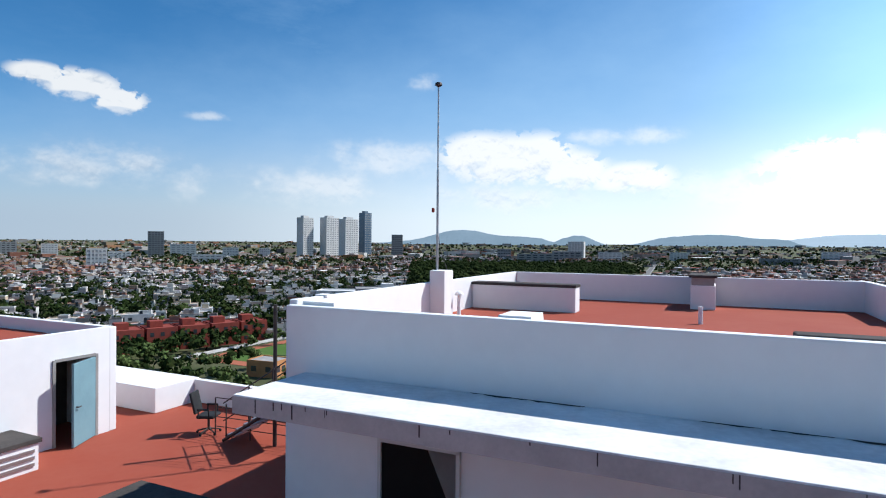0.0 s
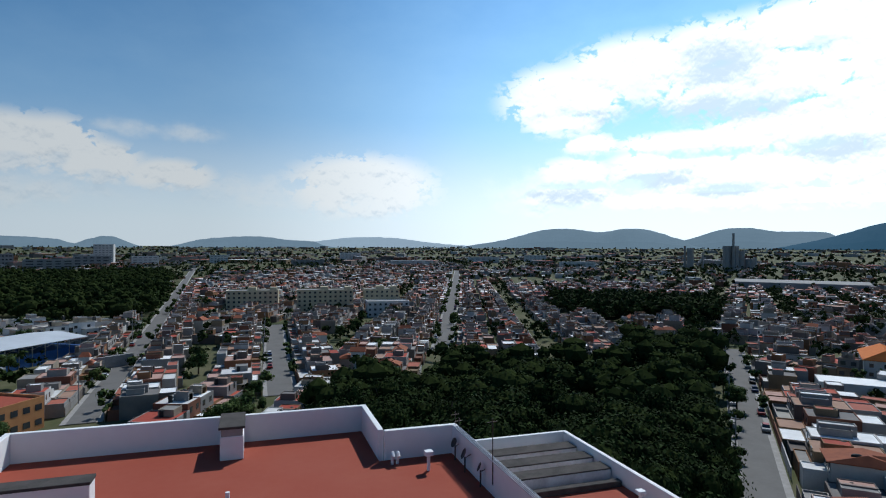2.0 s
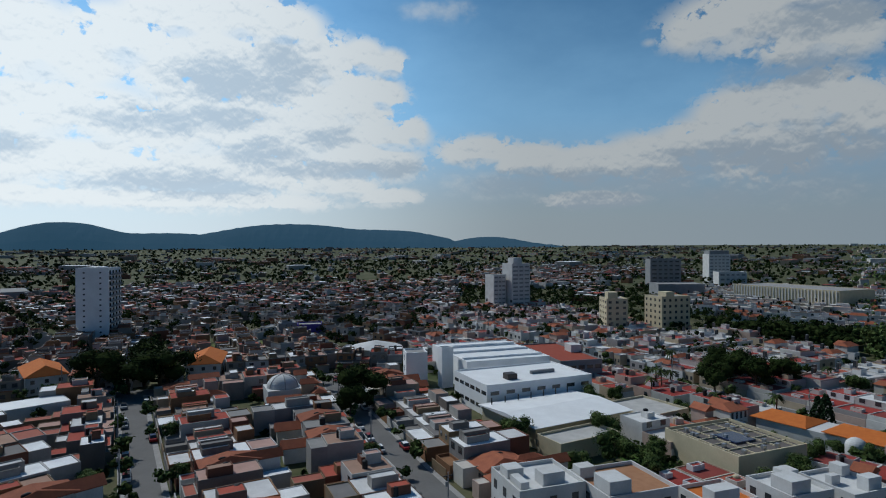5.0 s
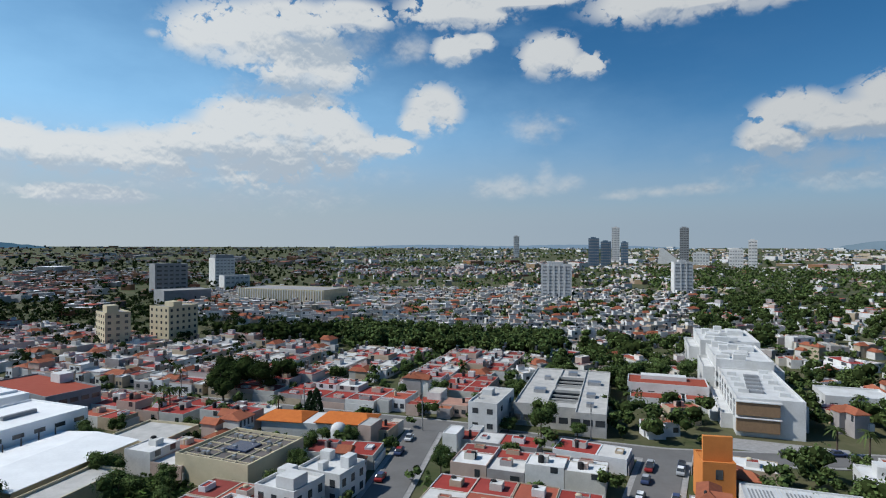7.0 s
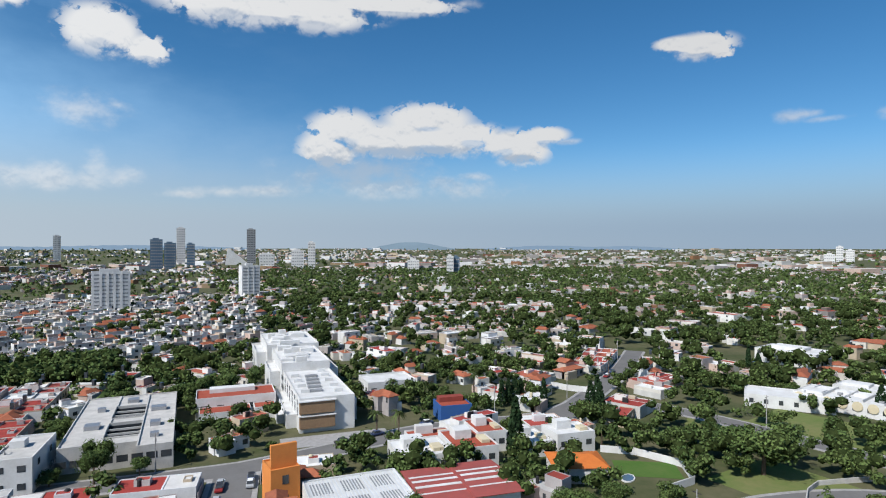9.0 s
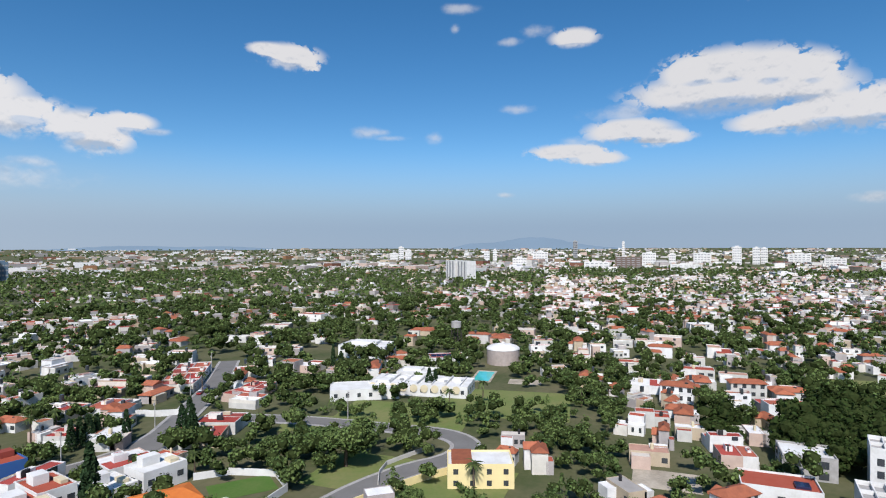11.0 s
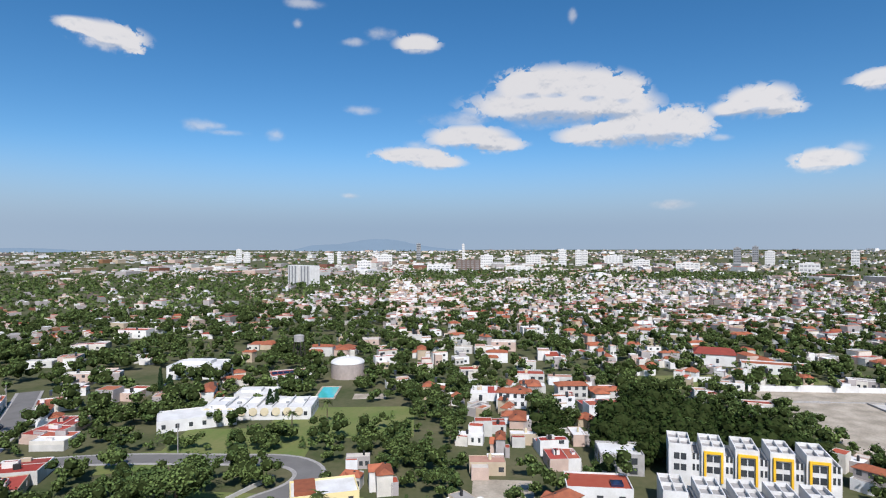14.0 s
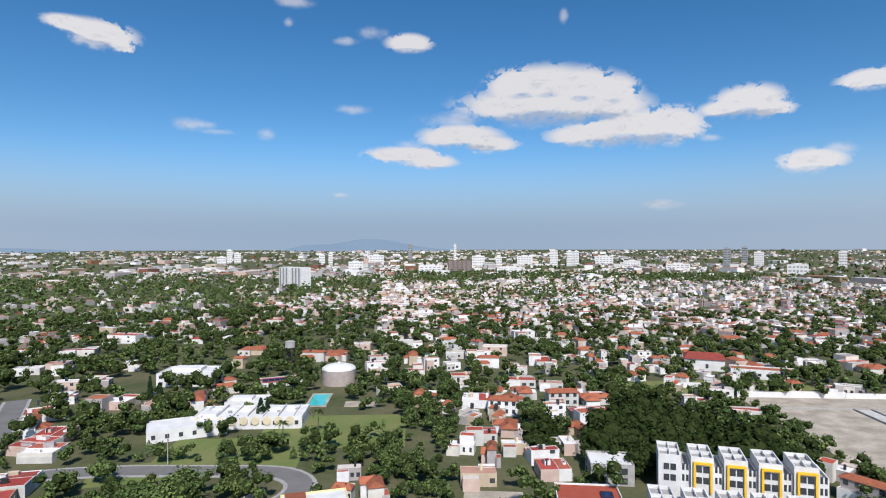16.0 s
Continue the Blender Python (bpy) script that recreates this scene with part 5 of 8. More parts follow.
tub(bm, -10, 10, -9.5, 9.5, 0, 4.8, 0.5, 0.3)
part("wall", bm, LIGHT_WALL, b)
bm = bmesh.new()
block(bm, -9.7, 9.7, -9.2, 9.2, 4.1, 4.4)
sheet = part("roof", bm, METAL_ROOF, b, "white corrugated sheet roof")
for k in range(24):
    bm = bmesh.new()
    block(bm, -9.6 + k * 0.8, -9.1 + k * 0.8, -9.2, 9.2, 4.4, 4.5)
    part("rib", bm, LIGHT_WALL, sheet)
for g in range(6):
    for k in range(7):
        bm = bmesh.new()
        x = -8.8 + (g % 3) * 6.3 + k * 0.62
        y = -6.5 if g < 3 else 2.0
        block(bm, x, x + 0.28, y, y + 5.5, 4.42, 4.53)
        part("roof_slit", bm, SLATE, sheet)
reserve(-25, -111.5, 21, 20, 180)
b = empty("striped_roof_house", pose(-46, -110, 0, 0, 0, 176), "house under low red roofs with pale stripes", "house")
bm = bmesh.new()
block(bm, -10, 10, -8.5, 8.5, 0, 4.2)
part("wall", bm, LIGHT_WALL, b)
RED_SHEET = mat("faded_red_sheet", (0.32, 0.075, 0.065), (0.24, 0.07, 0.06), 2, 0.7)
for x0, x1, z in ((-10.3, 0, 4.2), (0.3, 10.3, 4.5)):
    bm = bmesh.new()
    gable(bm, x0, x1, -8.8, 8.8, z, 0.7)
    sheet = part("roof", bm, RED_SHEET, b)
    for k in range(6):
        bm = bmesh.new()
        y = -7.6 + k * 2.7
        zz = z + 0.7 * (1 - abs(y + 0.5) / 8.8)
        block(bm, x0 + 0.2, x1 - 0.2, y, y + 0.95, zz - 0.1, zz + 0.09)
        part("roof_stripe", bm, LIGHT_WALL, sheet)
reserve(-46, -110, 21, 18, 176)
for x, y, w, d, h, roof, lab in ((-45, -133, 13, 13, 4.6, LIGHT_WALL, "white flat-roofed house with a brown awning"), (-58, -133, 11, 15, 5.2, RED_ROOF, "white house with flat red roofs"), (-52, -145, 12, 7, 3.6, RED_ROOF, "low white house with red roof slabs"), (-66, -140, 8, 12, 5.6, RED_ROOF, "white house with a red roof terrace"), (-75, -132, 9, 11, 4.0, LIGHT_WALL, "white flat-roofed house beside the conifer"), (-86, -130, 11, 9, 5.4, LIGHT_WALL, "white villa with orange roof edges")):
    building("garden_house", lab, "house", x, y, w, d, h, 176, LIGHT_WALL, roof, 1, 3, 3, (1.6, 1.4), "flr", 0.4, [(-w * 0.3, w * 0.1, 0, d * 0.3, 1.9), (w * 0.2, w * 0.4, -d * 0.3, 0, 0.5, CREAM)])
b = empty("terracotta_roofed_house", pose(-77, -113, 0, 0, 0, 160), "white house under an orange hipped roof", "house")
bm = bmesh.new()
block(bm, -6, 6, -5, 5, 0, 3.6)
part("wall", bm, LIGHT_WALL, b)
bm = bmesh.new()
gable(bm, -6, 6, -5, 5, 3.6, 1.5, 0.5, 3)
part("roof", bm, ORANGE_TILE, b)
reserve(-77, -113, 13, 11, 160)
b = empty("retaining_wall", pose(108, -297, 0, 0, 0, -2), "tall grey stone retaining wall under the terraces", "wall")
for k in range(12):
    bm = bmesh.new()
    block(bm, -54 + k * 9, -45.3 + k * 9, -0.5, 0.5, 0, 5.5 + 0.5 * (k % 3), 0.05)
    part("panel", bm, PALE_CONCRETE, b)
reserve(108, -297, 108, 6, -2)
b = empty("orange_tiled_house", pose(83, -133, 0, 0, 0, -172), "house under broad orange tiled roofs", "house")
bm = bmesh.new()
block(bm, -14, 14, -5, 5, 0, 4)
part("wall", bm, LIGHT_WALL, b)
for e in ((-15, -3, 0.0), (1, 15, 0.3)):
    bm = bmesh.new()
    gable(bm, e[0], e[1], -5, 5, 4 + e[2], 1.6, 0.4, 2.5)
    part("roof", bm, ORANGE_TILE, b, "orange tiled hip roof")
bm = bmesh.new()
dome(bm, 8, -7, 3.6, 2.0, 1.8)
tube(bm, (8, -7, 0), (8, -7, 3.6), 2.0, 20)
part("dome", bm, LIGHT_WALL, b)
reserve(83, -133, 30, 12, -172)
# eastern details: orange-roofed houses, dome, pale shed
for x, y, deg in ((227, -10, -100), (229, 40, -75)):
    b = empty("orange_roofed_house", pose(x, y, 0, 0, 0, deg), "pale house under a large orange tiled roof", "house", "orange-roofed houses")
    bm = bmesh.new()
    block(bm, -5.5, 5.5, -11, 11, 0, 5.6)
    part("wall", bm, LIGHT_WALL, b)
    bm = bmesh.new()
    gable(bm, -11, 11, -5.5, 5.5, 5.6, 3.0, 0.5, 3.0)
    bmesh.ops.rotate(bm, verts=bm.verts, cent=(0, 0, 0), matrix=Matrix.Rotation(radians(90), 3, "Z"))
    part("roof", bm, ORANGE_TILE, b, "orange tiled hip roof")
    windows(b, 11, 22, 5.4, 2, 3, 5, (1.1, 1.2), "fr")
    reserve(x, y, 13, 24, deg)
b = empty("domed_chapel", pose(177, -28, 0, 0, 0, 0), "low house with a white dome and a red roof", "house")
bm = bmesh.new()
block(bm, -5, 5, -5, 5, 0, 4.5)
part("wall", bm, LIGHT_WALL, b)
bm = bmesh.new()
dome(bm, 0, 0, 4.5, 4.6, 3.6, 28, 8)
part("dome", bm, LIGHT_WALL, b, "white ribbed dome")
for k in range(6):
    bm = bmesh.new()
    for i in range(6):
        a0, a1 = radians(i * 15), radians(i * 15 + 15)
        p = [Vector((4.65 * math.cos(a) * math.cos(k * 1.047), 4.65 * math.cos(a) * math.sin(k * 1.047), 4.5 + 3.65 * math.sin(a))) for a in (a0, a1)]
        tube(bm, p[0], p[1], 0.1, 5)
    part("rib", bm, CONCRETE, b)
reserve(177, -28, 11, 11, 0)
b = building("sheet_roofed_shed", "long shed with a pale sheet roof", "shed", 190, 38, 20, 10, 4, -70, LIGHT_WALL, WHITE_SHEET, 0, 0, 0, (1, 1), "f", 0.1)
building("purple_building", "low building with a purple wall", "building", 298, -62, 12, 10, 7, -105, mat("purple_paint", (0.08, 0.06, 0.28), (0.07, 0.05, 0.22), 3, 0.8), CONCRETE)
b = empty("domed_white_roof", pose(234, -76, 0, 0, 0, 0), "white low building with a shallow domed tent roof", "building")
bm = bmesh.new()
tube(bm, (0, 0, 0), (0, 0, 4), 10, 20)
part("wall", bm, LIGHT_WALL, b)
bm = bmesh.new()
tube(bm, (0, 0, 4), (0, 0, 6.3), 10.8, 20, 0.8)
part("roof", bm, LIGHT_WALL, b)
reserve(234, -76, 22, 22, 0)
# northern group
for x, y, w in ((159, 340, 30), (196, 318, 34), (226, 300, 22)):
    building("walk_up_flats", "long cream walk-up apartment block", "building", x, y, w, 13, 13.5, -30, CREAM, CONCRETE, 5, int(w / 3), 3, (1.3, 1.2), "fl", 0.5, [(-3, 2, -2, 3, 1.6), (w / 2 - 5, w / 2 - 1, -2, 3, 1.4)], group="walk-up flats")
b = building("small_colour_block", "apartment block with blue and dark red bays", "building", 208, 270, 24, 12, 9, -30, LIGHT_WALL, CONCRETE, 3, 8, 3, (1.3, 1.2), "fl", 0.5)
b = empty("sports_hall", pose(27, 244, 0, 0, 0, -58), "open hall under a broad pale sheet roof on blue walls", "building")
bm = bmesh.new()
block(bm, -13, 13, -16, 18, 0, 4.2)
part("wall", bm, BLUE, b)
bm = bmesh.new()
gable(bm, -17, 19, -13.5, 13.5, 7.0, 1.6, 0.3)
bmesh.ops.rotate(bm, verts=bm.verts, cent=(0, 0, 0), matrix=Matrix.Rotation(radians(90), 3, "Z"))
part("roof", bm, METAL_ROOF, b, "pale sheet metal roof")
for k in range(8):
    for s in (-13, 13):
        bm = bmesh.new()
        tube(bm, (s, -15.5 + k * 4.6, 0), (s, -15.5 + k * 4.6, 7.1), 0.16, 8)
        if k < 7:
            tube(bm, (s, -15.5 + k * 4.6, 5.6), (s, -10.9 + k * 4.6, 7.0), 0.08, 6)
            tube(bm, (s, -15.5 + k * 4.6, 7.0), (s, -10.9 + k * 4.6, 5.6), 0.08, 6)
        part("truss", bm, GALV, b)
reserve(27, 244, 30, 38, -58)
building("grandstand_wall", "plain grey rendered court wall", "wall", 48, 212, 20, 1.2, 4, 12, CONCRETE, CONCRETE, 0, 0, 0, (1, 1), "f", 0.1)
ribbon("court_1", 18, ((30, 200), (48, 206)), 0.12, ASPHALT, "grey asphalt parking court", "court")
# north-west: pavilion, red row, sports ground
building("white_pavilion", "low white building with wide roofs", "building", -18, 226, 30, 20, 6, 35, LIGHT_WALL, LIGHT_WALL, 1, 8, 4, (2.4, 1.8), "flr", 0.4, [(-10, 4, -4, 6, 1.2)])
building("ochre_building", "low ochre building with a red roof", "building", 0, 176, 18, 14, 6, 35, BRICK, RED_ROOF, 1, 6, 4, (1.6, 1.3), "flr")
building("ochre_building", "ochre building with a flat dark red roof", "building", 12, 152, 20, 12, 7, 35, BRICK, RED_ROOF, 2, 7, 4, (1.6, 1.3), "flr")
building("ochre_building", "small ochre workshop with a flat roof", "building", -2, 140, 12, 8, 5, 35, BRICK, RED_ROOF, 1, 4, 2, (1.6, 1.3), "flr")
for k in range(5):
    u = -20 + k * 10
    building("red_row_house", "dark red row house with a tiled roof", "house", -85 + u * math.cos(radians(39)), 197 + u * math.sin(radians(39)), 9.2, 10, 7.6, 39, RED_BRICK, RED_BRICK, 2, 3, 2, (1.2, 1.3), "flr", 0.3, [(-3, 1, -1, 3, 1.8)], group="red row houses")
building("dark_apartments", "four-storey grey glazed apartment block", "building", -33, 296, 22, 16, 13, 10, SLATE, CONCRETE, 4, 6, 4, (2.4, 1.7), "flr", 0.5, [(2, 8, -3, 3, 2, LIGHT_WALL)])
building("white_hall_far", "large plain white hall", "building", -55, 330, 30, 16, 9, 0, LIGHT_WALL, LIGHT_WALL)
for name, boxes, material, label in (("field_1", (-72, -22, 150, 215), LAWN, "mown green sports pitch"),):
    m = pose(-38, 191, 0, 0, 0, -27)
    for nm, w, d, z, mm, lab in (("running_track", 50, 62, 0.10, mat("red_track", (0.36, 0.12, 0.07), (0.30, 0.10, 0.06), 5, 0.9), "red earth running track"), ("pitch", 41, 53, 0.14, LAWN, label)):
        bm = bmesh.new()
        block(bm, -w / 2, w / 2, -d / 2, d / 2, z - 0.1, z)
        o = part(nm, bm, mm)
        o.matrix_world = m
        tagged(o, lab, "sports ground", "", "structure")
reserve(-38, 191, 54, 66, -27)
b = empty("track_fence", pose(-38, 191, 0, 0, 0, -27), "low white fence beside the running track", "fence")
for k in range(22):
    bm = bmesh.new()
    block(bm, -27.1, -26.9, -38 + k * 3.2, -37.8 + k * 3.2, 0, 1.5)
    part("post", bm, LIGHT_WALL, b)
    if k < 21:
        bm = bmesh.new()
        block(bm, -27.05, -26.95, -37.8 + k * 3.2, -34.8 + k * 3.2, 0.25, 1.2)
        part("panel", bm, LIGHT_WALL, b)
b = building("brick_clubhouse", "orange brick clubhouse by the pitch", "building", -46, 155, 9, 7, 4.4, -20, BRICK, CONCRETE, 1, 2, 3, (1.6, 1.4), "flr", 0.3)
b = empty("grandstand", pose(-22, 186, 0, 0, 0, 62), "brick grandstand under a pale sheet roof", "grandstand")
bm = bmesh.new()
block(bm, -16, 16, -3.5, 3, 0, 5)
part("wall", bm, BRICK, b)
bm = bmesh.new()
gable(bm, -17, 17, -4.5, 5, 6.4, 0.9)
part("roof", bm, METAL_ROOF, b, "pale sheet metal roof")
for k in range(8):
    bm = bmesh.new()
    tube(bm, (-15 + k * 4.2, 3, 0), (-15 + k * 4.2, 3, 6.5), 0.12, 6)
    part("column", bm, GALV, b)
# boundary wall of the sports ground
bm = bmesh.new()
block(bm, -45, 45, -0.15, 0.15, 0, 2.2)
o = part("perimeter_wall", bm, BRICK)
o.matrix_world = pose(-26, 140, 0, 0, 0, 42)
tagged(o, "low orange brick perimeter wall", "wall")
# factory and silos far to the east
b = empty("factory_hall", pose(630, 175, 0, 0, 0, -75), "long factory hall with a saw-tooth metal roof", "factory")
bm = bmesh.new()
block(bm, -55, 55, -30, 30, 0, 8)
part("wall", bm, SLATE, b)
for k in range(9):
    bm = bmesh.new()
    gable(bm, -55 + k * 12.2, -43 + k * 12.2, -30, 30, 8, 1.6, 0.1)
    part("roof", bm, CONCRETE, b)
reserve(630, 175, 114, 64, -75)
b = empty("silo_works", pose(1060, 397, 0, 0, 0, -54), "grey concrete silo works with tall chimneys", "factory")
for k, (u, v, r, h) in enumerate(((-10, 0, 7, 44), (3, 0, 7, 44), (14, 4, 6, 36), (-2, -9, 2.0, 66), (-70, 0, 6, 40), (-78, 4, 2, 44), (30, 5, 10, 22), (-48, 6, 1.8, 30))):
    bm = bmesh.new()
    tube(bm, (u, v, 0), (u, v, h), r, 16, r * 0.95)
    part("silo" if r > 3 else "chimney", bm, CONCRETE, b)
building("far_slab", "pale office slab with an orange side", "tower", 317, 1383, 37, 20, 44, -24, LIGHT_WALL, CONCRETE, 9, 8, 4, (2.4, 1.6), "f")
for a, r, w, d, h in ((12, 1250, 60, 20, 22), (16, 1350, 50, 20, 20), (9, 1150, 70, 24, 18), (6, 1300, 30, 20, 26), (22, 1500, 40, 20, 20), (34, 1700, 60, 25, 22), (47, 1500, 80, 30, 16), (52, 1650, 60, 30, 18), (30, 1300, 70, 30, 12), (40, 1250, 90, 34, 12), (56, 1200, 70, 30, 12)):
    building("far_office", "pale far office building with rows of windows", "building", *bearing(a, r), w, d, h, -a, LIGHT_WALL if (a % 3) else SLATE, CONCRETE, 4, 7, 2, (4, 2), "f", z=lie(r) - 0.1, group="far offices")
# the four tall towers to the north
for a, r, w, d, h, m, lab in ((346.7, 1540, 34, 25, 138, LIGHT_WALL, "tall pale apartment tower with grey bands"), (349.0, 1560, 44, 25, 140, LIGHT_WALL, "tall white apartment tower"), (350.8, 1450, 42, 25, 130, LIGHT_WALL, "tall white apartment tower with dark bays"), (352.4, 1700, 26, 25, 168, BLUE_GLASS, "tall blue glass tower with a slender top")):
    b = building("high_rise", lab, "tower", *bearing(a, r), w, d, h * 0.73, -a + 42, m, CONCRETE, 18, 6 if m is not BLUE_GLASS else 3, 3, (3.6, 2.6), "fr", 1.0, [(-w * 0.3, w * 0.2, -6, 6, 5)], 0, lie(r) - 0.1, "northern high-rises")
for a, r, w, h, m in ((333.8, 1500, 34, 60, SLATE), (329.3, 900, 24, 26, LIGHT_WALL), (336, 1600, 60, 30, LIGHT_WALL), (326, 1500, 30, 30, LIGHT_WALL), (340, 1400, 34, 24, LIGHT_WALL), (355.5, 1600, 30, 60, SLATE), (323, 1700, 50, 32, SLATE), (343, 1500, 26, 22, LIGHT_WALL), (331, 1300, 40, 16, LIGHT_WALL), (338, 1100, 50, 14, LIGHT_WALL)):
    building("far_block", "pale far apartment block", "building", *bearing(a, r), w, 18, h, -a, m, CONCRETE, max(3, int(h / 5)), 5, 2, (3.2, 2.2), "f", z=lie(r) - 0.1, group="far blocks")
# southern towers
b = building("balcony_tower", "white apartment tower with dark balcony bands", "tower", 78, -535, 27, 17, 34, -170, LIGHT_WALL, CONCRETE, 11, 5, 0, (3.6, 1.7), "f", 1.0, [(-8, 6, -4, 4, 2)])
windows(b, 27, 17, 33, 11, 0, 3, (3.2, 1.6), "r")
windows(b, 27, 17, 33, 11, 0, 3, (3.2, 1.6), "l")
building("balcony_tower", "slim white apartment tower with balconies", "tower", -34, -630, 18, 14, 35, -169, LIGHT_WALL, CONCRETE, 10, 3, 2, (3.4, 1.8), "flr", 1.0, [(-4, 3, -3, 3, 2)])
for a, r, w, h, m, lab in ((175.4, 1500, 26, 72, BLUE_GLASS, "dark blue glass tower over the far town"), (176.5, 1560, 26, 64, BLUE_GLASS, "blue glass tower over the far town"), (177.4, 1900, 24, 108, LIGHT_WALL, "pale slender tower over the far town"), (178.2, 1700, 20, 62, BLUE_GLASS, "blue glass tower over the far town"), (183.4, 1900, 26, 106, SLATE, "brown-grey slender tower over the far town"), (187.6, 1500, 30, 46, LIGHT_WALL, "white twin tower over the far town"), (188.9, 1500, 18, 66, LIGHT_WALL, "white twin tower over the far town"), (168.1, 2300, 22, 84, LIGHT_WALL, "far white tower over the far town"), (198.7, 1300, 26, 26, LIGHT_WALL, "pale block of flats over the far town"), (202.3, 1200, 14, 36, LIGHT_WALL, "white block of flats over the far town"), (202.9, 1210, 14, 34, BLUE_GLASS, "green glass block over the far town"), (184.8, 1700, 40, 34, LIGHT_WALL, "white round-topped building over the far town")):
    building("southern_tower", lab, "tower", *bearing(a, r), w, 18, h, -a, m, CONCRETE, max(4, int(h / 7)), 4, 2, (w / 6, 2.6), "f", 1.0, [(-w * 0.3, w * 0.2, -5, 5, 3)], 0, lie(r) - 0.1, "southern towers")
b = empty("raked_building", pose(*bearing(182.2, 1800), lie(1800), 0, 0, 178), "white building with a steeply raked side", "building")
bm = bmesh.new()
block(bm, -34, 34, -10, 10, 0, 46)
for v in bm.verts:
    if v.co.z > 10:
        v.co.x = v.co.x * 0.12 - 24
part("wall", bm, LIGHT_WALL, b)
# western skyline
b = empty("twin_flats", pose(-883, -480, 0, 0, 0, 62), "pair of white apartment blocks with dark balcony columns", "building")
for s in (-24, 12):
    bm = bmesh.new()
    block(bm, s, s + 30, -9, 9, 0, 34, 0.1)
    p = part("wing", bm, LIGHT_WALL, b)
    windows(p, 30, 18, 33, 10, 0, 0, (3.0, 2.0), "f")
    for k in range(3):
        bm = bmesh.new()
        block(bm, s + 3 + k * 9, s + 7 + k * 9, -9.4, -9.02, 1, 33)
        part("balcony_stack", bm, SLATE, p)
reserve(-883, -480, 80, 24, 62)
building("brown_hotel", "dark brown slab building", "building", *bearing(257.7, 1500), 62, 20, 32, -257.7, mat("brown_cladding", (0.16, 0.12, 0.10), (0.12, 0.09, 0.08), 5, 0.8), CONCRETE, 6, 10, 2, (3.4, 1.8), "f", z=lie(1500) - 0.1)
SKYLINE = [(235.9, 2300, 20, 62), (236.6, 2300, 24, 48), (235.2, 2200, 30, 34), (244.3, 2100, 20, 44), (245.1, 2100, 14, 52), (249.5, 2000, 50, 44), (252.8, 2500, 18, 88), (257.2, 2400, 10, 84), (259.5, 1900, 40, 44), (261.5, 1900, 20, 40), (266.8, 1900, 24, 66), (268.3, 1950, 20, 62), (268.9, 2000, 18, 60), (264.0, 2000, 50, 40), (271.5, 2100, 60, 36), (274, 1900, 50, 26), (282.0, 2100, 22, 70), (283.4, 2150, 18, 74), (284.5, 2100, 28, 56), (287.4, 1500, 40, 34), (290.5, 2000, 20, 60), (254.8, 1500, 60, 24), (247.5, 1700, 40, 30), (241.3, 1200, 40, 26), (262.7, 1500, 70, 18), (278, 1700, 60, 24)]
for k, (a, r, w, h) in enumerate(SKYLINE):
    m = SLATE if k in (6, 16, 17) else LIGHT_WALL
    building("skyline_tower", "white far apartment tower" if m is LIGHT_WALL else "dark far office tower", "tower", *bearing(a, r), w, 18, h * 0.8, -a, m, CONCRETE, max(3, int(h / 9)), 4, 1, (w / 7, 3.0), "f", 1.0, [(-w * 0.2, w * 0.2, -5, 5, 3)], 0, lie(r) - 0.1, "western skyline")
# western villas: long white house, pool, tank, water tower
b = building("long_white_villa", "sprawling white villa with barrel-vaulted flat roofs", "villa", -196, -122, 40, 16, 4.6, 107, LIGHT_WALL, LIGHT_WALL, 1, 10, 4, (1.3, 1.5), "flr", 0.3, [(-18, -12, -6, 0, 0.6), (2, 8, 0, 6, 0.7)])
for k in range(6):
    bm = bmesh.new()
    dome(bm, -14 + k * 5.6, 2, 4.3, 2.6, 1.3, 14, 4)
    part("vault", bm, LIGHT_WALL, b)
for k in range(7):
    bm = bmesh.new()
    u = -17 + k * 5.6
    block(bm, u, u + 0.3, -7.7, 7.7, 4.3, 5.0 + 0.3 * (k % 2), 0.03)
    part("parapet", bm, LIGHT_WALL, b)
for k in range(9):
    bm = bmesh.new()
    u = -18 + k * 4.2
    tube(bm, (u, -8.4, 3.1), (u, -7.9, 3.1), 1.5, 16)
    part("arch", bm, CREAM, b, "cream arched window surround")
for k in range(6):
    bm = bmesh.new()
    u, v = -15 + k * 6.1, -4 + 2.3 * (k % 3)
    block(bm, u, u + 1.4, v, v + 1.0, 4.3, 5.1, 0.04)
    part("skylight", bm, SLATE, b)
building("white_villa", "white villa wing with arched windows", "villa", -179, -138, 26, 14, 4.2, 130, LIGHT_WALL, LIGHT_WALL, 1, 6, 3, (1.3, 1.5), "flr", 0.3)
building("white_villa", "white villa wing with a stepped roof", "villa", -212, -134, 16, 12, 4.6, 107, LIGHT_WALL, LIGHT_WALL, 1, 6, 3, (1.3, 1.5), "flr", 0.3, [(-6, 2, -3, 3, 0.8)])
b = building("villa_with_panels", "white house with a red roof and solar panels", "villa", -243, -137, 18, 12, 5.6, 129, LIGHT_WALL, RED_ROOF, 1, 4, 3, (1.5, 1.4), "flr", 0.3)
for k in range(6):
    bm = bmesh.new()
    block(bm, -8 + k * 2.6, -5.6 + k * 2.6, -4, 1, 0, 0.08)
    bmesh.ops.transform(bm, matrix=pose(0, 0, 5.7, 12), verts=bm.verts)
    part("solar_panel", bm, SOLAR, b)
b = empty("round_water_tank", pose(-264, -117, 0), "round grey masonry water tank with a white domed lid", "tank")
bm = bmesh.new()
tube(bm, (0, 0, 0), (0, 0, 7.2), 8.1, 36)
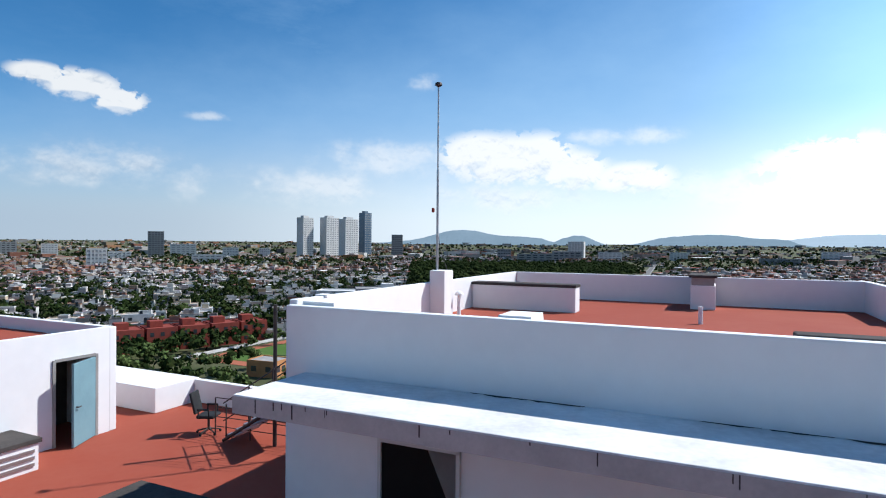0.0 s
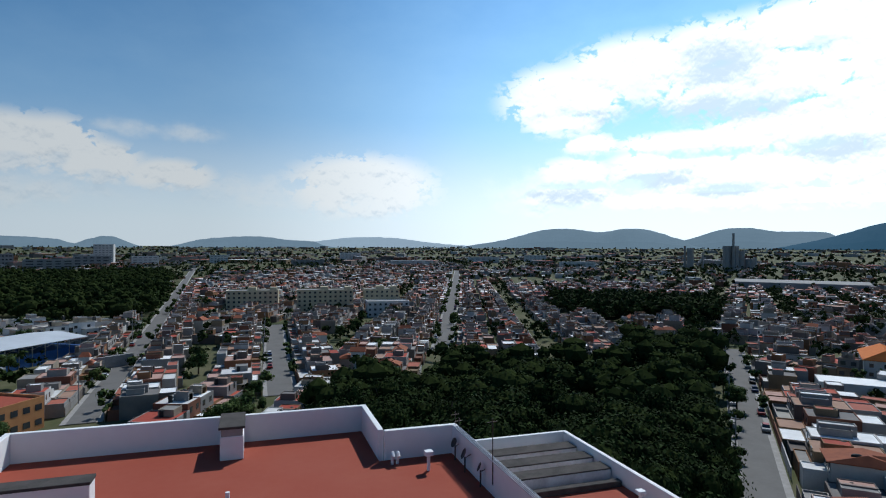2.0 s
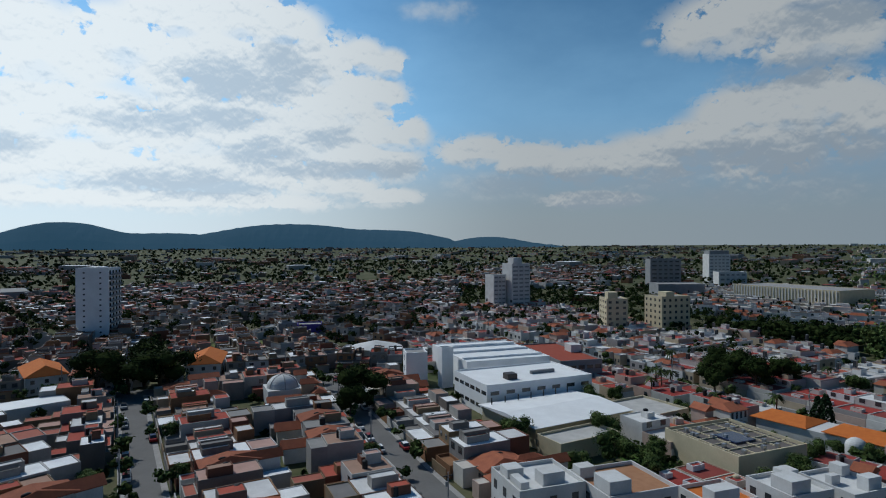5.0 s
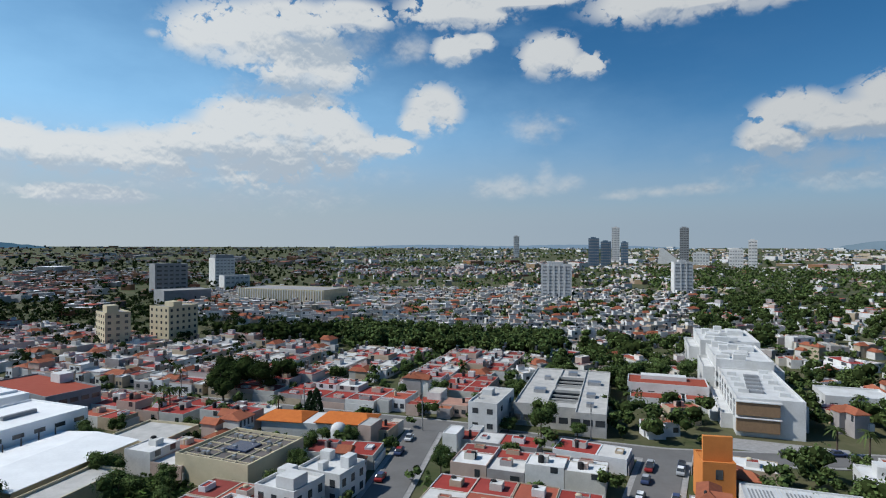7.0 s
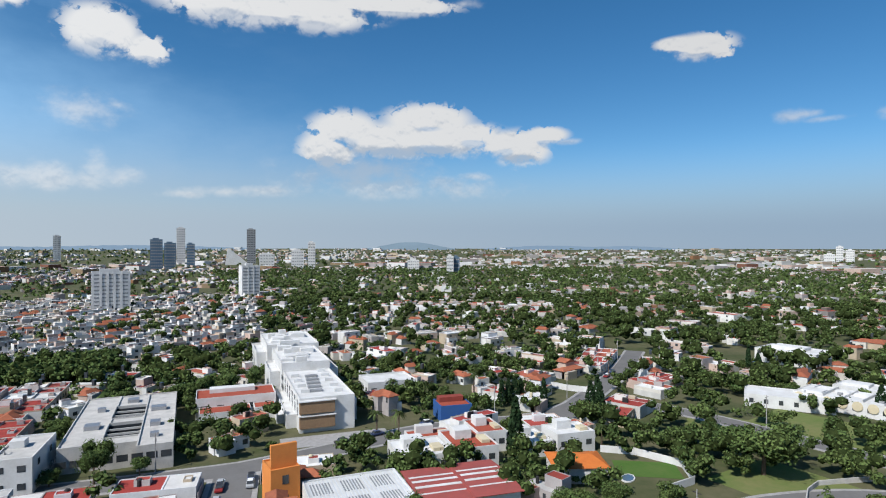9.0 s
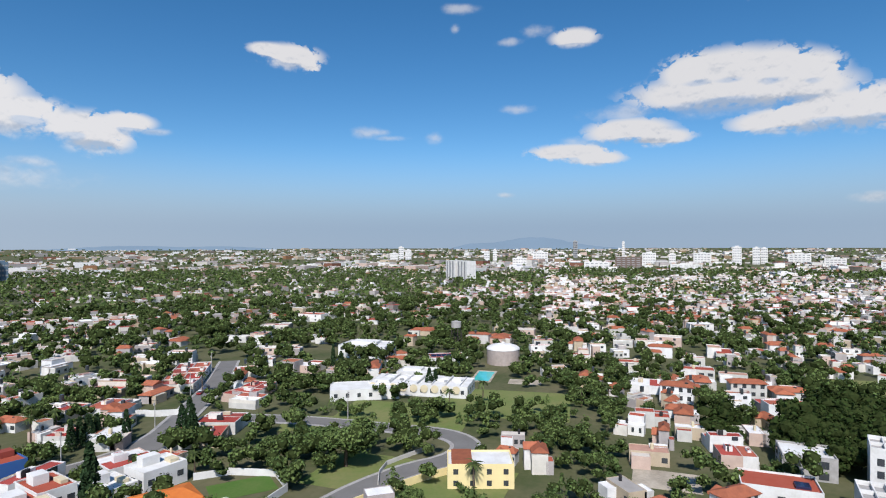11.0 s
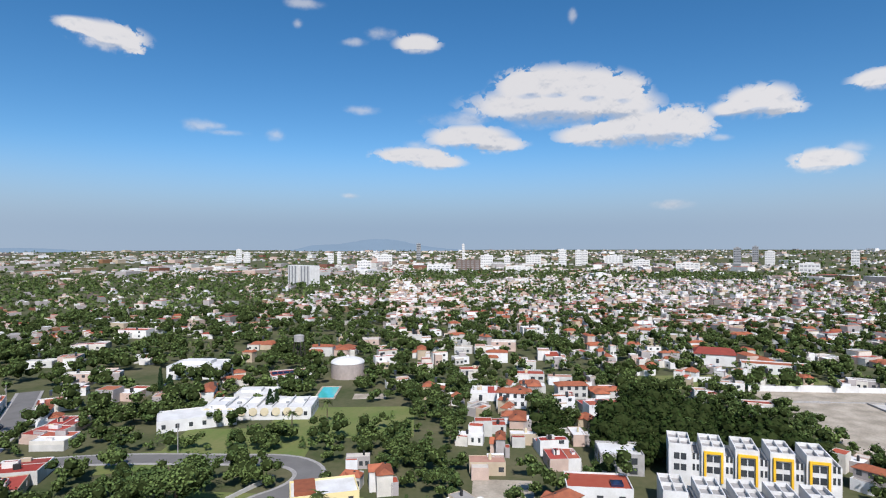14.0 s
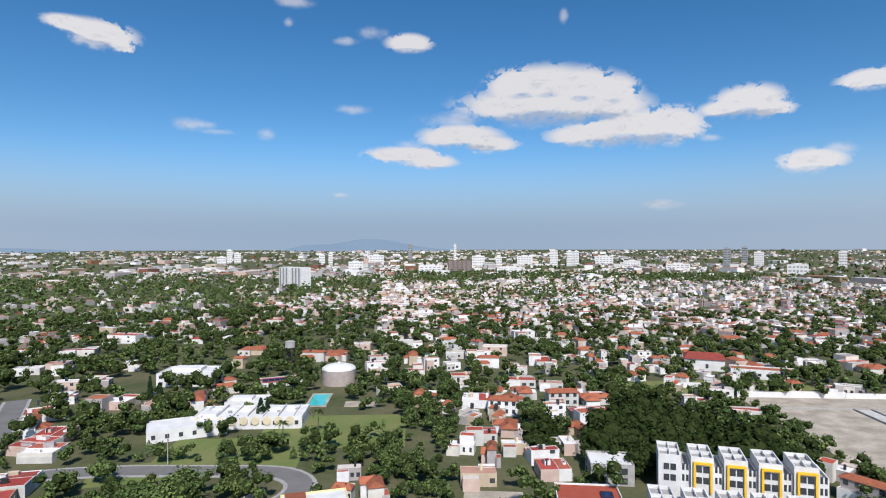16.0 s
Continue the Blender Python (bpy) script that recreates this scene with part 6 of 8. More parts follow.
part("wall", bm, mat("rough_grey_stone", (0.36, 0.31, 0.28), (0.27, 0.23, 0.21), 1.5, 0.95), b)
bm = bmesh.new()
dome(bm, 0, 0, 7.2, 8.3, 2.6, 36, 6)
bmesh.ops.create_uvsphere(bm, u_segments=12, v_segments=8, radius=0.9, matrix=Matrix.Translation((0, 0, 9.9)))
part("lid", bm, LIGHT_WALL, b, "white domed lid")
reserve(-264, -117, 19, 19, 0)
b = empty("water_tower", pose(-283, -154, 0), "steel water tower on four braced legs", "water tower")
for sx_, sy_ in ((-1, -1), (1, -1), (1, 1), (-1, 1)):
    bm = bmesh.new()
    tube(bm, (sx_ * 3, sy_ * 3, 0), (sx_ * 1.7, sy_ * 1.7, 13), 0.2, 6)
    for k in range(3):
        z0 = 1.5 + 4 * k
        q0, q1 = 3 - 1.3 * z0 / 13, 3 - 1.3 * (z0 + 4) / 13
        tube(bm, (sx_ * q0, sy_ * q0, z0), (-sy_ * q1, sx_ * q1, z0 + 4), 0.08, 5)
        tube(bm, (sx_ * q0, sy_ * q0, z0), (-sy_ * q0, sx_ * q0, z0), 0.08, 5)
    part("leg", bm, STEEL, b)
bm = bmesh.new()
tube(bm, (0, 0, 13), (0, 0, 16.2), 2.7, 20)
tube(bm, (0, 0, 16.2), (0, 0, 16.8), 2.8, 20, 0.4)
part("tank", bm, CONCRETE, b, "pale cylindrical tank")
reserve(-283, -154, 7, 7, 0)
b = empty("swimming_pool", pose(-232, -112, 0.06, 0, 0, 107), "turquoise swimming pool with a pale stone edge", "pool")
bm = bmesh.new()
for e in ((-4.5, 4.5, -11, -9.6), (-4.5, 4.5, 9.6, 11), (-4.5, -3.6, -9.6, 9.6), (3.6, 4.5, -9.6, 9.6)):
    block(bm, *e, 0, 0.3)
part("edge", bm, EARTH, b)
bm = bmesh.new()
block(bm, -3.6, 3.6, -9.6, 9.6, 0, 0.2)
part("water", bm, POOL, b)
reserve(-232, -112, 12, 24, 107)
for i, (x, y, w, d, deg, m, lab) in enumerate(((-195, -88, 52, 38, 107, GRASS, "dry green villa lawn"), (-231, -92, 14, 9, 107, EARTH, "pale stone court on the lawn"), (-95, -110, 15, 10, 150, LAWN, "mown green garden lawn"), (-147, -122, 40, 16, 120, GRASS, "sloping dry grass plot"), (-30, -160, 30, 9, 178, CONCRETE, "concrete forecourt of the flats"), (-165, -110, 46, 30, 107, GRASS, "dry grass slope below the villa"), (-120, -78, 50, 24, 100, GRASS, "rough green bank inside the bend"), (93, -89, 22, 10, -18, LAWN, "rows of green planting in a plot"), (-240, 110, 96, 72, 10, EARTH, "bare levelled building plot of pale earth"), (-300, 60, 26, 90, 20, GRASS, "rough green verge"), (-150, -22, 16, 12, 100, EARTH, "rubble strewn building plot"), (285, -18, 20, 40, 0, GRASS, "green open plot"))):
    bm = bmesh.new()
    block(bm, -w / 2, w / 2, -d / 2, d / 2, -0.1, 0.04 + 0.009 * i)
    o = part("grass_plot" if m is not EARTH else "earth_plot", bm, m)
    o.matrix_world = pose(x, y, 0, 0, 0, deg)
    tagged(o, lab, "plot", "", "structure")
    if m is EARTH:
        reserve(x, y, w, d, deg)
reserve(-200, -94, 56, 34, 107)
reserve(-166, -138, 26, 16, 120)
reserve(-172, -112, 30, 14, 120)
reserve(-95, -110, 15, 10, 150)
b = empty("plot_wall", pose(-240, 110, 0, 0, 0, 10), "long pale walls round the building plot", "wall")
for e in ((-48, -47.6, -36, -14, 2.6), (-48, -47.6, -13.9, 10, 3.0), (-48, -47.6, 10.1, 36, 2.4), (-30, -29.7, -34, 36, 0.6), (-29, 10, 2, 2.3, 0.8), (-29, 20, 9, 9.3, 0.8), (-29, -28.7, -34, -12, 1.0), (20, 20.3, 9.3, 36, 0.7), (-64, -63.6, -60, -38, 2.6), (-63.6, -47, -38.4, -38, 2.2)):
    bm = bmesh.new()
    block(bm, *e[:4], 0, e[4], 0.03)
    part("panel", bm, LIGHT_WALL if e[4] > 2 else CONCRETE, b)
bm = bmesh.new()
block(bm, -28.6, 47, 2.4, 8.9, 0.1, 0.19)
o = part("plot_lane", bm, PALE_CONCRETE)
o.matrix_world = pose(-240, 110, 0, 0, 0, 10)
tagged(o, "pale concrete lane across the building plot", "lane", "", "structure")
# white terrace of flats with yellow frames, under construction
for row, (x0, y0, n, deg, h, lab) in enumerate(((-169, 41, 5, 87, 11.2, "white townhouse unit with a yellow balcony frame"), (-150, 37, 5, 92, 6.4, "unfinished white townhouse unit with open roof rooms"))):
    for k in range(n):
        u = (k - (n - 1) / 2) * 8.1
        b = empty("townhouse_unit", pose(x0 + u * math.cos(radians(deg)), y0 + u * math.sin(radians(deg)), 0, 0, 0, deg), lab, "townhouse", "townhouse row")
        bm = bmesh.new()
        tub(bm, -4, 1.6, -5.5, 5.5, 0, h, 1.0, 0.25)
        tub(bm, 1.6, 4, -4.6, 5.5, 0, h - 2.6, 0.8, 0.25)
        block(bm, -3.8, 1.4, -0.2, 0.1, h - 1.0, h - 0.1)
        block(bm, -1.2, -0.95, -5.2, 5.2, h - 1.0, h - 0.1)
        part("wall", bm, LIGHT_WALL, b)
        bm = bmesh.new()
        block(bm, -3.7, 1.3, -5.2, 5.2, h - 1.1, h - 0.96)
        block(bm, 1.9, 3.7, -4.3, 5.2, h - 3.5, h - 3.36)
        part("roof", bm, CONCRETE, b)
        if row == 0 and k > 0:
            bm = bmesh.new()
            for e in ((-3.4, 1.2, h - 1.9, h - 1.3), (-3.4, -2.85, h - 9.2, h - 1.9), (0.65, 1.2, h - 9.2, h - 1.9)):
                block(bm, e[0], e[1], -6.1, -5.45, max(e[2], 0.1), max(e[3], 0.3))
            part("balcony_frame", bm, OCHRE, b, "yellow painted balcony frame")
        for fl in range(1 + row, 3):
            for px in (-2.0, -0.3, 2.3, 3.3):
                w = 1.4 if px < 1 else 0.6
                if (w, 1.7) not in WINDOWS:
                    WINDOWS[(w, 1.7)] = make_window(w, 1.7)
                shared("window", WINDOWS[(w, 1.7)], pose(px, -5.52 if px < 1 else -4.62, h - 9.9 + fl * 2.9), b)
    reserve(x0, y0, 42, 13, deg)
building("unfinished_house", "grey house with an unfinished slab roof", "house", -173, 8, 12, 11, 6, 98, CONCRETE, LIGHT_WALL, 2, 2, 2, (2.2, 1.8), "flr")
building("red_decked_house", "low house with red roofs and a solar panel", "house", -150, 2, 16, 10, 5, 98, LIGHT_WALL, RED_ROOF, 1, 3, 2, (1.6, 1.4), "flr", 0.5, [(3, 6, -3, 0, 0.2, SOLAR)])
b = empty("red_roofed_hall", pose(-346, 64, 0, 0, 0, 83), "white house with a broad red pitched roof", "house")
bm = bmesh.new()
block(bm, -10, 10, -9, 9, 0, 6)
part("wall", bm, LIGHT_WALL, b)
bm = bmesh.new()
gable(bm, -10, 10, -9, 9, 6, 2.6, 0.6, 3)
part("roof", bm, RED_BRICK, b, "red pitched roof")
reserve(-346, 64, 22, 20, 83)
building("white_garden_hall", "long low white house with flat roofs", "villa", -325, 88, 30, 10, 5, 83, LIGHT_WALL, TILE, 1, 8, 2, (1.6, 1.4), "f")
b = building("yellow_house", "yellow house with a terracotta roof", "house", -127, -62, 16, 10, 6, 120, PALE_YELLOW, LIGHT_WALL, 2, 4, 2, (1.2, 1.3), "flr", 0.5, [(-7, -2, -4, 4, 0.6, TILE)])
building("two_wing_villa", "large white modern villa with flat roofs", "villa", -248, -189, 26, 18, 6.5, 106, LIGHT_WALL, LIGHT_WALL, 2, 6, 4, (1.8, 1.5), "flr", 0.4, [(-8, 6, -3, 5, 1.2)])




def low_wall(pts, h, material, label):
    """A garden wall as a thing, one panel for each stretch."""
    b = empty("garden_wall", pose(*pts[0], 0), label, "wall", "garden walls")
    for p, q in zip(pts, pts[1:]):
        d = Vector(q) - Vector(p)
        bm = bmesh.new()
        block(bm, 0, d.length, -0.12, 0.12, -0.1, h, 0.03)
        o = part("panel", bm, material, b)
        o.matrix_basis = pose(p[0] - pts[0][0], p[1] - pts[0][1], 0, 0, 0, math.degrees(math.atan2(d.y, d.x)))


low_wall(((-110, -195), (-119, -188), (-121, -183), (-129, -174)), 2.2, LIGHT_WALL, "white rendered garden wall along the street")
low_wall(((-92, -124), (-99, -119), (-104, -108), (-99, -99), (-88, -97)), 1.8, LIGHT_WALL, "white garden wall round the lawn")
low_wall(((-112, -82), (-118, -86), (-124, -88), (-134, -86), (-141, -84)), 1.2, PALE_CONCRETE, "low pale wall inside the bend")
low_wall(((-100, -80), (-108, -78), (-120, -74), (-134, -67)), 2.0, PALE_YELLOW, "cream wall outside the bend")
b = empty("garden_pool", pose(-87, -107, 0.1, 0, 0, 40), "small oval garden pool with a white rim", "pool")
for nm, k, z, m in (("rim", 1.0, 0.12, LIGHT_WALL), ("water", 0.82, 0.16, BLUE_GLASS)):
    bm = bmesh.new()
    tube(bm, (0, 0, -0.1), (0, 0, z), 2.6 * k, 24)
    bmesh.ops.scale(bm, vec=(1, 0.6, 1), verts=bm.verts)
    part(nm, bm, m, b)
# ---- houses of the town ----
rng = random.Random(7)


def house_form(r, kind):
    """Volumes of one house in a lot of width 1 and depth 1: x0, x1, y0, y1 as shares and a height."""
    if kind == "south":
        k = r.uniform(0.4, 0.55)
        f = [(0, 1, k, 0.98, r.choice((3.2, 3.4, 3.6, 5.2))), (0, 1, 0.02, k, r.choice((3.0, 3.2, 3.4)))]
        a, b = r.uniform(0.05, 0.6), r.uniform(0.5, 0.7)
        f.append((a, a + r.uniform(0.25, 0.36), b, b + r.uniform(0.12, 0.2), f[0][4] + r.uniform(0.5, 1.8)))
        f.append((0.4, r.uniform(0.6, 0.8), 0.1, 0.2, f[1][4] + r.uniform(0.3, 0.9)))
    elif kind == "row":
        two = r.choice((3.4, 5.2, 5.6, 6.0))
        f = [(0, 1, r.uniform(0.16, 0.28), r.uniform(0.62, 0.74), two)]
        f.append((0, r.uniform(0.5, 1), f[0][3], r.uniform(0.86, 1.0), r.choice((2.9, 3.2, 5.6))))
        f.append((r.choice((0, 0.45)), 1, r.uniform(0.0, 0.06), f[0][2], r.choice((2.6, 2.9, 3.1))))
        for _ in range(r.choice((1, 1, 2))):
            a = r.uniform(0.05, 0.55)
            f.append((a, a + r.uniform(0.3, 0.42), f[0][2] + 0.08, f[0][2] + r.uniform(0.26, 0.4), two + r.uniform(0.9, 2.3)))
    else:
        one = r.choice((3.2, 3.4, 3.6, 5.6))
        f = [(0.06, 0.94, r.uniform(0.2, 0.3), r.uniform(0.6, 0.74), one), (0.06, r.uniform(0.45, 0.6), 0.06, 0.3, r.choice((3.2, 3.5))), (r.uniform(0.4, 0.55), 0.9, 0.55, 0.94, r.choice((3.0, 3.3, 5.4)))]
    return f


def make_house(kind, w, d, seed):
    """A house as a thing: walls, roofs, windows, door, water tank. Its street front faces -y."""
    r = random.Random(seed)
    villa = kind in ("villa", "tiled")
    labels = {"south": "pale two-storey row house with flat red roofs", "row": "narrow two-storey row house with flat roofs", "villa": "white villa with flat roofs and garden", "tiled": "white house under terracotta tiled roofs"}
    b = empty("house", Matrix(), labels[kind], "house", "houses of the town")
    wall_mat, roof_mat = (HOUSE_WALL, HOUSE_ROOF) if kind == "row" else (VILLA_WALL, SOUTH_ROOF if kind == "south" else VILLA_ROOF)
    form = house_form(r, "villa" if villa else kind)
    for i, (x0, x1, y0, y1, h) in enumerate(form):
        x0, x1, y0, y1 = (x0 - 0.5) * w, (x1 - 0.5) * w, (y0 - 0.5) * d, (y1 - 0.5) * d
        bm = bmesh.new()
        pitched = kind == "tiled" and i != 1
        if pitched:
            block(bm, x0, x1, y0, y1, 0, h)
        else:
            tub(bm, x0, x1, y0, y1, 0, h, r.uniform(0.25, 0.6), 0.16)
        part("wall", bm, wall_mat, b)
        bm = bmesh.new()
        if pitched:
            if x1 - x0 >= y1 - y0:
                gable(bm, x0, x1, y0, y1, h, r.uniform(1.2, 1.8), 0.4, r.choice((0, 2.0)))
            else:
                gable(bm, y0, y1, x0, x1, h, r.uniform(1.2, 1.8), 0.4, r.choice((0, 2.0)))
                bmesh.ops.transform(bm, matrix=Matrix(((0, 1, 0, 0), (1, 0, 0, 0), (0, 0, 1, 0), (0, 0, 0, 1))), verts=bm.verts)
                bmesh.ops.reverse_faces(bm, faces=bm.faces)
            part("roof", bm, TILE, b)
        elif h > 2.7 or villa:
            block(bm, x0 + 0.17, x1 - 0.17, y0 + 0.17, y1 - 0.17, h - 0.6, h - r.uniform(0.1, 0.22))
            part("roof", bm, roof_mat, b)
    x0, x1, y0, y1, h = form[0]
    floors = 2 if h > 5 else 1
    front, back = (y0 - 0.5) * d, (y1 - 0.5) * d
    size = r.choice(((1.3, 1.2), (1.7, 1.3), (1.0, 1.5)))
    if size not in WINDOWS:
        WINDOWS[size] = make_window(*size)
    n = 2 if w < 10 else 4
    for fl in range(floors):
        for k in range(n):
            p = ((k + 0.5) / n - 0.5) * w * (x1 - x0)
            if fl or villa:
                shared("window", WINDOWS[size], pose(p, front, 1.0 + fl * 2.9), b)
            if fl == floors - 1 and k % 2 == 0:
                shared("window", WINDOWS[size], pose(p, back, 1.0 + fl * 2.9), b)
    bm = bmesh.new()
    x, y, z = r.uniform(-0.25, 0.25) * w, (y0 + y1 - 1) / 2 * d + r.uniform(-1, 1), h - 0.2
    tube(bm, (x, y, z), (x, y, z + 1.3), 0.55, 12)
    dome(bm, x, y, z + 1.3, 0.55, 0.3, 12, 3)
    part("water_tank", bm, r.choice((BLACK_PLASTIC, BLACK_PLASTIC, CREAM)), b)
    if not villa:
        bm = bmesh.new()
        block(bm, -w * 0.5, w * 0.5, -d * 0.5 - 0.1, -d * 0.5 + 0.08, 0, 2.1)
        part("garden_wall", bm, wall_mat, b)
    return b


def heap_house(h, x, y, w, d, rot, kind, r, fine):
    """A far house in the joined mesh: its volumes, parapets, windows and tank."""
    c, s = math.cos(rot), math.sin(rot)
    i0 = {"row": 0, "south": 5, "terrace": 8}.get(kind, 3)
    for j, (x0, x1, y0, y1, z) in enumerate(house_form(r, {"row": "row", "terrace": "row", "south": "south"}.get(kind, "villa"))):
        px, py, ww, dd = ((x0 + x1 - 1) / 2) * w, ((y0 + y1 - 1) / 2) * d, (x1 - x0) * w, (y1 - y0) * d
        cx, cy = x + px * c - py * s, y + px * s + py * c
        h.box(cx, cy, 0, ww, dd, z, rot, i0, i0 + 1)
        if kind == "tiled" and j != 1:
            h.prism(cx, cy, z, ww, dd, r.uniform(1.0, 1.6), rot, 7)
        elif fine:
            k = 0.2
            for a, b, e, f in ((0, -dd / 2 + k / 2, ww, k), (0, dd / 2 - k / 2, ww, k), (-ww / 2 + k / 2, 0, k, dd - 2 * k), (ww / 2 - k / 2, 0, k, dd - 2 * k)):
                h.box(cx + a * c - b * s, cy + a * s + b * c, z, e, f, 0.4, rot, i0)
            if ww > 3 and z < 7:
                for fl in range(int(z // 2.8)):
                    for sgn in (-1, 1):
                        for a in (-ww / 4, ww / 4):
                            b = sgn * (dd / 2 + 0.01)
                            h.box(cx + a * c - b * s, cy + a * s + b * c, 1.0 + fl * 2.9, min(1.4, ww / 4), 0.08, 1.2, rot, 2)
    if r.random() < 0.6:
        h.box(x + r.uniform(-2, 2), y + r.uniform(-2, 2), 5.6, 1.0, 1.0, 2.0, rot, 2)


LOTS = []


def district(cx, cy, angle, size, street, lot, depth, test, fill, kinds, back=0.0):
    """Rows of lots back to back along parallel streets."""
    rot = radians(angle)
    c, s = math.cos(rot), math.sin(rot)
    period = street + 2 * depth
    for i in range(-int(size / period) - 1, int(size / period) + 2):
        for side in (0, 1):
            q = i * period + (street / 2 + depth / 2 if side == 0 else street / 2 + depth * 1.5)
            p = -size
            while p < size:
                kind = rng.choice(kinds)
                w = lot * rng.uniform(0.85, 1.3)
                x, y = cx + (p + w / 2) * c - q * s, cy + (p + w / 2) * s + q * c
                p += w
                r = math.hypot(x, y)
                if rng.random() > fill or r < 78 or not test(x, y) or no_house(x, y):
                    continue
                if r < 1000 and (road_gap(x, y) < depth * 0.36 or not is_free(x, y, w * 0.26)):
                    continue
                dd = depth * (0.97 if kind in ("row", "south", "terrace") else rng.uniform(0.6, 0.8))
                LOTS.append((r, x, y, w * 0.985, dd, rot + (0 if side == 0 else math.pi) , kind))
                reserve(x, y, w, dd, angle)


def sector(a0, a1, r0, r1):
    def test(x, y):
        a, r = polar(x, y)
        return (a - a0) % 360 < (a1 - a0) % 360 and r0 < r < r1
    return test


def frontage(pts, width, lot, kinds, deepest, fill=0.95, sides=(-1, 1)):
    """Lots side by side along a street, each as deep as its neighbours allow."""
    for a, b in zip(pts, pts[1:]):
        a, b = Vector(a), Vector(b)
        d = (b - a).normalized()
        for sgn in sides:
            nrm = Vector((-d.y, d.x)) * sgn
            p = 0.0
            while p < (b - a).length - 2:
                w = lot * rng.uniform(0.8, 1.3)
                c = a + d * (p + w / 2)
                p += w
                if rng.random() > fill or c.length > 620:
                    continue
                for dd in (deepest, deepest * 0.8, deepest * 0.62, deepest * 0.45):
                    q = c + nrm * (width / 2 + 1.6 + dd / 2)
                    far = c + nrm * (width / 2 + 1.6 + dd)
                    if q.length > 82 and is_free(q.x, q.y, w * 0.3) and is_free(far.x, far.y, 0.2) and road_gap(far.x, far.y) > 0.3 and road_gap(q.x, q.y) > 0.5 and not no_house(q.x, q.y):
                        rot = math.atan2(-nrm.x, nrm.y)
                        kind = rng.choice(kinds)
                        LOTS.append((q.length, q.x, q.y, w * 0.985, dd, rot, kind))
                        reserve(q.x, q.y, w, dd, math.degrees(rot))
                        break


def hamlet(n, test, kinds, size, gap=1.5, clump=-9.0):
    """Houses scattered with no common line."""
    for _ in range(n):
        x, y = rng.uniform(-560, 60), rng.uniform(-560, 260)
        if not test(x, y) or noise.noise((x / 60, y / 60, 8.0)) < clump:
            continue
        w, d = size * rng.uniform(0.7, 1.25), size * rng.uniform(0.7, 1.2)
        if road_gap(x, y) < d * 0.6 or not is_free(x, y, max(w, d) * 0.5 + gap) or no_house(x, y):
            continue
        rot = radians(30 + 25 * noise.noise((x / 90, y / 90, 1.0)) * 4 + rng.choice((0, 90, 180, 270)))
        LOTS.append((math.hypot(x, y), x, y, w, d, rot, rng.choice(kinds)))
        reserve(x, y, w, d, math.degrees(rot))


for x in (13, 21, 29, 37):
    for y in (-122, -104):
        LOTS.append((math.hypot(x, y), x, y, 7.9, 13, 0 if y < -110 else math.pi, "south"))
        reserve(x, y, 8, 13, 0)
# houses that stand out among the western and south-western gardens: x, y, width
GARDEN_VILLAS = [(-167, -206, 9.4), (-296, -305, 17.6), (-342, -315, 19.9), (-354, -383, 9.4), (-245, -286, 13.5), (-249, -270, 12.0), (-201, -191, 14.2), (-370, -112, 13.2), (-274, -106, 14.3), (-358, -143, 11.9), (-341, -76, 10.2), (-342, -64, 10.9), (-357, -54, 14.0), (-424, -44, 14.8), (-330, -23, 15.9), (-282, -58, 12.4), (-280, -30, 13.6), (-276, -15, 10.6)]
HILL_VILLAS = [(-196, -34, 10.7), (-184, -38, 8.3), (-187, -21, 8.4), (-193, -5, 8.3), (-160, -28, 9.6), (-155, -65, 6.5), (-362, 123, 12.5), (-367, 143, 15.6), (-450, 150, 15.6), (-164, -211, 12.1), (-122, -300, 11.1), (-138, -313, 11.1), (-142, -289, 12.4), (-114, -321, 12.8), (-56, -274, 9.0), (-90, -191, 7.3), (-94, -137, 6.6), (-70, -325, 10.1), (-83, -320, 10.2)]
RED_ROOFED = [(-162, -178, 9.9), (-147, -166, 9.0), (-242, -44, 10.6), (-182, -12, 7.4), (-171, -8, 7.4), (-231, 3, 12.0), (-117, -201, 11.4), (-152, -175, 9.1), (-69, -264, 13.0), (-83, -132, 6.2)]
TILE_ROOFED = [(-325, -202, 14.2), (-285, -186, 5.7), (-312, -155, 13.3), (-322, -145, 15.3), (-319, -96, 10.4), (-319, -52, 11.3), (-259, -26, 10.1), (-231, -31, 10.9), (-207, -26, 10.2), (-176, -27, 6.3), (-211, -1, 8.4), (-251, -9, 12.0), (-256, 5, 12.1), (-141, -61, 5.1), (-141, -52, 6.5), (-345, 86, 15.3), (-331, 100, 10.4), (-352, 148, 11.9), (-442, 99, 14.2), (-135, -204, 12.0), (-94, -307, 8.9), (-70, -223, 7.4), (-50, -179, 6.9), (-89, -209, 7.9)]
place_r = random.Random(41)
GARDENS = []
for places, kind in ((GARDEN_VILLAS, "villa"), (HILL_VILLAS, "villa"), (RED_ROOFED, "south"), (TILE_ROOFED, "tiled")):
    for x, y, w in places:
        w *= 1.2
        d = w * place_r.uniform(0.85, 1.1)
        if not is_free(x, y, w * 0.2) or road_gap(x, y) < w * 0.3:
            continue
        rot = radians(105 + place_r.choice((0, 90, 180)) + place_r.uniform(-14, 14))
        LOTS.append((math.hypot(x, y) - 110, x, y, w, d, rot, kind))
        reserve(x, y, w, d, math.degrees(rot))
        GARDENS.append((x * (1 - 13 / math.hypot(x, y)), y * (1 - 13 / math.hypot(x, y)), w * 1.1, 17, math.degrees(math.atan2(-x, y))))
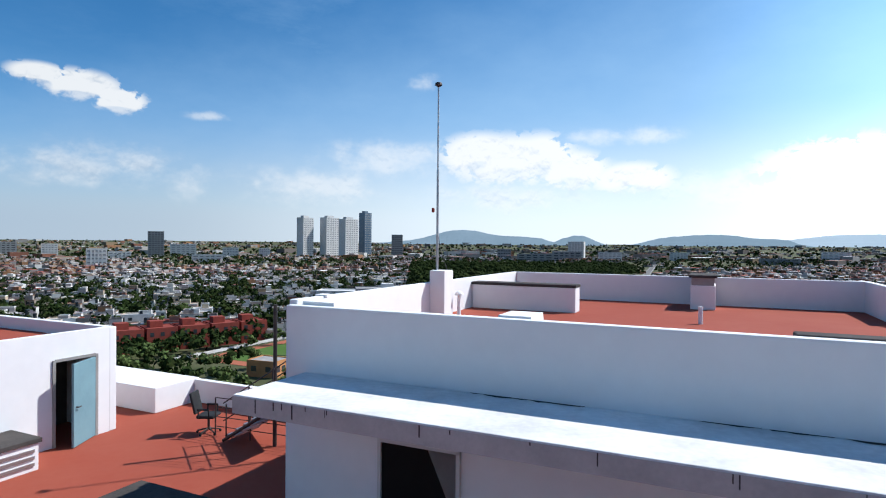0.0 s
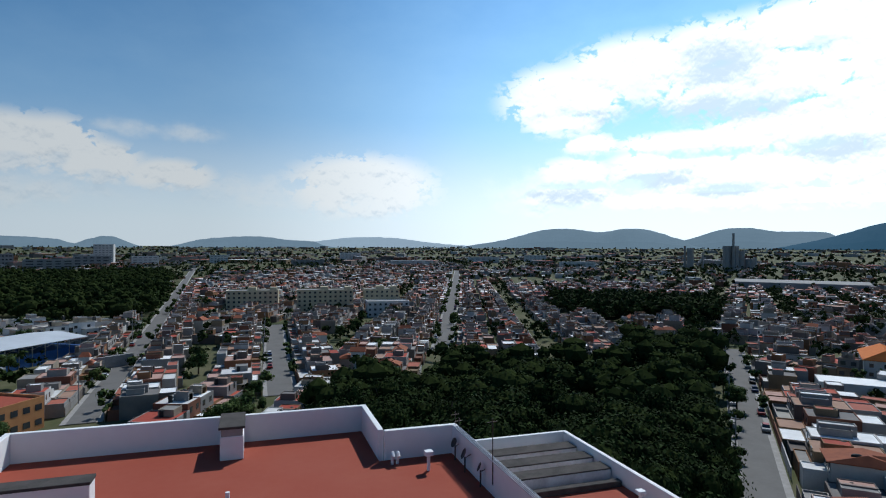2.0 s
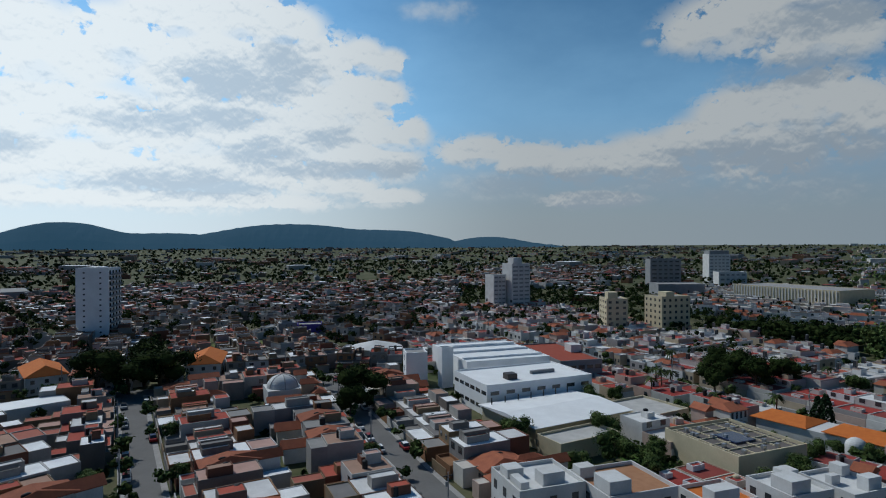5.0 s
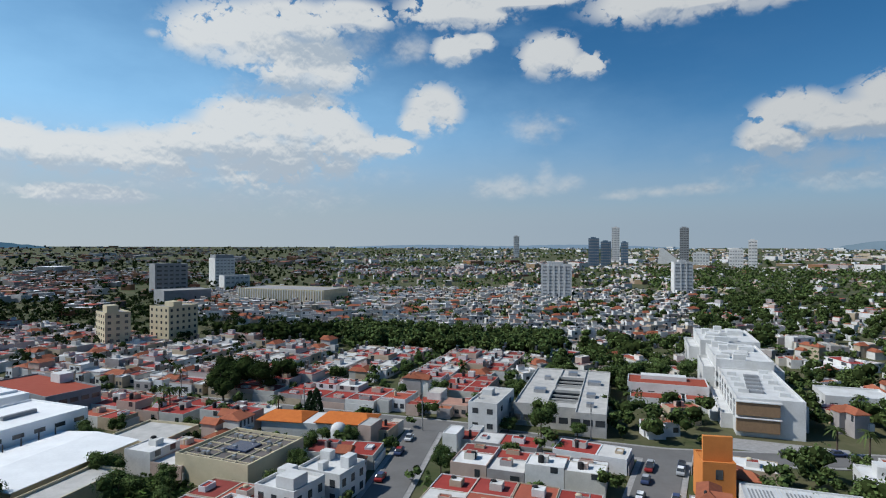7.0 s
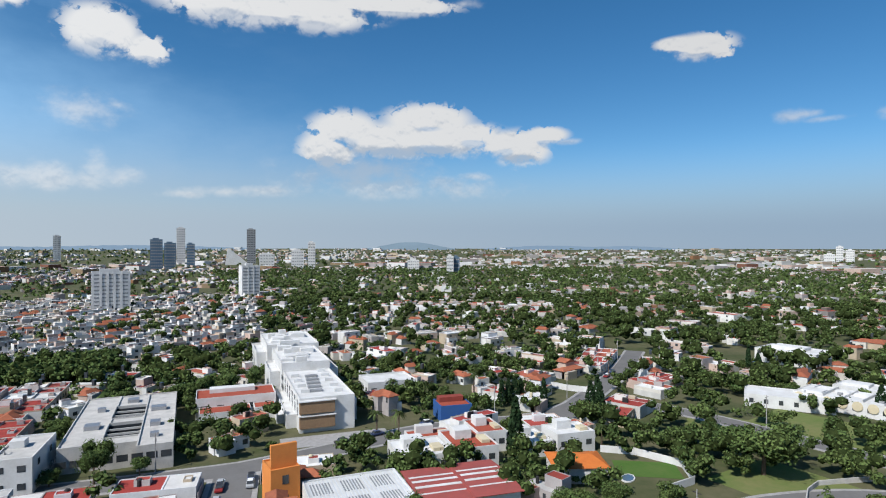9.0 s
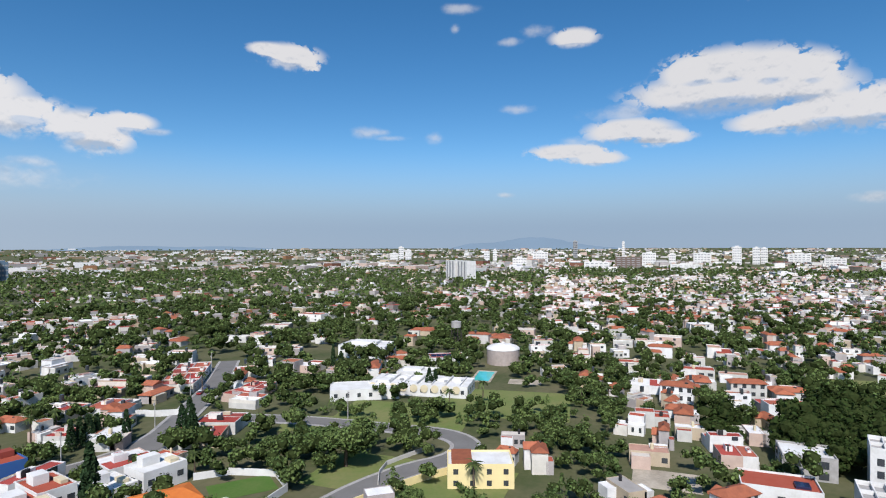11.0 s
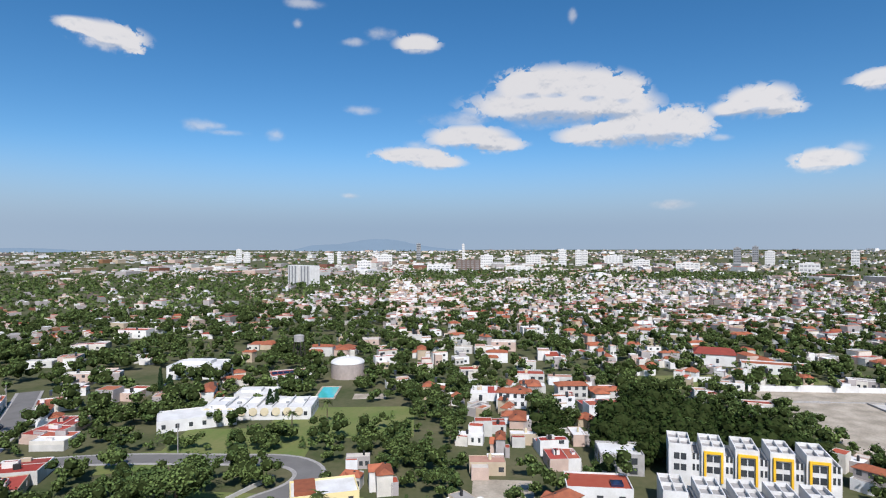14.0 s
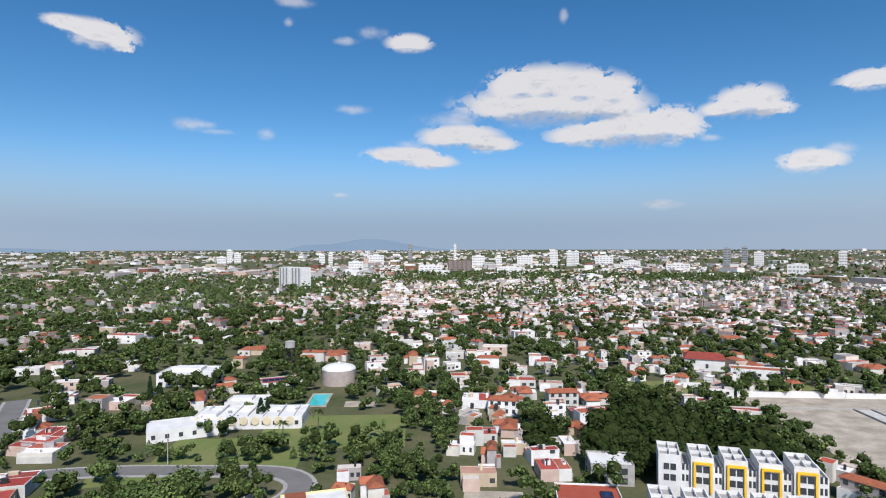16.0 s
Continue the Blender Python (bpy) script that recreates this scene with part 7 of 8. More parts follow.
ROW, MIXED = ("row",) * 9 + ("tiled",), ("south", "south", "south", "villa", "tiled")
for i, (w, pts) in enumerate(ROADS):
    if i in (0, 1, 2):
        frontage(pts, w, 7.0, ROW, 15)
    elif i in (3, 4, 5, 6):
        frontage(pts, w, 6.4, ROW, 20)
    elif i in (7, 8, 9):
        frontage(pts, w, 7.5, MIXED, 17)
    else:
        frontage(pts, w, 11.5, ("villa", "south", "tiled"), 15, 0.4 if i == 10 else 0.05)
district(0, 9, 0, 340, 9, 6.6, 20, lambda x, y: 70 < x < 330 and -72 < y < 44 + 0.408 * (x - 134), 0.97, ROW)
district(161, 172, 45, 620, 10, 7.0, 16, sector(16, 64, 110, 620), 0.95, ROW)
south_town, far_south = sector(112, 170, 90, 430), sector(136, 184, 300, 640)
district(87.5, -190, 90, 460, 9, 8.0, 16.5, lambda x, y: south_town(x, y) and y > -246, 0.96, ("south", "south", "south", "south", "tiled", "south", "south"))
district(60, -400, 24, 560, 8, 8.5, 13, lambda x, y: far_south(x, y) and y < -306, 0.93, ("terrace", "terrace", "terrace", "tiled"))
hamlet(9000, sector(256.5, 270, 165, 270), ("villa", "villa", "tiled"), 9.5, 0.1)
hamlet(3500, sector(168, 214, 95, 460), ("tiled", "villa", "south", "villa", "south"), 10.5, 0.8)
hamlet(2600, sector(214, 248, 100, 330), ("villa", "villa", "tiled"), 14, 2.0, -0.1)
hamlet(1600, sector(214, 248, 330, 560), ("villa", "villa", "tiled"), 14, 2.0, 0.12)
hamlet(2600, sector(248, 264, 100, 560), ("villa", "villa", "tiled"), 13, 1.5, -0.15)
hamlet(5200, sector(255, 300, 100, 560), ("villa", "tiled", "villa"), 10.5, 0.3, -0.12)
district(-60, 200, 20, 620, 9, 9, 16, sector(310, 376, 205, 620), 0.75, ("terrace", "villa", "row", "terrace", "villa"))
district(330, 0, 20, 620, 9, 8, 17, sector(64, 116, 205, 620), 0.8, ("row", "row", "row", "villa"))
LOTS.sort(key=lambda v: v[0])
NEAR = 255
VARIANTS = {}
near_r = random.Random(21)
for r, x, y, w, d, rot, kind in LOTS[:NEAR]:
    base_w = {"row": 7.0, "south": 7.0, "tiled": 10.0, "villa": 13.0}[kind]
    base_d = {"row": 18.0, "south": 16.0, "tiled": 14.0, "villa": 15.0}[kind]
    v = (kind, near_r.randrange(6 if kind == "row" else 4))
    m = Matrix.LocRotScale((x, y, 0), Euler((0, 0, rot)), (w / base_w, d / base_d, near_r.uniform(0.92, 1.08)))
    if v not in VARIANTS:
        VARIANTS[v] = make_house(kind, base_w, base_d, hash(v[1]) + {"row": 10, "south": 90, "tiled": 40, "villa": 70}[kind])
        VARIANTS[v].matrix_basis = m
    else:
        src = VARIANTS[v]
        keep_scale = src.scale.copy()
        src.scale = (1, 1, 1)
        copy_thing(src, m)
        src.scale = keep_scale
hr = random.Random(31)
near_heap, far_heap = Heap(), Heap()
for r, x, y, w, d, rot, kind in LOTS[NEAR:]:
    heap_house(near_heap, x, y, w, d, rot, kind, hr, r < 420)
near_heap.make("town_houses", [WALLS, ROOFS, GLASS, VILLA_WALLS, VILLA_ROOFS, VILLA_WALLS, SOUTH_ROOFS, TILE, VILLA_WALLS, TERRACE_ROOFS], "crowded flat-roofed houses of the town", "houses")
# far quarters: boxes that shrink to dots towards the horizon, with gaps for woods
for k in range(44000):
    a, r = hr.uniform(308, 308 + 354) % 360, 480 + 3900 * hr.random() ** 1.7
    x, y = bearing(a, r)
    if r < 620 and not 128 < a < 300:
        continue
    if in_wood(x, y) or (r < 1000 and (road_gap(x, y) < 5 or not is_free(x, y, 5))):
        continue
    green = noise.noise((x / 420, y / 420, 3.0)) + leafy(a, r)
    if green > 0.12 and hr.random() < 0.88:
        continue
    big = r > 1200 and hr.random() < 0.05
    w, d = (hr.uniform(25, 60), hr.uniform(18, 40)) if big else (hr.uniform(6, 13), hr.uniform(7, 15))
    i0 = 2 if 150 < a < 305 and hr.random() < 0.75 else 0
    h = hr.choice((3.2, 3.4, 3.6, 5.8, 6.2)) if not big else hr.uniform(6, 14)
    rot = 0.4 + 0.3 * int(a / 25)
    z = lie(r)
    far_heap.box(x, y, z - 1, w, d, h + 1, rot, i0, i0 + 1)
    if r < 1300 and hr.random() < 0.7:
        far_heap.box(x + hr.uniform(-2, 2), y + hr.uniform(-2, 2), z + h, w * 0.4, d * 0.35, hr.uniform(1.5, 2.8), rot, i0, i0 + 1)
far_heap.make("far_town_houses", [WALLS, ROOFS, VILLA_WALLS, VILLA_ROOFS], "far white and red houses spread to the horizon", "houses")


# ---- trees ----
def leaf_quads(r, centres, radii, count, leaf, flat=0.8):
    """Leaf clumps on the skins of several lobes: points and faces."""
    pick = r.integers(0, len(centres), count)
    d = r.normal(size=(count, 3))
    d /= np.linalg.norm(d, axis=1)[:, None]
    d[:, 2] = np.where(d[:, 2] < -0.55, -d[:, 2], d[:, 2])
    c = centres[pick] + d * radii[pick][:, None] * np.array((1, 1, flat)) * r.uniform(0.72, 1.08, (count, 1))
    n = d + r.normal(size=(count, 3)) * 0.32
    n /= np.linalg.norm(n, axis=1)[:, None]
    t1 = np.cross(n, r.normal(size=(count, 3)))
    t1 /= np.linalg.norm(t1, axis=1)[:, None]
    t2 = np.cross(n, t1)
    s = leaf * r.uniform(0.55, 1.25, (count, 1))
    v = np.stack((c - t1 * s, c - t2 * s * 0.7, c + t1 * s * 1.1, c + t2 * s * 0.8), 1).reshape(-1, 3)
    return v, np.arange(count * 4).reshape(-1, 4)


ICO = bmesh.new()
bmesh.ops.create_icosphere(ICO, subdivisions=1, radius=1.0)
ICO_V = np.array([v.co[:] for v in ICO.verts])
ICO_F = np.array([[v.index for v in f.verts] for f in ICO.faces])
ICO.free()


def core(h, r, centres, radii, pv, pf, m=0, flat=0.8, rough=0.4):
    """Fill of inner leaves within the lobes, crown shade put into its dark colour."""
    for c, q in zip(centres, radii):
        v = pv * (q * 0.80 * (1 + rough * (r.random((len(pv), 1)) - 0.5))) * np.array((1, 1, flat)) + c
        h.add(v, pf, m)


def mesh_of(name, v, f, material):
    h = Heap()
    h.add(v, f, 0)
    ob = h.make(name, [material], "", "")
    me = ob.data
    bpy.data.objects.remove(ob)
    return me


def lobes(r, height, spread, n):
    a = r.uniform(0, 6.28, n)
    q = np.sqrt(r.uniform(0, 1, n)) * spread * 0.33
    z = height * (0.74 - r.uniform(0, 0.36, n)) - q * 0.2
    c = np.stack((q * np.cos(a), q * np.sin(a), z), 1)
    return c, spread * r.uniform(0.18, 0.28, n)


def trunk_mesh(height, seed, limbs=4):
    r = random.Random(seed)
    bm = bmesh.new()
    tube(bm, (0, 0, -0.2), (0.1, 0.05, height * 0.45), height * 0.028, 8, height * 0.018)
    for k in range(limbs):
        x, y = bearing(r.uniform(0, 360), height * r.uniform(0.14, 0.26))
        tube(bm, (0.1, 0.05, height * r.uniform(0.32, 0.44)), (x, y, height * r.uniform(0.6, 0.72)), height * 0.014, 6, height * 0.005)
    me = bpy.data.meshes.new("trunk")
    bm.to_mesh(me)
    bm.free()
    me.materials.append(BARK)
    return me


KINDS = []
for k in range(6):
    r = np.random.default_rng(100 + k)
    hgt, spr = (10.0, 9.0) if k < 3 else (10.0, 7.0)
    c, rad = lobes(r, hgt, spr, 11)
    v, f = leaf_quads(r, c, rad * 1.1, 2300, 0.20)
    h = Heap()
    h.add(v, f, 0)
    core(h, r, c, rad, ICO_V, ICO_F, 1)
    ob = h.make("crown", [LEAF_THING, CROWN_SHADE], "", "")
    KINDS.append((trunk_mesh(hgt, k), ob.data))
    bpy.data.objects.remove(ob)
DARK_KINDS = []
for t, c in KINDS:
    c = c.copy()
    c.materials[0] = DARK_BACKLIT_LEAF
    DARK_KINDS.append((t, c))
CONIFERS = []
for k in range(2):
    r = np.random.default_rng(200 + k)
    n = 1000
    z = r.uniform(0.06, 1.0, n) ** 0.9
    rad = (0.16 - 0.14 * z ** 1.6) * (0.75 + 0.5 * r.random(n))
    a = r.uniform(0, 6.28, n)
    c = np.stack((10 * rad * np.cos(a) * (1.0 + 0.5 * k), 10 * rad * np.sin(a) * (1.0 + 0.5 * k), 10 * z), 1)
    v, f = leaf_quads(r, c, np.full(n, 0.16), n, 0.42)
    CONIFERS.append((trunk_mesh(7.0, 40 + k, 0), mesh_of("crown", v, f, PINE)))
PALMS = []
for k in range(2):
    r = np.random.default_rng(300 + k)
    vs, fs = [], []
    for i in range(22):
        a, up, ln = i * 2.4 + r.uniform(-0.2, 0.2), r.uniform(-0.3, 1.0), r.uniform(2.2, 2.9)
        prev = None
        for s in range(6):
            t = s / 5
            x = ln * t * math.cos(up * (1 - t * 0.6))
            z = 8 + ln * t * math.sin(up) - 1.9 * t * t
            wd = 0.42 * math.sin(math.pi * (0.15 + 0.8 * t))
            p = np.array((x * math.cos(a), x * math.sin(a), z))
            o = np.array((-math.sin(a), math.cos(a), -0.25)) * wd
            cur = len(vs)
            vs += [p - o, p, p + np.array((math.sin(a), -math.cos(a), -0.25)) * -wd * 0 + np.array((-math.sin(a) * -wd, math.cos(a) * -wd, -0.25 * wd))]
            if prev is not None:
                fs += [(prev, cur, cur + 1, prev + 1), (prev + 1, cur + 1, cur + 2, prev + 2)]
            prev = cur
    bm = bmesh.new()
    tube(bm, (0, 0, -0.2), (0.15, 0, 8.0), 0.24, 8, 0.16)
    me = bpy.data.meshes.new("trunk")
    bm.to_mesh(me)
    bm.free()
    me.materials.append(BARK)
    PALMS.append((me, mesh_of("crown", np.array(vs), np.array(fs), PALM)))
SITES = []


def plant(x, y, height, width, kinds, label, group="", base=10.0):
    """One tree as a thing: an empty at its foot with its trunk and crown."""
    SITES.append((math.hypot(x, y), x, y, height, width, kinds, label, group, base))


def grow(x, y, height, width, kinds, label, group, base):
    t, c = kinds[rng.randrange(len(kinds))]
    b = empty("tree", Matrix.LocRotScale((x, y, 0), Euler((0, 0, rng.uniform(0, 6.28))), (width / base, width / base, height / base)), label, "tree", group)
    for nm, me in (("trunk", t), ("crown", c)):
        o = new(nm, me)
        o.parent = b


BROAD = "dense green broadleaf tree with an uneven crown"
for k in range(13):
    plant(-96 + 4.6 * k + rng.uniform(-1, 1), 168 + 3.9 * k + rng.uniform(-2, 2), rng.uniform(5, 7.5), rng.uniform(4, 6), KINDS, "leafy young tree in a row before the red houses", "trees by the sports ground")
for x, y, h, w in ((206, 14, 17, 22), (209, 2, 16, 20), (214, 24, 16, 20), (217, 10, 17, 20), (160, -47, 14, 17), (154, -42, 10, 12), (131, -160, 15, 17), (120, -158, 14, 17), (118, -168, 13, 15), (140, -166, 13, 14), (128, -150, 12, 13)):
    plant(x, y, h, w, DARK_KINDS[:4], "great dark evergreen tree with a broad crown", "great street trees")
plant(-118, -97, 15, 20, KINDS[:3], "large round dense green tree by the bend")
plant(-68, -126, 16, 13, CONIFERS[:1], "tall dark conifer rising over the houses")
for x, y, h in ((-109, -147, 12), (-111, -150, 11), (-107, -149, 12), (-205, -176, 13), (-207, -173, 10), (90, -143, 9), (92, -143, 8), (-114, -155, 12), (-88, -172, 9), (-91, -173, 9), (-94, -174, 9), (-97, -175, 8), (-195, -118, 10), (-198, -117, 9), (-100, -165, 10)):
    plant(x, y, h, 8, CONIFERS, "slim dark cypress tree among houses", "cypresses")
for x, y in ((-45, -150), (-94, -126), (-181, -101), (117, -188), (136, -134), (134, -138), (132, -132), (150, -155), (-41, -158), (-96, -196), (-92, -202), (-86, -190), (-58, -199), (-120, -60), (-190, -92), (98, -136), (110, -129), (-206, -60), (-213, -52), (130, -126), (-64, -182), (-150, -196)):
    plant(x, y, rng.uniform(7, 11), 10, PALMS, "feathery fan palm on a bare trunk", "palms")
for x, y, h, w in ((27, -148, 12, 9), (18, -150, 6, 7), (36, -150, 5, 6), (8, -213, 11, 12), (-3, -216, 11, 12), (-12, -220, 11, 12), (14, -212, 10, 10), (136, -158, 9, 10), (122, 0, 6, 6), (150, 2, 6, 6), (126, 16, 6, 7), (118, -36, 6, 6), (140, -37, 5, 6), (150, 55, 8, 9), (160, 62, 8, 8)):
    plant(x, y, h, w, KINDS, BROAD, "street trees")


def grove(n, cap, test, size, label, group, gap=1.0, kinds=KINDS, box=(-330, 330, -330, 330)):
    """Trees scattered over a zone, clear of houses and streets."""
    made = 0
    for _ in range(n):
        x, y = rng.uniform(box[0], box[1]), rng.uniform(box[2], box[3])
        if made >= cap or not test(x, y) or road_gap(x, y) < gap or not is_free(x, y, 0.3):
            continue
        h = rng.uniform(*size)
        plant(x, y, h, h * rng.uniform(0.75, 1.15), kinds, label, group)
        made += 1


# low gardens before the villas stay free of tall trees
for row in GARDENS:
    reserve(*row)
garden_west = sector(232, 296, 110, 280)
grove(9000, 330, in_wood, (9, 17), "dense dark evergreen tree with an uneven crown", "trees of the wood", 2, DARK_KINDS, box=(60, 260, 20, 260))
grove(2500, 150, sector(170, 232, 100, 260), (5, 11), BROAD, "garden trees", 0.5, box=(-230, 30, -260, -60))
grove(2500, 150, lambda x, y: garden_west(x, y) and not (-178 < x < -105 and 8 < y < 70), (5, 12), BROAD, "garden trees", 0.5, box=(-280, -60, -170, 130))
grove(1500, 70, sector(272, 282, 175, 215), (9, 14), "dense dark evergreen tree with an uneven crown", "trees of the ravine", 0.5, DARK_KINDS, box=(-260, -150, 0, 110))
grove(1500, 40, sector(330, 360, 150, 300), (6, 10), BROAD, "trees by the sports ground", 0.5, box=(-150, 20, 130, 290))
grove(1500, 46, sector(332, 366, 92, 200), (4, 8), BROAD, "trees by the sports ground", 0.5, box=(-100, 30, 80, 200))
grove(1200, 40, sector(116, 170, 100, 240), (5, 9), BROAD, "street trees", 0.2, box=(0, 200, -240, -60))
grove(900, 30, sector(0, 44, 130, 300), (5, 9), BROAD, "street trees", 0.2, box=(0, 200, 100, 280))

woods = Heap()
tr = random.Random(77)
SITES.sort(key=lambda v: v[0] + (0 if (v[5] is KINDS or v[5] is DARK_KINDS) and v[7] not in ("street trees", "cypresses", "palms") else -400))
for site in SITES[:300]:
    grow(*site[1:])


ROUGH_V = np.array(((1, 0, 0), (-1, 0, 0), (0, 1, 0), (0, -1, 0), (0, 0, 1), (0, 0, -1)), dtype=float)
ROUGH_F = np.array(((0, 2, 4), (2, 1, 4), (1, 3, 4), (3, 0, 4)))


def far_tree(x, y, z, height, width, count, leaf, conifer=False, m=0):
    near = count >= 50
    r = np.random.default_rng(tr.randrange(10 ** 6))
    if conifer:
        n = max(3, count // 12)
        q = np.linspace(0.15, 0.95, n)
        c = np.stack((np.full(n, x), np.full(n, y), z + height * q), 1)
        rad = width * 0.5 * (1.05 - q)
    else:
        c, rad = lobes(r, height, width, 4 if near else 3 if count > 30 else 2)
        c = c + np.array((x, y, z))
    v, f = leaf_quads(r, c, rad * 1.05, count, leaf)
    woods.add(v, f, m)
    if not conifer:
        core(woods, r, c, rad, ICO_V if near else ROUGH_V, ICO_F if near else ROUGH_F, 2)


def far_wood(n, a0, a1, r0, r1, count, leaf, test=None, size=(6, 12), power=1.0, clump=None, m=0):
    for _ in range(n):
        a, u = tr.uniform(a0, a1) % 360, tr.random() ** power
        r = r0 + (r1 - r0) * u
        x, y = bearing(a, r)
        if test and not test(x, y):
            continue
        if clump is not None and noise.noise((x / 420, y / 420, 3.0)) + leafy(a, r) < clump and tr.random() < 0.75:
            continue
        if r < 900 and (road_gap(x, y) < 1.0 or not is_free(x, y, 0.2)):
            continue
        h = tr.uniform(*size)
        # Trees on sunward bearings take the leaf copy with backlit shade in it.
        far_tree(x, y, lie(r), h, h * tr.uniform(0.8, 1.2), count, leaf, tr.random() < 0.06, 1 if a < 150 or a > 320 else m)


for _, x, y, h, w, kinds, *rest in SITES[300:]:
    far_tree(x, y, 0, h, w, 130, 0.42, False, 1 if kinds is DARK_KINDS else 0)
far_wood(480, 271, 296, 188, 232, 100, 0.7, lambda x, y: polar(x, y)[1] < 232 - 3 * max(0, polar(x, y)[0] - 276), (5, 15), m=1)
far_wood(160, 262, 276, 168, 205, 100, 0.5, None, (5, 12), m=1)
far_wood(900, 138, 172, 245, 330, 60, 0.7, lambda x, y: -302 < y < -248, (7, 12))
far_wood(1400, -3, 18, 330, 900, 50, 0.9, in_wood, (10, 16))
far_wood(500, 54, 69, 330, 430, 40, 1.0, in_wood, (10, 15))
far_wood(1500, 170, 300, 95, 270, 110, 0.34, lambda x, y: not (-178 < x < -95 and 8 < y < 70), (3, 8.5), 0.6)
far_wood(4400, 172, 300, 230, 620, 56, 0.62, None, (5, 12), 0.7)
far_wood(500, 70, 170, 95, 220, 52, 0.5, None, (2, 5), 0.6)
far_wood(4500, 60, 172, 190, 620, 26, 0.8, None, (5, 10), 0.7)
far_wood(2600, -52, 2, 190, 620, 30, 0.8, None, (6, 11), 0.8)
far_wood(3000, -40, 60, 150, 620, 26, 0.8, None, (5, 10), 0.7)
far_wood(9500, 180, 302, 580, 1500, 9, 1.8, None, (7, 13), 0.8, -0.05)
far_wood(8000, -45, 180, 600, 1700, 9, 1.8, None, (7, 12), 0.8, 0.05)
far_wood(6500, -45, 305, 1500, 4300, 10, 4.5, None, (8, 13), 1.0, 0.1)
for w, pts in ROADS[:9]:
    for a, b_ in zip(pts, pts[1:]):
        d = Vector(b_) - Vector(a)
        n = Vector((-d.y, d.x)).normalized()
        q = 4.0
        while q < d.length and (Vector(a) + d.normalized() * q).length < 620:
            p = Vector(a) + d.normalized() * q + n * (w / 2 + 0.5) * tr.choice((-1, 1))
            hgt = tr.uniform(3.5, 7.0)
            if p.length > 100:
                far_tree(p.x, p.y, 0, hgt, hgt * tr.uniform(0.8, 1.1), 60, 0.42)
            q += tr.uniform(5, 18)
for i in range(20):
    for k in range(8):
        u, v = -10.5 + i * 1.1, -4.2 + k * 1.2
        far_tree(93 + u * 0.951 + v * 0.309, -89 - u * 0.309 + v * 0.951, 0, tr.uniform(1.2, 2.2), tr.uniform(1.2, 1.9), 30, 0.22)
woods.make("town_trees", [LEAF, DARK_BACKLIT_LEAF, CROWN_SHADE], "green broadleaf trees between the houses", "trees")


# ---- cars, street poles ----
def make_car():
    b = empty("car", Matrix(), "parked car at the kerb", "car", "parked cars")
    bm = bmesh.new()
    block(bm, -2.1, 2.1, -0.85, 0.85, 0.3, 0.85, 0.12)
    part("body", bm, CAR_PAINT, b)
    bm = bmesh.new()
    block(bm, -1.2, 1.3, -0.76, 0.76, 0.85, 1.42, 0.1)
    for v in bm.verts:
        if v.co.z > 1.15:
            v.co.x = 0.05 + (v.co.x - 0.05) * 0.72
            v.co.y *= 0.85
    part("cabin", bm, GLASS, b, "dark glazed cabin")
    bm = bmesh.new()
    block(bm, -0.75, 0.85, -0.6, 0.6, 1.40, 1.46, 0.02)
    part("roof", bm, CAR_PAINT, b)
    for x in (-1.3, 1.3):
        for y in (-0.85, 0.72):
            bm = bmesh.new()
            tube(bm, (x, y, 0.31), (x, y + 0.13, 0.31), 0.31, 12)
            part("wheel", bm, RUBBER, b)
    return b


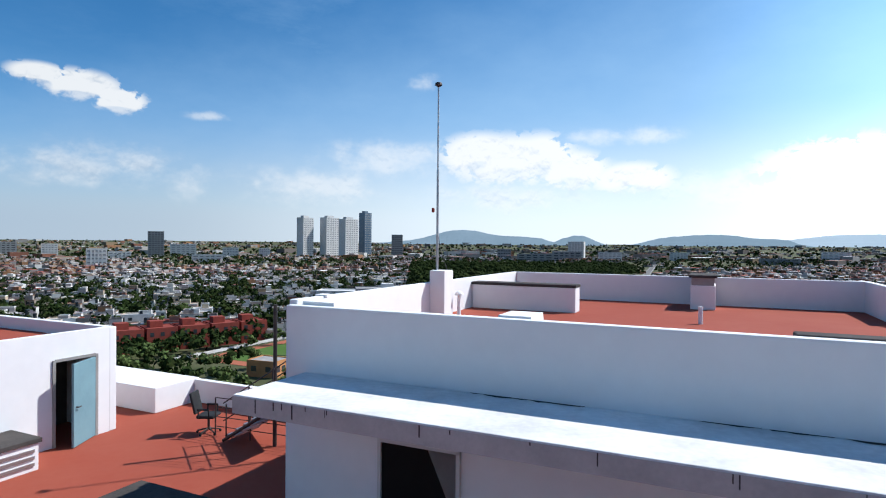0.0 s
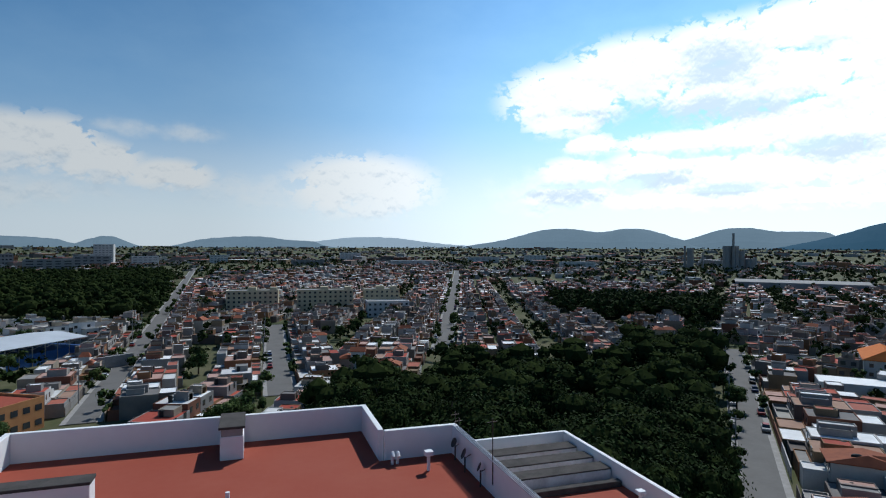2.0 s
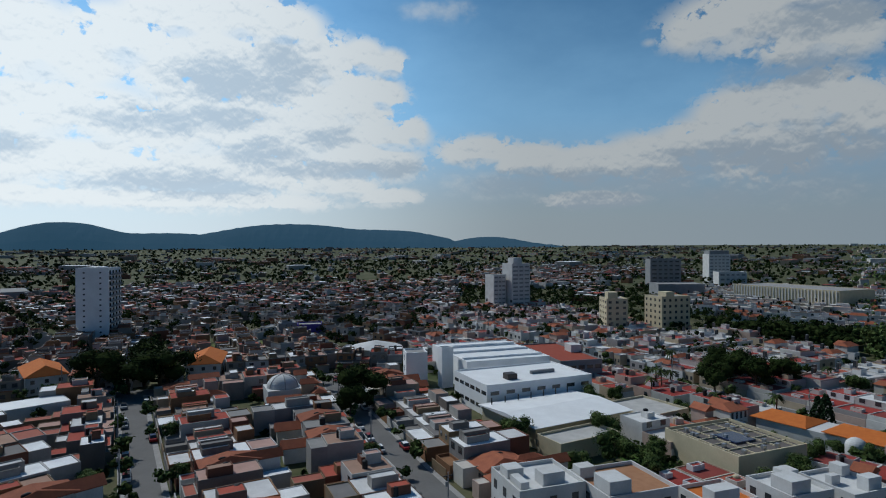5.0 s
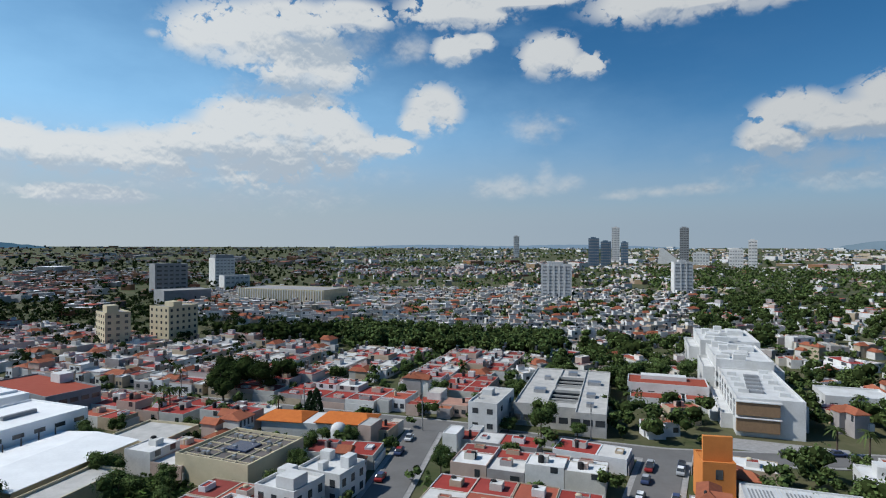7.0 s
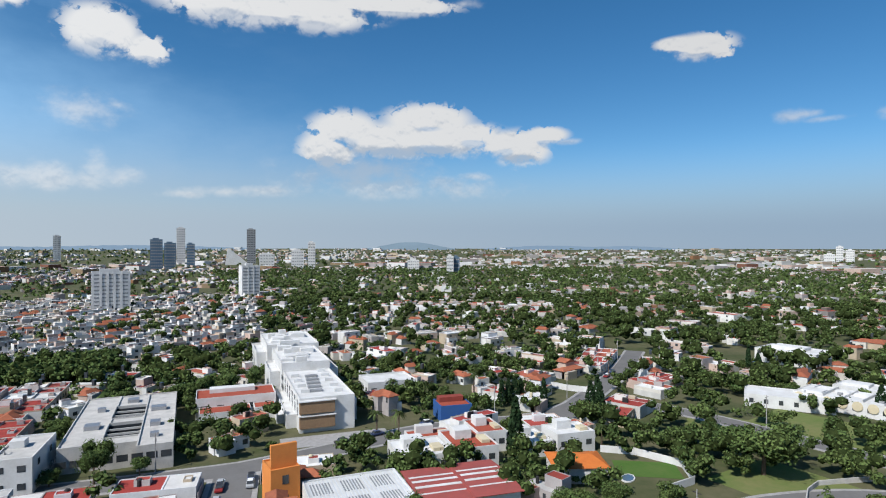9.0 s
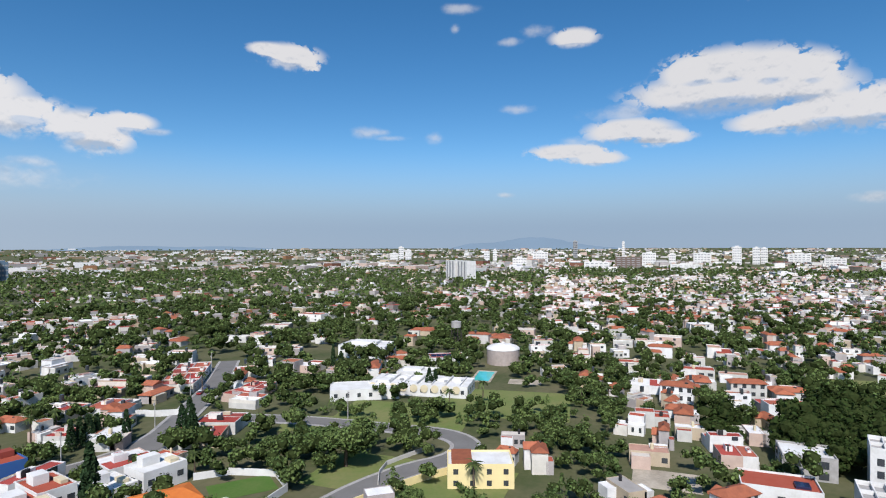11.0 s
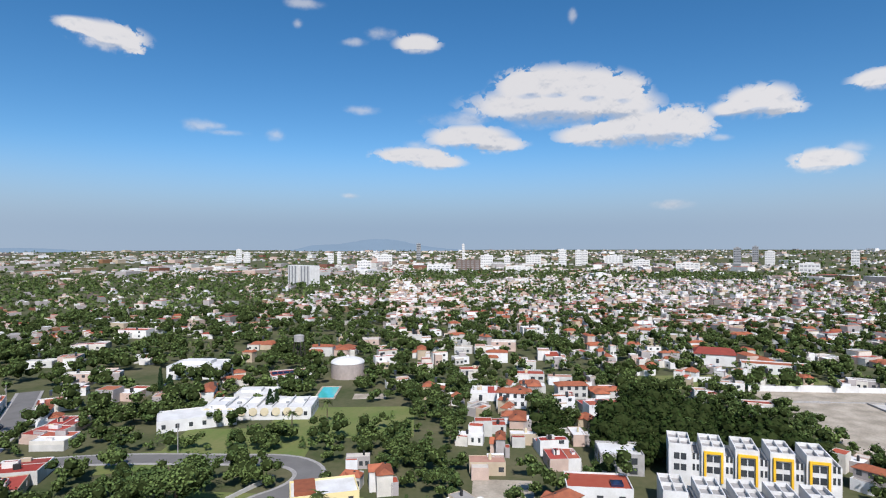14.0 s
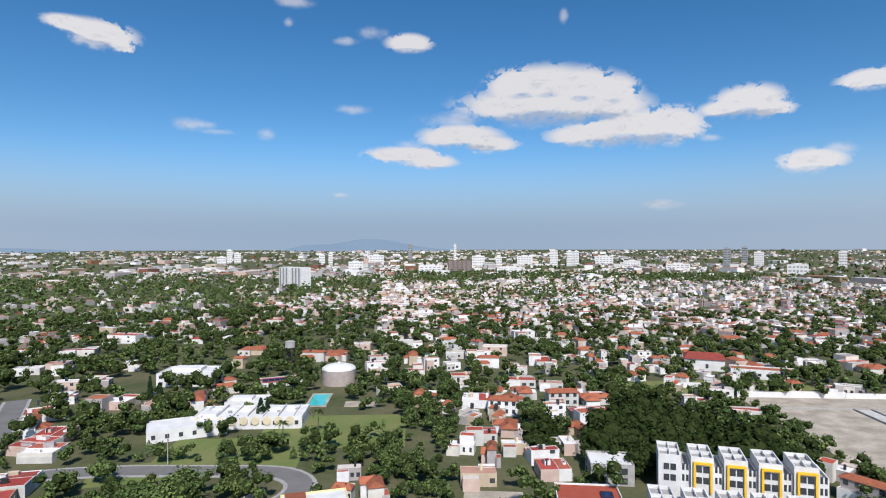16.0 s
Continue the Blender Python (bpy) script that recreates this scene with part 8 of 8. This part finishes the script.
first_car = None
CARS = []
for x0, y0, x1, y1, n, off in ((101, 5, 200, 12, 6, 2.9), (101, 5, 200, 12, 3, -2.9), (105, -42, 200, -46, 5, 2.9), (105, -42, 200, -46, 3, -2.9), (134, 46, 208, 76, 6, -2.9), (134, 46, 208, 76, 2, 2.9), (0, -112, -3, -140, 5, 3.2), (0, -112, -3, -140, 4, -3.2), (51, -106, 56, -138, 3, 2.8), (40, -149, 160, -146, 4, 3.2), (161, 172, 300, 312, 7, 3.6), (161, 172, 300, 312, 5, -3.6), (44, 186, 80, 275, 3, 2.8), (84, 162, 105, 205, 3, 2.4), (-133, -180, -160, -201, 2, 2.6), (-20, -149, -60, -160, 3, 2.8)):
    d = Vector((x1 - x0, y1 - y0))
    nrm = Vector((-d.y, d.x)).normalized()
    for k in range(n):
        t = rng.random() * 0.5 / n + (k / n + 0.37 * (off > 0) + 0.11 * rng.randrange(3)) % 1.0
        p = Vector((x0, y0)) + d * t + nrm * off
        m = pose(p.x, p.y, 0.25, 0, 0, math.degrees(math.atan2(d.y, d.x)) + rng.choice((0, 180)))
        if first_car is None:
            first_car = make_car()
            first_car.matrix_basis = m
        else:
            copy_thing(first_car, m)


def make_pole():
    b = empty("street_pole", Matrix(), "slim concrete utility pole with a cross-arm", "pole", "street poles")
    bm = bmesh.new()
    tube(bm, (0, 0, 0), (0, 0, 9.5), 0.16, 8, 0.1)
    part("shaft", bm, CONCRETE, b)
    bm = bmesh.new()
    block(bm, -0.9, 0.9, -0.06, 0.06, 8.8, 8.95)
    part("cross_arm", bm, STEEL, b)
    bm = bmesh.new()
    tube(bm, (0.3, 0, 7.2), (0.3, 0, 8.0), 0.2, 10)
    part("transformer", bm, CONCRETE, b)
    return b


first_pole = None
for w, pts in ROADS:
    for a, b_ in zip(pts, pts[1:]):
        d = Vector(b_) - Vector(a)
        for k in range(int(d.length // 28)):
            p = Vector(a) + d * ((k + 0.5) / max(1, d.length // 28)) + Vector((-d.y, d.x)).normalized() * (w / 2 + 0.9)
            if p.length > 330:
                continue
            m = pose(p.x, p.y, 0.15, 0, 0, math.degrees(math.atan2(d.y, d.x)) + 90)
            if first_pole is None:
                first_pole = make_pole()
                first_pole.matrix_basis = m
            else:
                copy_thing(first_pole, m)
